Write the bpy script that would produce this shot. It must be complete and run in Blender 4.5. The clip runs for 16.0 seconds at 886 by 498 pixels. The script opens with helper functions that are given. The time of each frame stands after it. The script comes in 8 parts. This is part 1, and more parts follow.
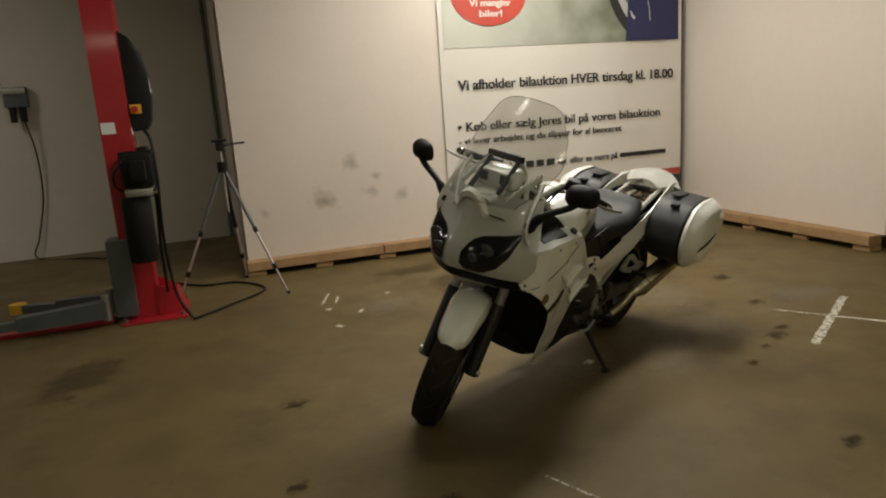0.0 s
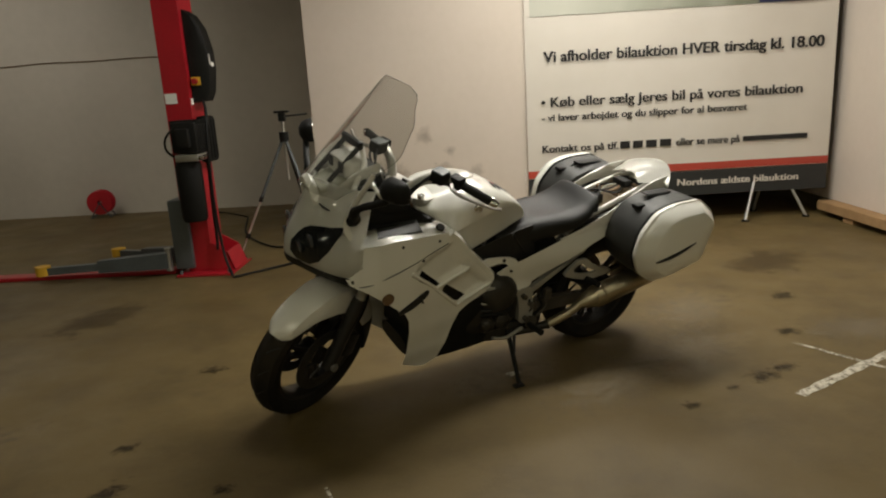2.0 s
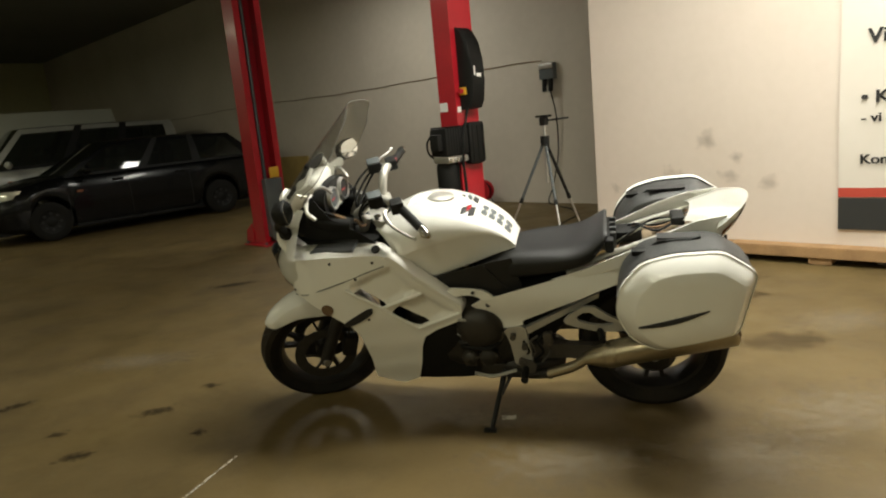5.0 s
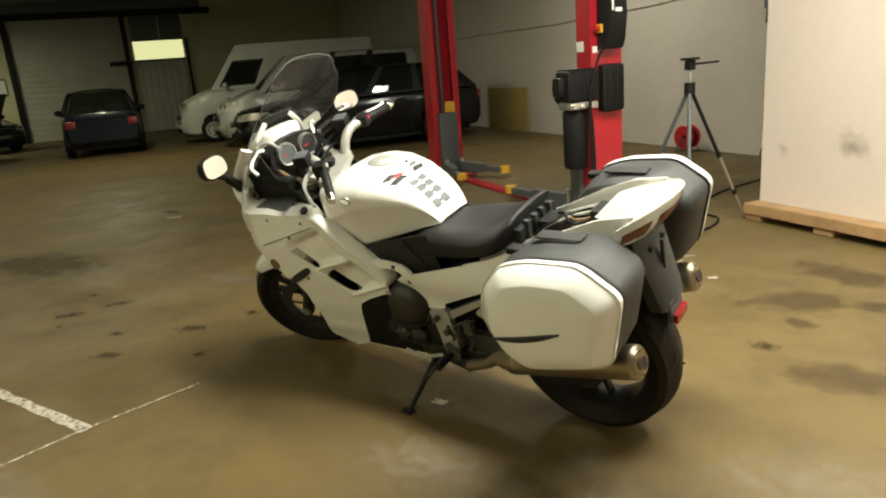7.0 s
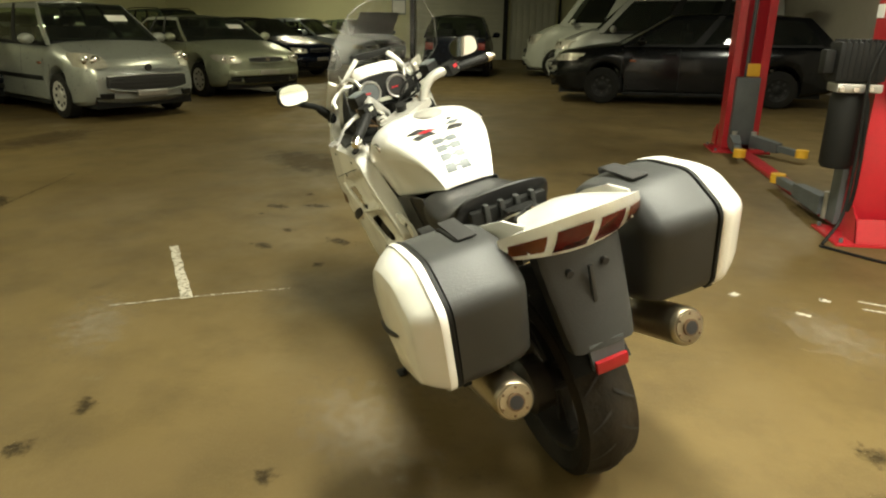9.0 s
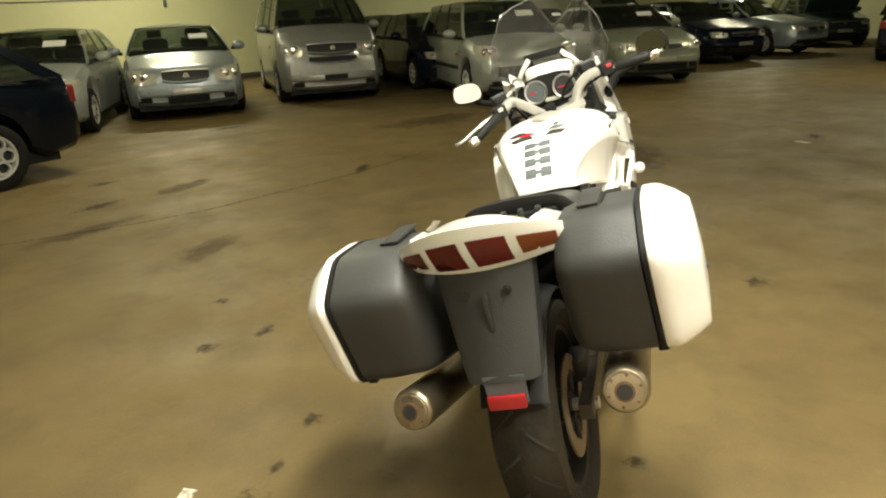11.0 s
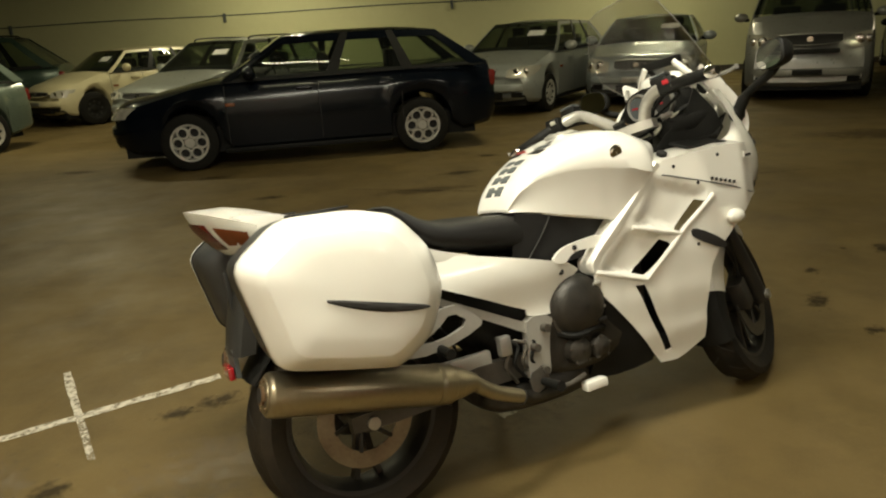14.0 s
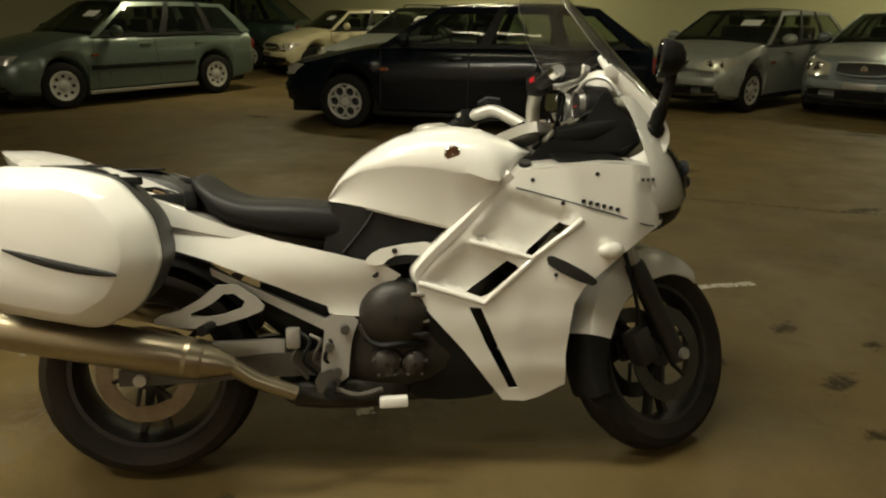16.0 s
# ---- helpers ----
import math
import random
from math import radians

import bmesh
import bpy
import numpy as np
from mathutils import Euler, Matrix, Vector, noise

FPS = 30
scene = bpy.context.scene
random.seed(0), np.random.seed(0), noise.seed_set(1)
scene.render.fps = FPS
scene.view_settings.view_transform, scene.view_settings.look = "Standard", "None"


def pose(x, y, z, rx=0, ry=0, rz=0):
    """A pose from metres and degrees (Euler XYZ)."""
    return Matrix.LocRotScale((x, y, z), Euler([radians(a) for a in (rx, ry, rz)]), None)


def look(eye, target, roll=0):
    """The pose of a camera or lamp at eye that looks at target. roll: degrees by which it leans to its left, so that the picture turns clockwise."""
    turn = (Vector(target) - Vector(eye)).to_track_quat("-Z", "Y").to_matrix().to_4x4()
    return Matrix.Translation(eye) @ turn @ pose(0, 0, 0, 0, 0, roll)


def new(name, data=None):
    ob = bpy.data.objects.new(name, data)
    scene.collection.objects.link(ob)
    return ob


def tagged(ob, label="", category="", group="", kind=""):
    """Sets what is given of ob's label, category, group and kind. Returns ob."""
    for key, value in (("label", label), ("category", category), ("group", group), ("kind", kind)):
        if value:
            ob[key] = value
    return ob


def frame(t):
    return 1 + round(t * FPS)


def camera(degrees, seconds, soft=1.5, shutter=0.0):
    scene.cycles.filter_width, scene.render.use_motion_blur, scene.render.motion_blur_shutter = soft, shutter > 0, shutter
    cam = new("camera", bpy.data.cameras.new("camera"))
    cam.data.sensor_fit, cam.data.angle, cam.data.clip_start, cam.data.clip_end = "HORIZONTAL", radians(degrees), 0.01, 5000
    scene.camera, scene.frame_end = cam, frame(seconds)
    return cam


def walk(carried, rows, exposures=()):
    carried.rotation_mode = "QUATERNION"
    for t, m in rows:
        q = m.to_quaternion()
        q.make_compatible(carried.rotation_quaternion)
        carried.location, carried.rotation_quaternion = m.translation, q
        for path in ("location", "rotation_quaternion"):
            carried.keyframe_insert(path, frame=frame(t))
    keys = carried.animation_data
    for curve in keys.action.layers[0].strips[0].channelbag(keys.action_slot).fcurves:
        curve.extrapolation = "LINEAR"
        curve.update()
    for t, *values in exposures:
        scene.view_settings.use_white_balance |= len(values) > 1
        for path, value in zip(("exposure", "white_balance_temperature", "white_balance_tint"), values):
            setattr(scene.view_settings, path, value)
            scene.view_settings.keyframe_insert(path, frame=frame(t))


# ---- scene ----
cam = camera(66.7, 16.0, soft=2.1)
PATH = [
    (0, (-2.213, -3.59, 1.4), (-1.59, -1.734, 0.989), -4.0),
    (0.5, (-1.858, -3.659, 1.354), (-1.314, -1.789, 0.9), -4.4),
    (1, (-1.437, -3.667, 1.36), (-0.963, -1.778, 0.904), -5.9),
    (1.5, (-1.038, -3.721, 1.366), (-0.931, -1.772, 0.929), -5.4),
    (2, (-0.629, -3.619, 1.348), (-0.688, -1.672, 0.893), -3.4),
    (2.5, (-0.22, -3.572, 1.341), (-0.546, -1.65, 0.895), -4.7),
    (3, (0.114, -3.483, 1.325), (-0.444, -1.619, 0.862), -6.0),
    (3.5, (0.449, -3.284, 1.346), (-0.227, -1.458, 0.885), -5.3),
    (3.7, (0.597, -3.229, 1.335), (-0.206, -1.446, 0.913), -5.1),
    (5.8, (1.63, -2.167, 1.309), (0.093, -0.978, 0.836), -4.6),
    (6, (1.666, -2.015, 1.319), (0.098, -0.876, 0.824), -4.0),
    (6.5, (1.817, -1.702, 1.316), (0.098, -0.772, 0.89), -3.9),
    (7, (1.968, -1.424, 1.321), (0.163, -0.732, 0.809), -4.6),
    (7.5, (1.993, -1.095, 1.317), (0.158, -0.56, 0.729), -3.0),
    (8, (2.064, -0.776, 1.318), (0.154, -0.584, 0.757), -2.9),
    (8.5, (2.073, -0.477, 1.309), (0.165, -0.568, 0.717), -4.7),
    (8.7, (2.02, -0.352, 1.312), (0.125, -0.521, 0.695), -1.9),
    (10.8, (1.416, 0.775, 1.348), (0.034, -0.52, 0.704), -3.7),
    (11, (1.355, 0.9, 1.361), (0.077, -0.491, 0.705), -2.7),
    (11.5, (1.133, 1.082, 1.332), (0.099, -0.495, 0.667), -3.6),
    (12, (0.86, 1.211, 1.349), (0.032, -0.501, 0.732), -3.8),
    (12.5, (0.63, 1.442, 1.353), (0.135, -0.407, 0.776), -2.5),
    (13, (0.34, 1.516, 1.322), (-0.053, -0.35, 0.719), -1.1),
    (13.5, (0.003, 1.518, 1.323), (-0.219, -0.365, 0.688), -3.7),
    (14, (-0.314, 1.581, 1.342), (-0.228, -0.32, 0.726), -3.3),
    (14.5, (-0.622, 1.493, 1.316), (-0.479, -0.398, 0.68), -0.8),
    (15, (-0.929, 1.394, 1.315), (-0.692, -0.487, 0.679), -4.1),
    (15.5, (-1.215, 1.349, 1.333), (-0.644, -0.462, 0.704), -3.1),
    (16, (-1.441, 1.188, 1.32), (-0.713, -0.552, 0.656), 0.7),
]
walk(cam, [(t, look(eye, target, roll)) for t, eye, target, roll in PATH], [(0.0, -0.12, 6520, 13), (1.0, 0.06, 6520, 12.5), (2.0, -0.08, 6520, 13), (3.5, 0.36, 6550, 12), (6.0, 0.87, 6450, 8), (7.0, 1.2, 6550, 7), (8.5, 1.32, 6900, 2.5), (11.0, 1.32, 6780, 6), (11.5, 1.2, 6780, 7), (12.5, 0.6, 6850, 8), (13.0, 0.46, 6950, 7), (13.5, 0.18, 7100, 7), (14.0, 0.35, 7150, 6.5), (14.5, 0.31, 7200, 5.5), (15.5, -0.02, 7250, 6), (16.0, -0.06, 7280, 6.5)])

# ---- light ----
world = bpy.data.worlds.new("world")
scene.world = world
world.use_nodes = True
world.node_tree.nodes["Background"].inputs[0].default_value = (0.9, 1.0, 0.8, 1)
world.node_tree.nodes["Background"].inputs[1].default_value = 0.02
CEILING = 4.5
WARM, GREEN = (1.0, 0.98, 0.87), (1.0, 0.945, 0.66)
# x, y, z, turn, length, watts, colour of each ceiling tube
TUBES = [
    (0.30, 0.20, 3.4, 30, 1.5, 74, WARM),
    (-0.90, -0.10, 3.4, 30, 1.5, 22, WARM),
    (0.7, 1.95, 3.5, 0, 1.5, 54, WARM),
    (0.9, -3.4, 3.6, 0, 1.5, 12, GREEN),
    (-1.5, -6.5, 3.75, 0, 1.5, 52, GREEN),
    (5.5, -8.0, 3.75, 0, 1.5, 76, GREEN),
    (-7.5, -4.0, 3.75, 0, 1.5, 26, GREEN),
    (-6.3, 3.2, 3.75, 0, 1.5, 37, WARM),
    (-12.5, -2.6, 3.75, 0, 1.5, 40, GREEN),
    (-14.5, -12.6, 3.75, 0, 1.5, 42, GREEN),
    (-21.0, -8.6, 3.75, 90, 1.5, 60, GREEN),
    (-4.5, -13.6, 3.75, 0, 1.5, 76, GREEN),
    (4.0, -13.6, 3.75, 0, 1.5, 96, GREEN),
]


# ---- materials ----
def principled(name):
    m = bpy.data.materials.new(name)
    m.use_nodes = True
    return m, m.node_tree, m.node_tree.nodes["Principled BSDF"]


def surface(name, colour, rough=0.5, metal=0.0, other=None, scale=6.0, grain=60.0, bump=0.0, amount=0.5, coat=0.0, rough_var=0.1, sharp=0.0, spec=0.5):
    """A surface whose colour drifts between two tones at two scales, with fine relief."""
    m, t, b = principled(name)
    n, l = t.nodes, t.links
    other = other or tuple(c * 0.78 for c in colour)
    co = n.new("ShaderNodeTexCoord")
    big, small = n.new("ShaderNodeTexNoise"), n.new("ShaderNodeTexNoise")
    big.inputs["Scale"].default_value, small.inputs["Scale"].default_value = scale, grain
    big.inputs["Detail"].default_value = small.inputs["Detail"].default_value = 5
    l.new(co.outputs["Object"], big.inputs["Vector"])
    l.new(co.outputs["Object"], small.inputs["Vector"])
    both = n.new("ShaderNodeMath")
    both.operation = "MULTIPLY_ADD"
    l.new(small.outputs["Fac"], both.inputs[0])
    both.inputs[1].default_value = 0.35
    l.new(big.outputs["Fac"], both.inputs[2])
    ramp = n.new("ShaderNodeMapRange")
    ramp.inputs["From Min"].default_value, ramp.inputs["From Max"].default_value = 0.45 + sharp * 0.15, 0.95 - sharp * 0.15
    ramp.inputs["To Max"].default_value = amount
    l.new(both.outputs[0], ramp.inputs["Value"])
    mix = n.new("ShaderNodeMix")
    mix.data_type = "RGBA"
    mix.inputs["A"].default_value, mix.inputs["B"].default_value = (*colour, 1), (*other, 1)
    l.new(ramp.outputs[0], mix.inputs["Factor"])
    l.new(mix.outputs["Result"], b.inputs["Base Color"])
    rr = n.new("ShaderNodeMapRange")
    rr.inputs["To Min"].default_value, rr.inputs["To Max"].default_value = max(0.02, rough - rough_var), min(1, rough + rough_var)
    l.new(small.outputs["Fac"], rr.inputs["Value"])
    l.new(rr.outputs[0], b.inputs["Roughness"])
    b.inputs["Metallic"].default_value, b.inputs["Coat Weight"].default_value, b.inputs["Coat Roughness"].default_value = metal, coat, 0.08
    b.inputs["Specular IOR Level"].default_value = spec
    if bump:
        bp = n.new("ShaderNodeBump")
        bp.inputs["Strength"].default_value, bp.inputs["Distance"].default_value = bump, 0.01
        l.new(small.outputs["Fac"], bp.inputs["Height"])
        l.new(bp.outputs[0], b.inputs["Normal"])
    return m


def glass(name, tint, through_part, rough=0.03, body=(0.012, 0.014, 0.013)):
    """A thin pane: part of the light goes straight through, the rest is a glossy dark surface."""
    m, t, b = principled(name)
    n, l = t.nodes, t.links
    b.inputs["Base Color"].default_value, b.inputs["Roughness"].default_value = (*body, 1), rough
    clear, mix, fres, add = n.new("ShaderNodeBsdfTransparent"), n.new("ShaderNodeMixShader"), n.new("ShaderNodeBsdfGlossy"), n.new("ShaderNodeMixShader")
    clear.inputs[0].default_value = (*tint, 1)
    mix.inputs[0].default_value = through_part
    l.new(b.outputs[0], mix.inputs[1])
    l.new(clear.outputs[0], mix.inputs[2])
    fres.inputs["Roughness"].default_value = rough
    lw, po, ma = n.new("ShaderNodeLayerWeight"), n.new("ShaderNodeMath"), n.new("ShaderNodeMath")
    lw.inputs["Blend"].default_value = 0.5
    po.operation, ma.operation = "POWER", "MULTIPLY_ADD"
    l.new(lw.outputs["Facing"], po.inputs[0])
    po.inputs[1].default_value = 4.0
    l.new(po.outputs[0], ma.inputs[0])
    ma.inputs[1].default_value, ma.inputs[2].default_value = 0.6, 0.035
    l.new(ma.outputs[0], add.inputs[0])
    l.new(mix.outputs[0], add.inputs[1])
    l.new(fres.outputs[0], add.inputs[2])
    l.new(add.outputs[0], n["Material Output"].inputs[0])
    return m


def glowing(name, colour, strength):
    m, t, b = principled(name)
    b.inputs["Base Color"].default_value = (*colour, 1)
    b.inputs["Emission Color"].default_value, b.inputs["Emission Strength"].default_value = (*colour, 1), strength
    return m


def concrete_floor():
    m, t, b = principled("worn concrete")
    n, l = t.nodes, t.links
    co = n.new("ShaderNodeTexCoord")

    def noise_of(scale, detail=6, rough=0.6, distort=0.0):
        x = n.new("ShaderNodeTexNoise")
        x.inputs["Scale"].default_value, x.inputs["Detail"].default_value = scale, detail
        x.inputs["Roughness"].default_value, x.inputs["Distortion"].default_value = rough, distort
        l.new(co.outputs["Object"], x.inputs["Vector"])
        return x.outputs["Fac"]

    def step(src, lo, hi, to=1.0):
        x = n.new("ShaderNodeMapRange")
        x.inputs["From Min"].default_value, x.inputs["From Max"].default_value, x.inputs["To Max"].default_value = lo, hi, to
        l.new(src, x.inputs["Value"])
        return x.outputs[0]

    def mixed(fac, a, bcol):
        x = n.new("ShaderNodeMix")
        x.data_type = "RGBA"
        l.new(fac, x.inputs["Factor"])
        if isinstance(a, tuple):
            x.inputs["A"].default_value = (*a, 1)
        else:
            l.new(a, x.inputs["A"])
        x.inputs["B"].default_value = (*bcol, 1)
        return x.outputs["Result"]

    base = mixed(step(noise_of(0.45, 4), 0.35, 0.7), (0.150, 0.106, 0.041), (0.109, 0.075, 0.028))
    base = mixed(step(noise_of(2.2, 6, 0.65), 0.46, 0.68, 0.65), base, (0.078, 0.054, 0.021))
    base = mixed(step(noise_of(1.1, 8, 0.7, 0.6), 0.56, 0.72, 0.32), base, (0.046, 0.035, 0.019))
    base = mixed(step(noise_of(5.5, 5, 0.6, 0.4), 0.68, 0.76, 0.35), base, (0.05, 0.038, 0.025))
    base = mixed(step(noise_of(3.1, 7, 0.7, 0.2), 0.63, 0.75, 0.4), base, (0.19, 0.160, 0.092))
    base = mixed(step(noise_of(130, 2), 0.55, 0.8, 0.35), base, (0.17, 0.135, 0.078))
    l.new(base, b.inputs["Base Color"])
    b.inputs["Specular IOR Level"].default_value = 0.28
    l.new(step(noise_of(1.7, 5), 0.3, 0.8, 1.0), (r := n.new("ShaderNodeMapRange")).inputs["Value"])
    r.inputs["To Min"].default_value, r.inputs["To Max"].default_value = 0.42, 0.78
    l.new(r.outputs[0], b.inputs["Roughness"])
    bp = n.new("ShaderNodeBump")
    bp.inputs["Strength"].default_value, bp.inputs["Distance"].default_value = 0.25, 0.004
    l.new(noise_of(45, 8), bp.inputs["Height"])
    l.new(bp.outputs[0], b.inputs["Normal"])
    return m


def patchy(name, colour, edge, scale, rough=0.6, cover=0.5, strength=1.0, faded=False, ragged=2.4):
    """A thin mark on a floor or wall: noise decides where it covers and where it is worn through;
    a faded one also thins out from the middle of its unit disc to the rim."""
    m, t, b = principled(name)
    n, l = t.nodes, t.links
    b.inputs["Base Color"].default_value, b.inputs["Roughness"].default_value = (*colour, 1), rough
    b.inputs["Specular IOR Level"].default_value = 0.15
    geo, no, mr = n.new("ShaderNodeNewGeometry"), n.new("ShaderNodeTexNoise"), n.new("ShaderNodeMapRange")
    no.inputs["Scale"].default_value, no.inputs["Detail"].default_value, no.inputs["Roughness"].default_value = scale, 8, 0.65
    l.new(geo.outputs["Position"], no.inputs["Vector"])
    level = no.outputs["Fac"]
    if faded:
        co, far, rim, mul = n.new("ShaderNodeTexCoord"), n.new("ShaderNodeVectorMath"), n.new("ShaderNodeMapRange"), n.new("ShaderNodeMath")
        far.operation = "LENGTH"
        l.new(co.outputs["Object"], far.inputs[0])
        l.new(far.outputs["Value"], rim.inputs["Value"])
        rim.inputs["From Min"].default_value, rim.inputs["From Max"].default_value = 0.0, 1.0
        rim.inputs["To Min"].default_value, rim.inputs["To Max"].default_value = 1 - ragged / 2, -ragged / 2
        mul.operation = "MULTIPLY_ADD"
        l.new(level, mul.inputs[0])
        mul.inputs[1].default_value = ragged
        l.new(rim.outputs[0], mul.inputs[2])
        level = mul.outputs[0]
    l.new(level, mr.inputs["Value"])
    mr.inputs["From Min"].default_value, mr.inputs["From Max"].default_value = cover - edge, cover + edge
    mr.inputs["To Max"].default_value = strength
    l.new(mr.outputs[0], b.inputs["Alpha"])
    return m


FLOOR = concrete_floor()
WHITEWALL = surface("white painted board", (0.74, 0.65, 0.57), 0.62, other=(0.64, 0.56, 0.47), scale=0.9, grain=14, amount=0.6, bump=0.05)
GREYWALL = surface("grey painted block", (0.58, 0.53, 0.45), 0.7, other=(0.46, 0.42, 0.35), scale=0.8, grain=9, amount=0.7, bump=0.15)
CREAMWALL = surface("cream painted wall", (0.57, 0.56, 0.34), 0.7, other=(0.49, 0.48, 0.29), scale=0.5, grain=8, amount=0.6, bump=0.1)
CEILPAINT = surface("dull ceiling paint", (0.20, 0.20, 0.17), 0.8, scale=0.6, grain=12)
DARKBASE = surface("dark skirting", (0.06, 0.052, 0.04), 0.7, scale=3, grain=30)
ROUGHWOOD = surface("rough pallet wood", (0.42, 0.26, 0.12), 0.75, other=(0.26, 0.15, 0.07), scale=7, grain=45, amount=0.8, bump=0.4)
DOORWHITE = surface("dirty white door paint", (0.46, 0.46, 0.38), 0.6, other=(0.36, 0.36, 0.29), scale=1.5, grain=14, amount=0.8)
REDPAINT = surface("red machine enamel", (0.50, 0.014, 0.026), 0.32, other=(0.30, 0.01, 0.016), scale=3, grain=40, amount=0.6, coat=0.3)
DARKSTEEL = surface("grey-blue painted steel", (0.10, 0.115, 0.12), 0.45, other=(0.055, 0.06, 0.06), scale=5, grain=50, amount=0.7)
BLACKPLASTIC = surface("black plastic", (0.008, 0.008, 0.0075), 0.55, other=(0.016, 0.016, 0.014), scale=6, grain=120, bump=0.1, spec=0.2)
GREYPLASTIC = surface("dark grey textured plastic", (0.026, 0.027, 0.0265), 0.5, other=(0.038, 0.038, 0.035), scale=4, grain=260, bump=0.15, amount=0.8)
RUBBER = surface("tyre rubber", (0.007, 0.007, 0.0066), 0.75, other=(0.016, 0.014, 0.010), scale=5, grain=70, amount=0.7, bump=0.2, spec=0.2)
DUSTYRUBBER = surface("dusty worn tyre rubber", (0.008, 0.0075, 0.007), 0.7, other=(0.040, 0.030, 0.018), scale=4, grain=60, amount=0.8, bump=0.2, spec=0.2)
ALLOY = surface("cast alloy", (0.55, 0.54, 0.51), 0.38, 0.8, other=(0.38, 0.37, 0.34), scale=8, grain=60, amount=0.7)
CHROME = surface("bright metal", (0.78, 0.76, 0.72), 0.16, 1.0, scale=9, grain=60)
BRUSHED = surface("dull titanium steel", (0.43, 0.375, 0.265), 0.33, 0.9, other=(0.31, 0.26, 0.175), scale=6, grain=90, amount=0.8)
RUST = surface("rusty steel", (0.24, 0.15, 0.08), 0.7, 0.4, other=(0.11, 0.07, 0.04), scale=14, grain=90, amount=0.9, bump=0.2)
YELLOW = surface("yellow warning paint", (0.75, 0.42, 0.03), 0.5, scale=8, grain=50)
PAPER = surface("white paper", (0.85, 0.84, 0.80), 0.7, scale=9, grain=80, amount=0.2)
INK = surface("black print", (0.018, 0.017, 0.016), 0.7, scale=30, grain=150)
BLOTCH = patchy("dark oil stain", (0.022, 0.016, 0.010), 0.26, 24, 0.5, 0.56, 0.58, True)
FAINT = patchy("brown damp stain", (0.072, 0.049, 0.026), 0.20, 7, 0.7, 0.45, 0.42, True, 1.4)
PALE = patchy("pale gritty patch", (0.30, 0.25, 0.175), 0.35, 18, 0.8, 0.65, 0.4, True)
CHALK = patchy("worn white floor paint", (0.64, 0.59, 0.48), 0.13, 38, 0.8, 0.42, 0.85)
THINCHALK = patchy("almost worn away white paint", (0.66, 0.61, 0.50), 0.13, 40, 0.8, 0.50, 0.8)
CRACK = patchy("dark crack dirt", (0.03, 0.022, 0.014), 0.10, 30, 0.7, 0.52, 0.6)
PANE = glass("car glass", (0.72, 0.80, 0.70), 0.72)
DARKPANE = glass("dark car glass", (0.35, 0.40, 0.34), 0.40)
FRONTPANE = glass("car windscreen glass", (0.40, 0.46, 0.38), 0.40)
SEATCLOTH = surface("dark upholstery", (0.022, 0.022, 0.022), 0.85, scale=8, grain=200)
LAMPGLASS = surface("headlamp glass", (0.62, 0.60, 0.52), 0.12, 0.35, other=(0.42, 0.40, 0.34), scale=14, grain=40, coat=0.8)
REDLENS = surface("red lens", (0.20, 0.016, 0.014), 0.18, other=(0.11, 0.012, 0.010), scale=20, grain=90, coat=0.5)
REFLECTOR = surface("bright red reflector", (0.34, 0.012, 0.018), 0.2, other=(0.22, 0.010, 0.012), scale=20, grain=90, coat=0.4)
AMBER = surface("amber lens", (0.26, 0.075, 0.025), 0.2, other=(0.16, 0.05, 0.018), scale=20, grain=90, coat=0.5)


def paint(name, colour, flake=0.35, rough=0.3, coat=0.7, spec=0.5):
    return surface(name, colour, rough, flake, other=tuple(c * 0.72 for c in colour), scale=2.5, grain=25, amount=0.55, coat=coat, rough_var=0.08, spec=spec)


# ---- building helpers ----
def finish(bm, sharp=38):
    bmesh.ops.recalc_face_normals(bm, faces=bm.faces)
    for f in bm.faces:
        f.smooth = True
    for e in bm.edges:
        if len(e.link_faces) == 2 and e.calc_face_angle(0) > radians(sharp):
            e.smooth = False


def part(name, bm, material, parent=None, label="", sharp=38):
    """Links a bmesh as one mesh object, under a thing or a part."""
    finish(bm, sharp)
    me = bpy.data.meshes.new(name)
    bm.to_mesh(me)
    bm.free()
    me.materials.append(material)
    ob = new(name, me)
    if parent is not None:
        ob.parent = parent
    if label:
        tagged(ob, label)
    return ob


def thing(name, label, category, m=None, group="", kind=""):
    ob = new(name)
    ob.empty_display_size = 0.2
    if m is not None:
        ob.matrix_basis = m
    return tagged(ob, label, category, group, kind)


def box(bm, lo, hi, bevel=0.0):
    c = [(a + b) / 2 for a, b in zip(lo, hi)]
    s = [abs(b - a) for a, b in zip(lo, hi)]
    vs = bmesh.ops.create_cube(bm, size=1, matrix=Matrix.Translation(c) @ Matrix.Diagonal((*s, 1)))["verts"]
    if bevel:
        es = {e for v in vs for e in v.link_edges}
        bmesh.ops.bevel(bm, geom=list(es), offset=min(bevel, min(s) * 0.45), segments=2, profile=0.6, affect="EDGES")
    return bm


def boxed(lo, hi, bevel=0.0):
    return box(bmesh.new(), lo, hi, bevel)


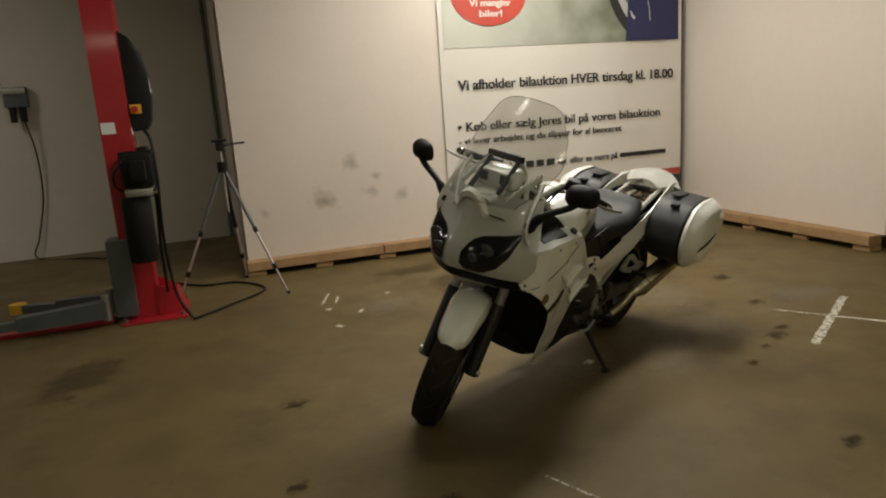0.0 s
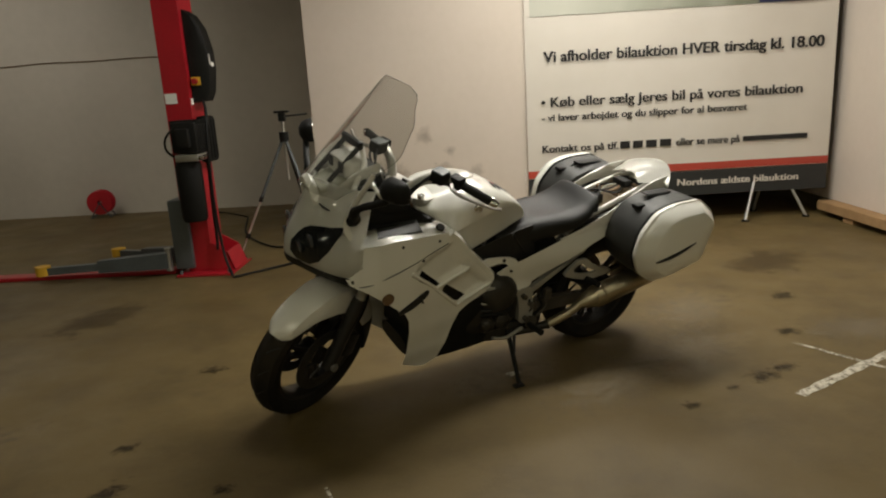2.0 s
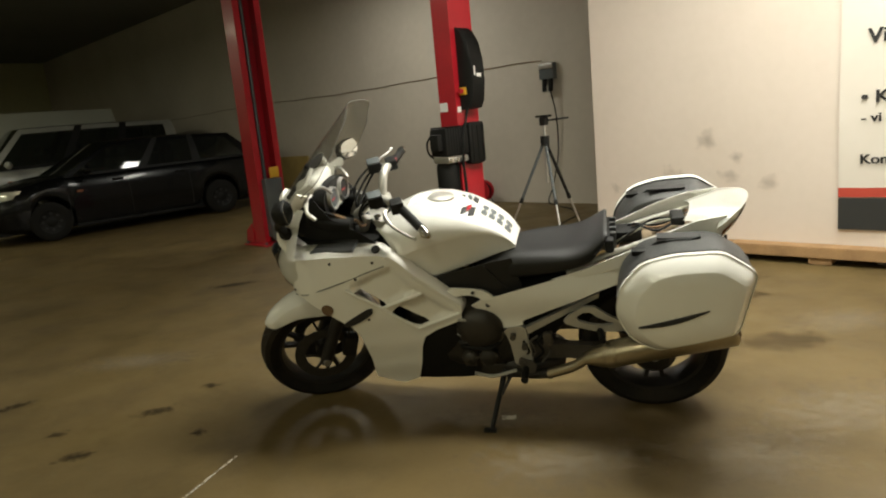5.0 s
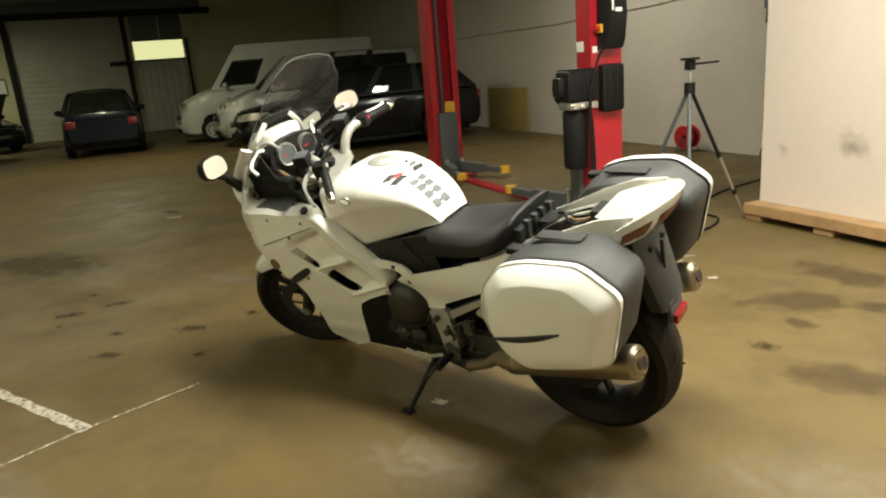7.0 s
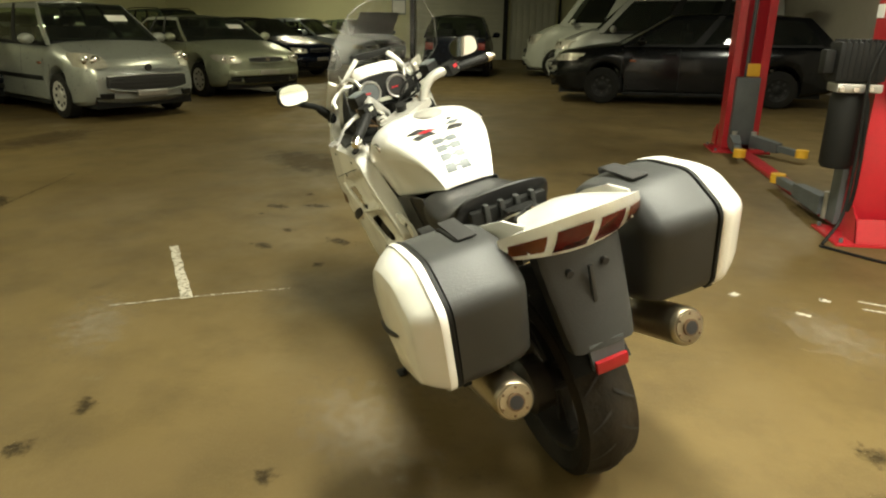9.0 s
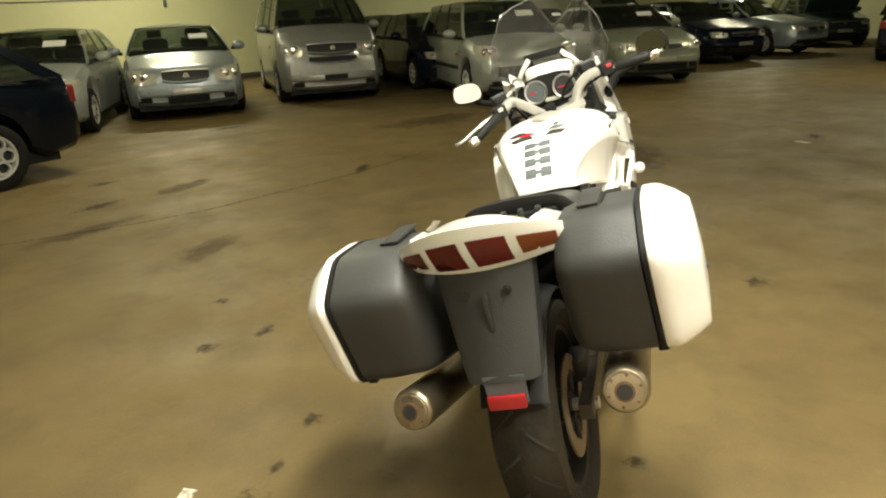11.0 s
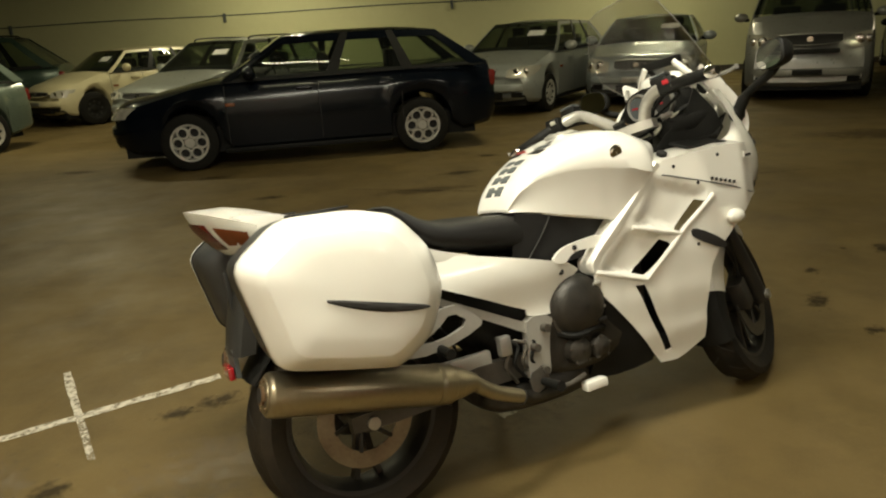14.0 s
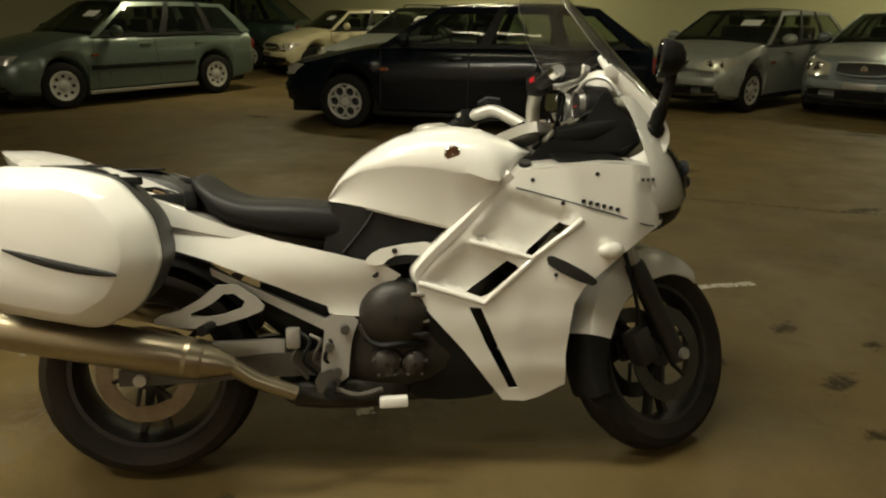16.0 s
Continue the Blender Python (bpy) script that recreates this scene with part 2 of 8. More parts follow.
def loft(bm, rings, cap=True, closed=True):
    """Joins rings of equally many points by quads."""
    rows = [[bm.verts.new(p) for p in r] for r in rings]
    k = len(rows[0])
    for a, b in zip(rows, rows[1:]):
        for i in range(k if closed else k - 1):
            j = (i + 1) % k
            bm.faces.new((a[i], a[j], b[j], b[i]))
    if cap and closed:
        bm.faces.new(list(reversed(rows[0])))
        bm.faces.new(rows[-1])
    return bm


def tube(bm, pts, r, n=10, cap=True):
    """A round bar along points; r is one radius or one for each point."""
    pts = [Vector(p) for p in pts]
    rs = r if isinstance(r, (list, tuple)) else [r] * len(pts)
    rings, side = [], None
    for i, p in enumerate(pts):
        d = (pts[min(i + 1, len(pts) - 1)] - pts[max(i - 1, 0)]).normalized()
        if side is None:
            side = d.orthogonal().normalized()
        side = (side - d * side.dot(d)).normalized()
        up = d.cross(side)
        rings.append([p + (side * math.cos(a) + up * math.sin(a)) * rs[i] for a in (2 * math.pi * k / n for k in range(n))])
    return loft(bm, rings, cap)


def curve_pts(pts, n=6):
    """A smooth way through points (Catmull-Rom)."""
    P = [Vector(p) for p in pts]
    P = [2 * P[0] - P[1], *P, 2 * P[-1] - P[-2]]
    out = []
    for a, b, c, d in zip(P, P[1:], P[2:], P[3:]):
        for k in range(n):
            t = k / n
            out.append(0.5 * ((2 * b) + (c - a) * t + (2 * a - 5 * b + 4 * c - d) * t * t + (3 * b - a - 3 * c + d) * t ** 3))
    return out + [P[-2]]


def lathe(bm, profile, n=40, m=None, cap=False):
    """Turns (radius, along) points round the local y axis."""
    m = m or Matrix()
    rings = [[m @ Vector((r * math.cos(a), y, r * math.sin(a))) for a in (2 * math.pi * k / n for k in range(n))] for r, y in profile]
    return loft(bm, rings, cap)


def rounded(outline, times=2):
    """Cuts the corners of a closed outline (Chaikin)."""
    o = [tuple(p) for p in outline]
    for _ in range(times):
        nxt = []
        for a, b in zip(o, o[1:] + o[:1]):
            nxt += [tuple(0.75 * x + 0.25 * y for x, y in zip(a, b)), tuple(0.25 * x + 0.75 * y for x, y in zip(a, b))]
        o = nxt
    return o


def resample(outline, step):
    out = []
    for a, b in zip(outline, outline[1:] + outline[:1]):
        k = max(1, int(math.dist(a, b) / step))
        out += [tuple(x + (y - x) * i / k for x, y in zip(a, b)) for i in range(k)]
    return out


def shell(outlines, yfun, thick, step=0.03, cuts=1, side=1):
    """A curved sheet of that thickness over a side outline (x, z), with the further outlines as holes; yfun gives its bulge."""
    bm = bmesh.new()
    edges = []
    for o in outlines:
        vs = [bm.verts.new((x, 0, z)) for x, z in resample(o, step)]
        edges += [bm.edges.new((a, b)) for a, b in zip(vs, vs[1:] + vs[:1])]
    bmesh.ops.triangle_fill(bm, edges=edges, use_beauty=True, normal=(0, -1, 0))
    for _ in range(cuts):
        long_ones = [e for e in bm.edges if e.calc_length() > step * 1.6]
        if long_ones:
            bmesh.ops.subdivide_edges(bm, edges=long_ones, cuts=1)
            bmesh.ops.triangulate(bm, faces=bm.faces[:])
            bmesh.ops.beautify_fill(bm, faces=bm.faces[:], edges=[e for e in bm.edges if not e.is_boundary])
    outer = [(v, yfun(v.co.x, v.co.z)) for v in bm.verts]
    for v, y in outer:
        v.co.y = y
    bmesh.ops.recalc_face_normals(bm, faces=bm.faces)
    if sum(f.normal.y * f.calc_area() for f in bm.faces) < 0:
        bmesh.ops.reverse_faces(bm, faces=bm.faces)
    made = bmesh.ops.solidify(bm, geom=bm.faces[:], thickness=thick)
    if side < 0:
        mirror_y(bm)
    return bm


def mirror_y(bm):
    for v in bm.verts:
        v.co.y = -v.co.y
    bmesh.ops.reverse_faces(bm, faces=bm.faces)
    return bm


def blob(bm, stations, n=28):
    """A body along x: stations of x, z of its middle, half width, half height below and above, and squareness (2 is an ellipse)."""
    rings = []
    for x, zc, w, lo, hi, e in stations:
        ring = []
        for k in range(n):
            a = 2 * math.pi * k / n
            c, s = math.cos(a), math.sin(a)
            y = w * math.copysign(abs(c) ** (2 / e), c)
            z = (hi if s > 0 else lo) * math.copysign(abs(s) ** (2 / e), s)
            ring.append((x, y, zc + z))
        rings.append(ring)
    return loft(bm, rings)


def ball(bm, c, r, n=14, squash=(1, 1, 1)):
    bmesh.ops.create_uvsphere(bm, u_segments=n, v_segments=max(6, n // 2), radius=r, matrix=Matrix.Translation(c) @ Matrix.Diagonal((*squash, 1)))
    return bm


def rod(bm, a, b, r, n=12):
    return tube(bm, [a, b], r, n)


def lettering(name, body, width, height, m, material, parent=None, fat=0.0, bold=0.0):
    """Words in the built-in font, as a flat mesh of that width and capital height, standing in the local x-y plane."""
    cu = bpy.data.curves.new(name, "FONT")
    cu.body, cu.size, cu.offset, cu.extrude = body, 1.0, fat, 0.0
    ob = bpy.data.objects.new(name, cu)
    scene.collection.objects.link(ob)
    dg = bpy.context.evaluated_depsgraph_get()
    me = bpy.data.meshes.new_from_object(ob.evaluated_get(dg))
    bpy.data.objects.remove(ob)
    bpy.data.curves.remove(cu)
    xs = [v.co.x for v in me.vertices]
    x0, x1 = min(xs), max(xs)
    for v in me.vertices:
        v.co.x, v.co.y = (v.co.x - x0) / (x1 - x0) * width, v.co.y * height / 0.70
    bm = bmesh.new()
    bm.from_mesh(me)
    bpy.data.meshes.remove(me)
    left, letters = set(bm.faces), []
    while left:
        todo, seen = [left.pop()], set()
        while todo:
            f = todo.pop()
            seen.add(f)
            near = {g for e in f.edges for g in e.link_faces} & left
            left -= near
            todo += near
        xs = [v.co.x for f in seen for v in f.verts]
        letters.append((min(xs), max(xs), seen))
    letters.sort(key=lambda q: q[0])
    words, end = [], -9
    for lo, hi, faces in letters:
        if lo > end + 0.24 * height:
            words.append([])
        words[-1] += list(faces)
        end = max(end, hi)
    out = []
    for faces in words:
        wm = bmesh.new()
        for k in range(3 if bold else 1):  # a bold stroke is printed three times, a hair apart
            known, step = {}, Vector(((k - 1) * bold * height, 0, 0.0003 * k))
            for f in faces:
                wm.faces.new([known.setdefault(v, None) or known.update({v: wm.verts.new(m @ (v.co + step))}) or known[v] for v in f.verts])
        out.append(part(name, wm, material, parent))
    bm.free()
    return out


SIDES = (1, -1)


def lerp_table(x, rows):
    for (a, va), (b, vb) in zip(rows, rows[1:]):
        if x <= b:
            k = min(1, max(0, (x - a) / (b - a)))
            k = k * k * (3 - 2 * k) * 0.5 + k * 0.5
            return va + (vb - va) * k
    return rows[-1][1]

# ---- the hall ----
def structure(name, bm, material, label, parent=None):
    ob = part(name, bm, material, parent, label)
    return tagged(ob, label, name.split("_")[0], kind="structure")


X0, X1, Y0, Y1 = -25.0, 15.0, -16.2, 5.25


def floor_sheet():
    bm = bmesh.new()
    bmesh.ops.create_grid(bm, x_segments=60, y_segments=40, size=1, matrix=Matrix.Translation(((X0 + X1) / 2, (Y0 + Y1) / 2, 0)) @ Matrix.Diagonal(((X1 - X0) / 2 + 0.2, (Y1 - Y0) / 2 + 0.2, 1, 1)))
    return bm


structure("floor", floor_sheet(), FLOOR, "stained brown concrete garage floor")
structure("ceiling", boxed((X0, Y0, CEILING), (X1, Y1, CEILING + 0.15)), CEILPAINT, "dull grey hall ceiling")
structure("wall_north", boxed((X0, Y1, 0), (X1, Y1 + 0.2, CEILING)), GREYWALL, "grey painted workshop back wall")
structure("wall_south", boxed((X0, Y0 - 0.2, 0), (X1, Y0, CEILING)), CREAMWALL, "cream painted long hall wall behind parked cars")
structure("wall_east", boxed((X1, Y0, 0), (X1 + 0.2, Y1, CEILING)), CREAMWALL, "plain cream end wall of the hall")
structure("wall_west", boxed((X0 - 0.2, Y0, 0), (X0, Y1, CEILING)), CREAMWALL, "dim cream end wall beside the roller door")
structure("baseboard_south", boxed((X0, Y0, 0), (X1, Y0 + 0.03, 0.14), 0.004), DARKBASE, "dark skirting along the cream wall")
structure("wall_partition_front", boxed((-1.98, 2.80, 0.13), (0.62, 2.92, CEILING)), WHITEWALL, "white board partition with scuff marks")
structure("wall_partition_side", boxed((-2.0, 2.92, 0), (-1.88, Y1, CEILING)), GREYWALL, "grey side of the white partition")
structure("wall_partition_right", boxed((2.92, 0.34, 0.13), (3.04, Y1, CEILING)), WHITEWALL, "white board partition meeting the banner corner")
structure("wall_partition_lintel", boxed((0.62, 2.80, 2.6), (2.92, 2.92, CEILING)), WHITEWALL, "white board over the covered opening")
structure("wall_end_post", boxed((3.045, 0.30, 0), (3.10, 0.42, CEILING), 0.004), DARKSTEEL, "dark steel post at the end of the partition")


def disc(n=20):
    bm = bmesh.new()
    bm.faces.new([bm.verts.new((math.cos(2 * math.pi * k / n), math.sin(2 * math.pi * k / n), 0)) for k in range(n)])
    return bm


def wall_scuff(x, y, z, r, tall):
    ob = part("wall_scuff", disc(), SCUFF)
    ob.matrix_basis = pose(x, y, z, 90) @ Matrix.Diagonal((r, tall, 1, 1))
    tagged(ob, "grey sooty scuff on the white partition", "scuff", kind="structure")


SCUFF = patchy("sooty scuff", (0.22, 0.17, 0.12), 0.50, 8, 0.8, 0.85, 0.42, True)
for sx, sz, r, tall in ((-1.78, 0.55, 0.12, 0.10), (-1.24, 0.60, 0.20, 0.17), (-0.93, 0.96, 0.13, 0.14), (-0.76, 0.66, 0.12, 0.09), (-0.47, 0.60, 0.12, 0.11), (-0.70, 0.80, 0.08, 0.08)):
    wall_scuff(sx, 2.795, sz, r, tall)


def beam_row(name, a, b, across, label):
    """A plank on blocks along the foot of a partition."""
    t = thing(name, label, "beam", kind="structure")
    (ax, ay), (bx, by) = a, b
    d = Vector((bx - ax, by - ay, 0))
    n = Vector(across)
    long, d = d.length, d.normalized()

    def bar(lo, hi, z0, z1, deep):
        bm = bmesh.new()
        o = Vector((ax, ay, 0))
        p = [o + d * lo, o + d * hi, o + d * hi + n * deep, o + d * lo + n * deep]
        loft(bm, [[q + Vector((0, 0, z0)) for q in p], [q + Vector((0, 0, z1)) for q in p]])
        bmesh.ops.bevel(bm, geom=bm.edges[:], offset=0.006, segments=2, affect="EDGES")
        return bm

    x = 0.0
    while x < long - 0.05:
        part("plank", bar(x, min(long, x + 1.28), 0.052, 0.135, 0.15), ROUGHWOOD, t)
        x += 1.29
    x = 0.0
    while x < long - 0.05:
        part("block", bar(x, min(long, x + 0.16), 0.0, 0.051, 0.13), ROUGHWOOD, t)
        x += 0.62
    return t


beam_row("wooden_beam", (-2.0, 2.798), (0.75, 2.798), (0, -1, 0), "rough timber plank on blocks along the white partition")
beam_row("wooden_beam", (2.915, 0.36), (2.915, 2.79), (-1, 0, 0), "rough timber plank on blocks under the side partition")


def ceiling_light(x, y, z, turn, long, watts, colour, glow):
    t = thing("ceiling_light", "white fluorescent tube fitting hung below the ceiling", "lamp", pose(x, y, z, 0, 0, turn), "ceiling lights")
    half = 0.20 if colour == WARM else 0.06
    part("housing", boxed((-long / 2 - 0.04, -half, 0.05), (long / 2 + 0.04, half, 0.11), 0.01), DOORWHITE, t)
    part("tube", rod(bmesh.new(), (-long / 2, 0, 0.025), (long / 2, 0, 0.025), 0.018), glow, t)
    for s in (-1, 1):
        part("hanger", rod(bmesh.new(), (s * long * 0.4, 0, 0.11), (s * long * 0.4, 0, CEILING - z + 0.005), 0.006, 6), DARKSTEEL, t)
    lamp = bpy.data.lights.new("tube_light", "AREA")
    lamp.shape, lamp.size, lamp.size_y, lamp.energy, lamp.color = "RECTANGLE", long, 2 * half, watts, colour
    ob = new("tube_light", lamp)
    ob.matrix_basis = pose(x, y, z - 0.01, 0, 0, turn)


GLOW = {WARM: glowing("warm tube", (1.0, 0.9, 0.74), 9.0), GREEN: glowing("pale green tube", (0.92, 1.0, 0.78), 7.0)}
for row in TUBES:
    ceiling_light(*row, GLOW[row[-1]])

# small framed board on the end wall
board = tagged(part("notice_board", boxed((X0 - 0.01, -6.72, 1.66), (X0 + 0.02, -6.23, 2.12), 0.004), PAPER), "small pale notice board in a dark frame", "notice board")
for a, b in (((X0 - 0.005, -6.75, 2.12), (X0 + 0.03, -6.20, 2.17)), ((X0 - 0.005, -6.75, 1.61), (X0 + 0.03, -6.20, 1.66)), ((X0 - 0.005, -6.75, 1.66), (X0 + 0.03, -6.72, 2.12)), ((X0 - 0.005, -6.23, 1.66), (X0 + 0.03, -6.20, 2.12))):
    part("frame_strip", boxed(a, b, 0.004), DARKSTEEL, board, "dark frame strip")

# cables and sockets
bm = tube(bmesh.new(), [(x, Y1 - 0.008, 1.97 + 0.02 * math.sin(x * 0.9) + 0.006 * math.sin(x * 5.1)) for x in np.arange(-24, -4.1, 0.25)], 0.006, 6)
tagged(part("wall_cable", bm, RUST), "thin grey cable clipped along the back wall", "cable")
bm = tube(bmesh.new(), [(x, Y0 + 0.014, 2.02 + 0.015 * math.sin(x * 0.9)) for x in np.arange(-20, 14.6, 0.6)], 0.012, 6)
tagged(part("wall_cable", bm, DARKSTEEL), "thin dark cable clipped along the cream wall", "cable")
for x in (-16.7, -11.2, -5.65, -0.08, 5.65, 11.2):
    bm = boxed((x - 0.035, Y0, 1.84), (x + 0.035, Y0 + 0.05, 2.06), 0.01)
    tagged(part("cable_bracket", bm, DARKSTEEL), "small dark bracket holding the wall cable", "bracket", "cable brackets")
t = thing("socket_box", "grey wall socket box with plugged cables", "socket")
part("box", boxed((-4.25, Y1 - 0.09, 1.72), (-4.01, Y1, 1.94), 0.015), DARKSTEEL, t)
part("box_lid", boxed((-4.24, Y1 - 0.11, 1.86), (-4.02, Y1 - 0.085, 1.93), 0.01), ALLOY, t, "pale hinged lid of the box")
for dx in (-0.045, 0.055):
    part("plug", rod(bmesh.new(), (-4.13 + dx, Y1 - 0.07, 1.72), (-4.13 + dx, Y1 - 0.085, 1.56), 0.034, 10), BLACKPLASTIC, t)
part("cord", tube(bmesh.new(), curve_pts([(-4.075, Y1 - 0.085, 1.56), (-4.03, Y1 - 0.05, 1.2), (-4.05, Y1 - 0.03, 0.7), (-4.16, Y1 - 0.04, 0.25), (-4.2, Y1 - 0.10, 0.015), (-3.6, Y1 - 0.5, 0.012), (-3.2, Y1 - 0.9, 0.012)]), 0.009, 6), BLACKPLASTIC, t)
tagged(part("corner_pipe", rod(bmesh.new(), (-2.05, Y1 - 0.045, 0), (-2.05, Y1 - 0.045, CEILING), 0.022, 8), DARKSTEEL), "dark pipe in the corner by the partition", "pipe")


# west end: roller door, small door and lit window strip
def west_end():
    x = X0
    d = thing("door_1", "closed dirty white roller door of flat slats", "door", kind="structure")
    for k in range(22):
        part("slat", boxed((x, -5.85, 0.18 * k), (x + 0.03, -2.42, 0.18 * k + 0.173), 0.006), DOORWHITE, d)
    f = thing("door_frame", "dark steel frame round the roller door", "frame", kind="structure")
    for y in (-6.02, -2.42):
        part("post", boxed((x, y, 0), (x + 0.16, y + 0.16, 3.97), 0.01), BLACKPLASTIC, f)
    part("header", boxed((x, -10.5, 3.97), (x + 0.22, 0.6, 4.17), 0.01), BLACKPLASTIC, f)
    part("box", boxed((x, -10.5, 4.18), (x + 0.12, 0.3, 4.49), 0.01), DARKSTEEL, f)
    part("bracket", boxed((x + 0.16, -2.95, 2.34), (x + 0.24, -2.2, 2.48), 0.01), BLACKPLASTIC, f)
    d2 = thing("door_2", "small pale sheet-metal door", "door", kind="structure")
    for k in range(7):
        part("sheet", boxed((x, -2.16 + 0.242 * k, 0.02), (x + 0.035, -2.16 + 0.242 * k + 0.236, 2.42), 0.006), DOORWHITE, d2)
    w = thing("window_1", "lit yellowish window strip above the small door", "window", kind="structure")
    part("pane", boxed((x, -2.12, 2.50), (x + 0.02, -0.47, 3.12)), glowing("lit yellow glass", (0.78, 0.78, 0.40), 0.42), w)
    part("window_frame", boxed((x, -2.14, 2.44), (x + 0.06, -0.45, 2.49), 0.005), BLACKPLASTIC, w)
    part("window_frame", boxed((x, -2.14, 3.13), (x + 0.06, -0.45, 3.18), 0.005), BLACKPLASTIC, w)
    structure("trim_panel", boxed((x, -2.12, 3.19), (x + 0.05, -0.45, 3.96), 0.005), DARKSTEEL, "dark panel above the lit window")
    part("panel_strip", boxed((x + 0.05, -1.22, 3.22), (x + 0.06, -1.18, 3.94), 0.004), DOORWHITE, w, "pale upright strip over the window")
    part("door_post", boxed((x, -0.40, 0), (x + 0.1, -0.30, 3.15), 0.01), BLACKPLASTIC, f)


west_end()
bm = boxed((-11.75, Y1 - 0.06, 0.0), (-10.0, Y1 - 0.025, 0.86), 0.004)
tagged(part("plywood_board", bm, surface("yellowed plywood", (0.42, 0.31, 0.10), 0.65, other=(0.30, 0.21, 0.07), scale=4, grain=40, amount=0.8)), "yellowed plywood board leaning on the back wall", "board")


# ---- the banner ----
def wave(x, z):
    return 0.006 * math.sin(x * 3.1 + 0.6 * z) + 0.004 * math.sin(x * 7.3 - z * 2.2) + 0.003 * math.sin(z * 5.0)


BANNER_Y = 2.775


def cloth(x0, x1, z0, z1, front, step=0.06):
    nx, nz = max(2, int((x1 - x0) / step)), max(2, int((z1 - z0) / step))
    bm = bmesh.new()
    rows = [[(x0 + (x1 - x0) * i / nx, BANNER_Y - front + wave(x0 + (x1 - x0) * i / nx, z0 + (z1 - z0) * k / nz), z0 + (z1 - z0) * k / nz) for i in range(nx + 1)] for k in range(nz + 1)]
    return loft(bm, rows, cap=False, closed=False)


def hung(ob, front, layers=False):
    """Lays a flat print on the banner's waves."""
    for v in ob.data.vertices:
        v.co.y = BANNER_Y - front + wave(v.co.x, v.co.z) + (v.co.y if layers else 0.0)
    return ob


def print_polygon(name, pts, material, parent, front):
    bm = bmesh.new()
    bm.faces.new([bm.verts.new((x, 0, z)) for x, z in pts])
    bmesh.ops.triangulate(bm, faces=bm.faces)
    return hung(part(name, bm, material, parent), front)


def gradient_photo():
    m, t, b = principled("faded photo print")
    n, l = t.nodes, t.links
    co, sep, mr, mix = n.new("ShaderNodeTexCoord"), n.new("ShaderNodeSeparateXYZ"), n.new("ShaderNodeMapRange"), n.new("ShaderNodeMix")
    no = n.new("ShaderNodeTexNoise")
    no.inputs["Scale"].default_value = 3
    l.new(co.outputs["Object"], sep.inputs[0])
    l.new(co.outputs["Object"], no.inputs["Vector"])
    mr.inputs["From Min"].default_value, mr.inputs["From Max"].default_value = 0.4, 2.0
    l.new(sep.outputs["X"], mr.inputs["Value"])
    ad = n.new("ShaderNodeMath")
    ad.operation = "MULTIPLY"
    l.new(mr.outputs[0], ad.inputs[0])
    l.new(no.outputs["Fac"], ad.inputs[1])
    mix.data_type = "RGBA"
    mix.inputs["A"].default_value, mix.inputs["B"].default_value = (0.55, 0.55, 0.47, 1), (0.10, 0.12, 0.06, 1)
    m2 = n.new("ShaderNodeMath")
    m2.operation = "MULTIPLY"
    m2.inputs[1].default_value = 1.5
    l.new(ad.outputs[0], m2.inputs[0])
    l.new(m2.outputs[0], mix.inputs["Factor"])
    l.new(mix.outputs["Result"], b.inputs["Base Color"])
    b.inputs["Roughness"].default_value = 0.55
    return m


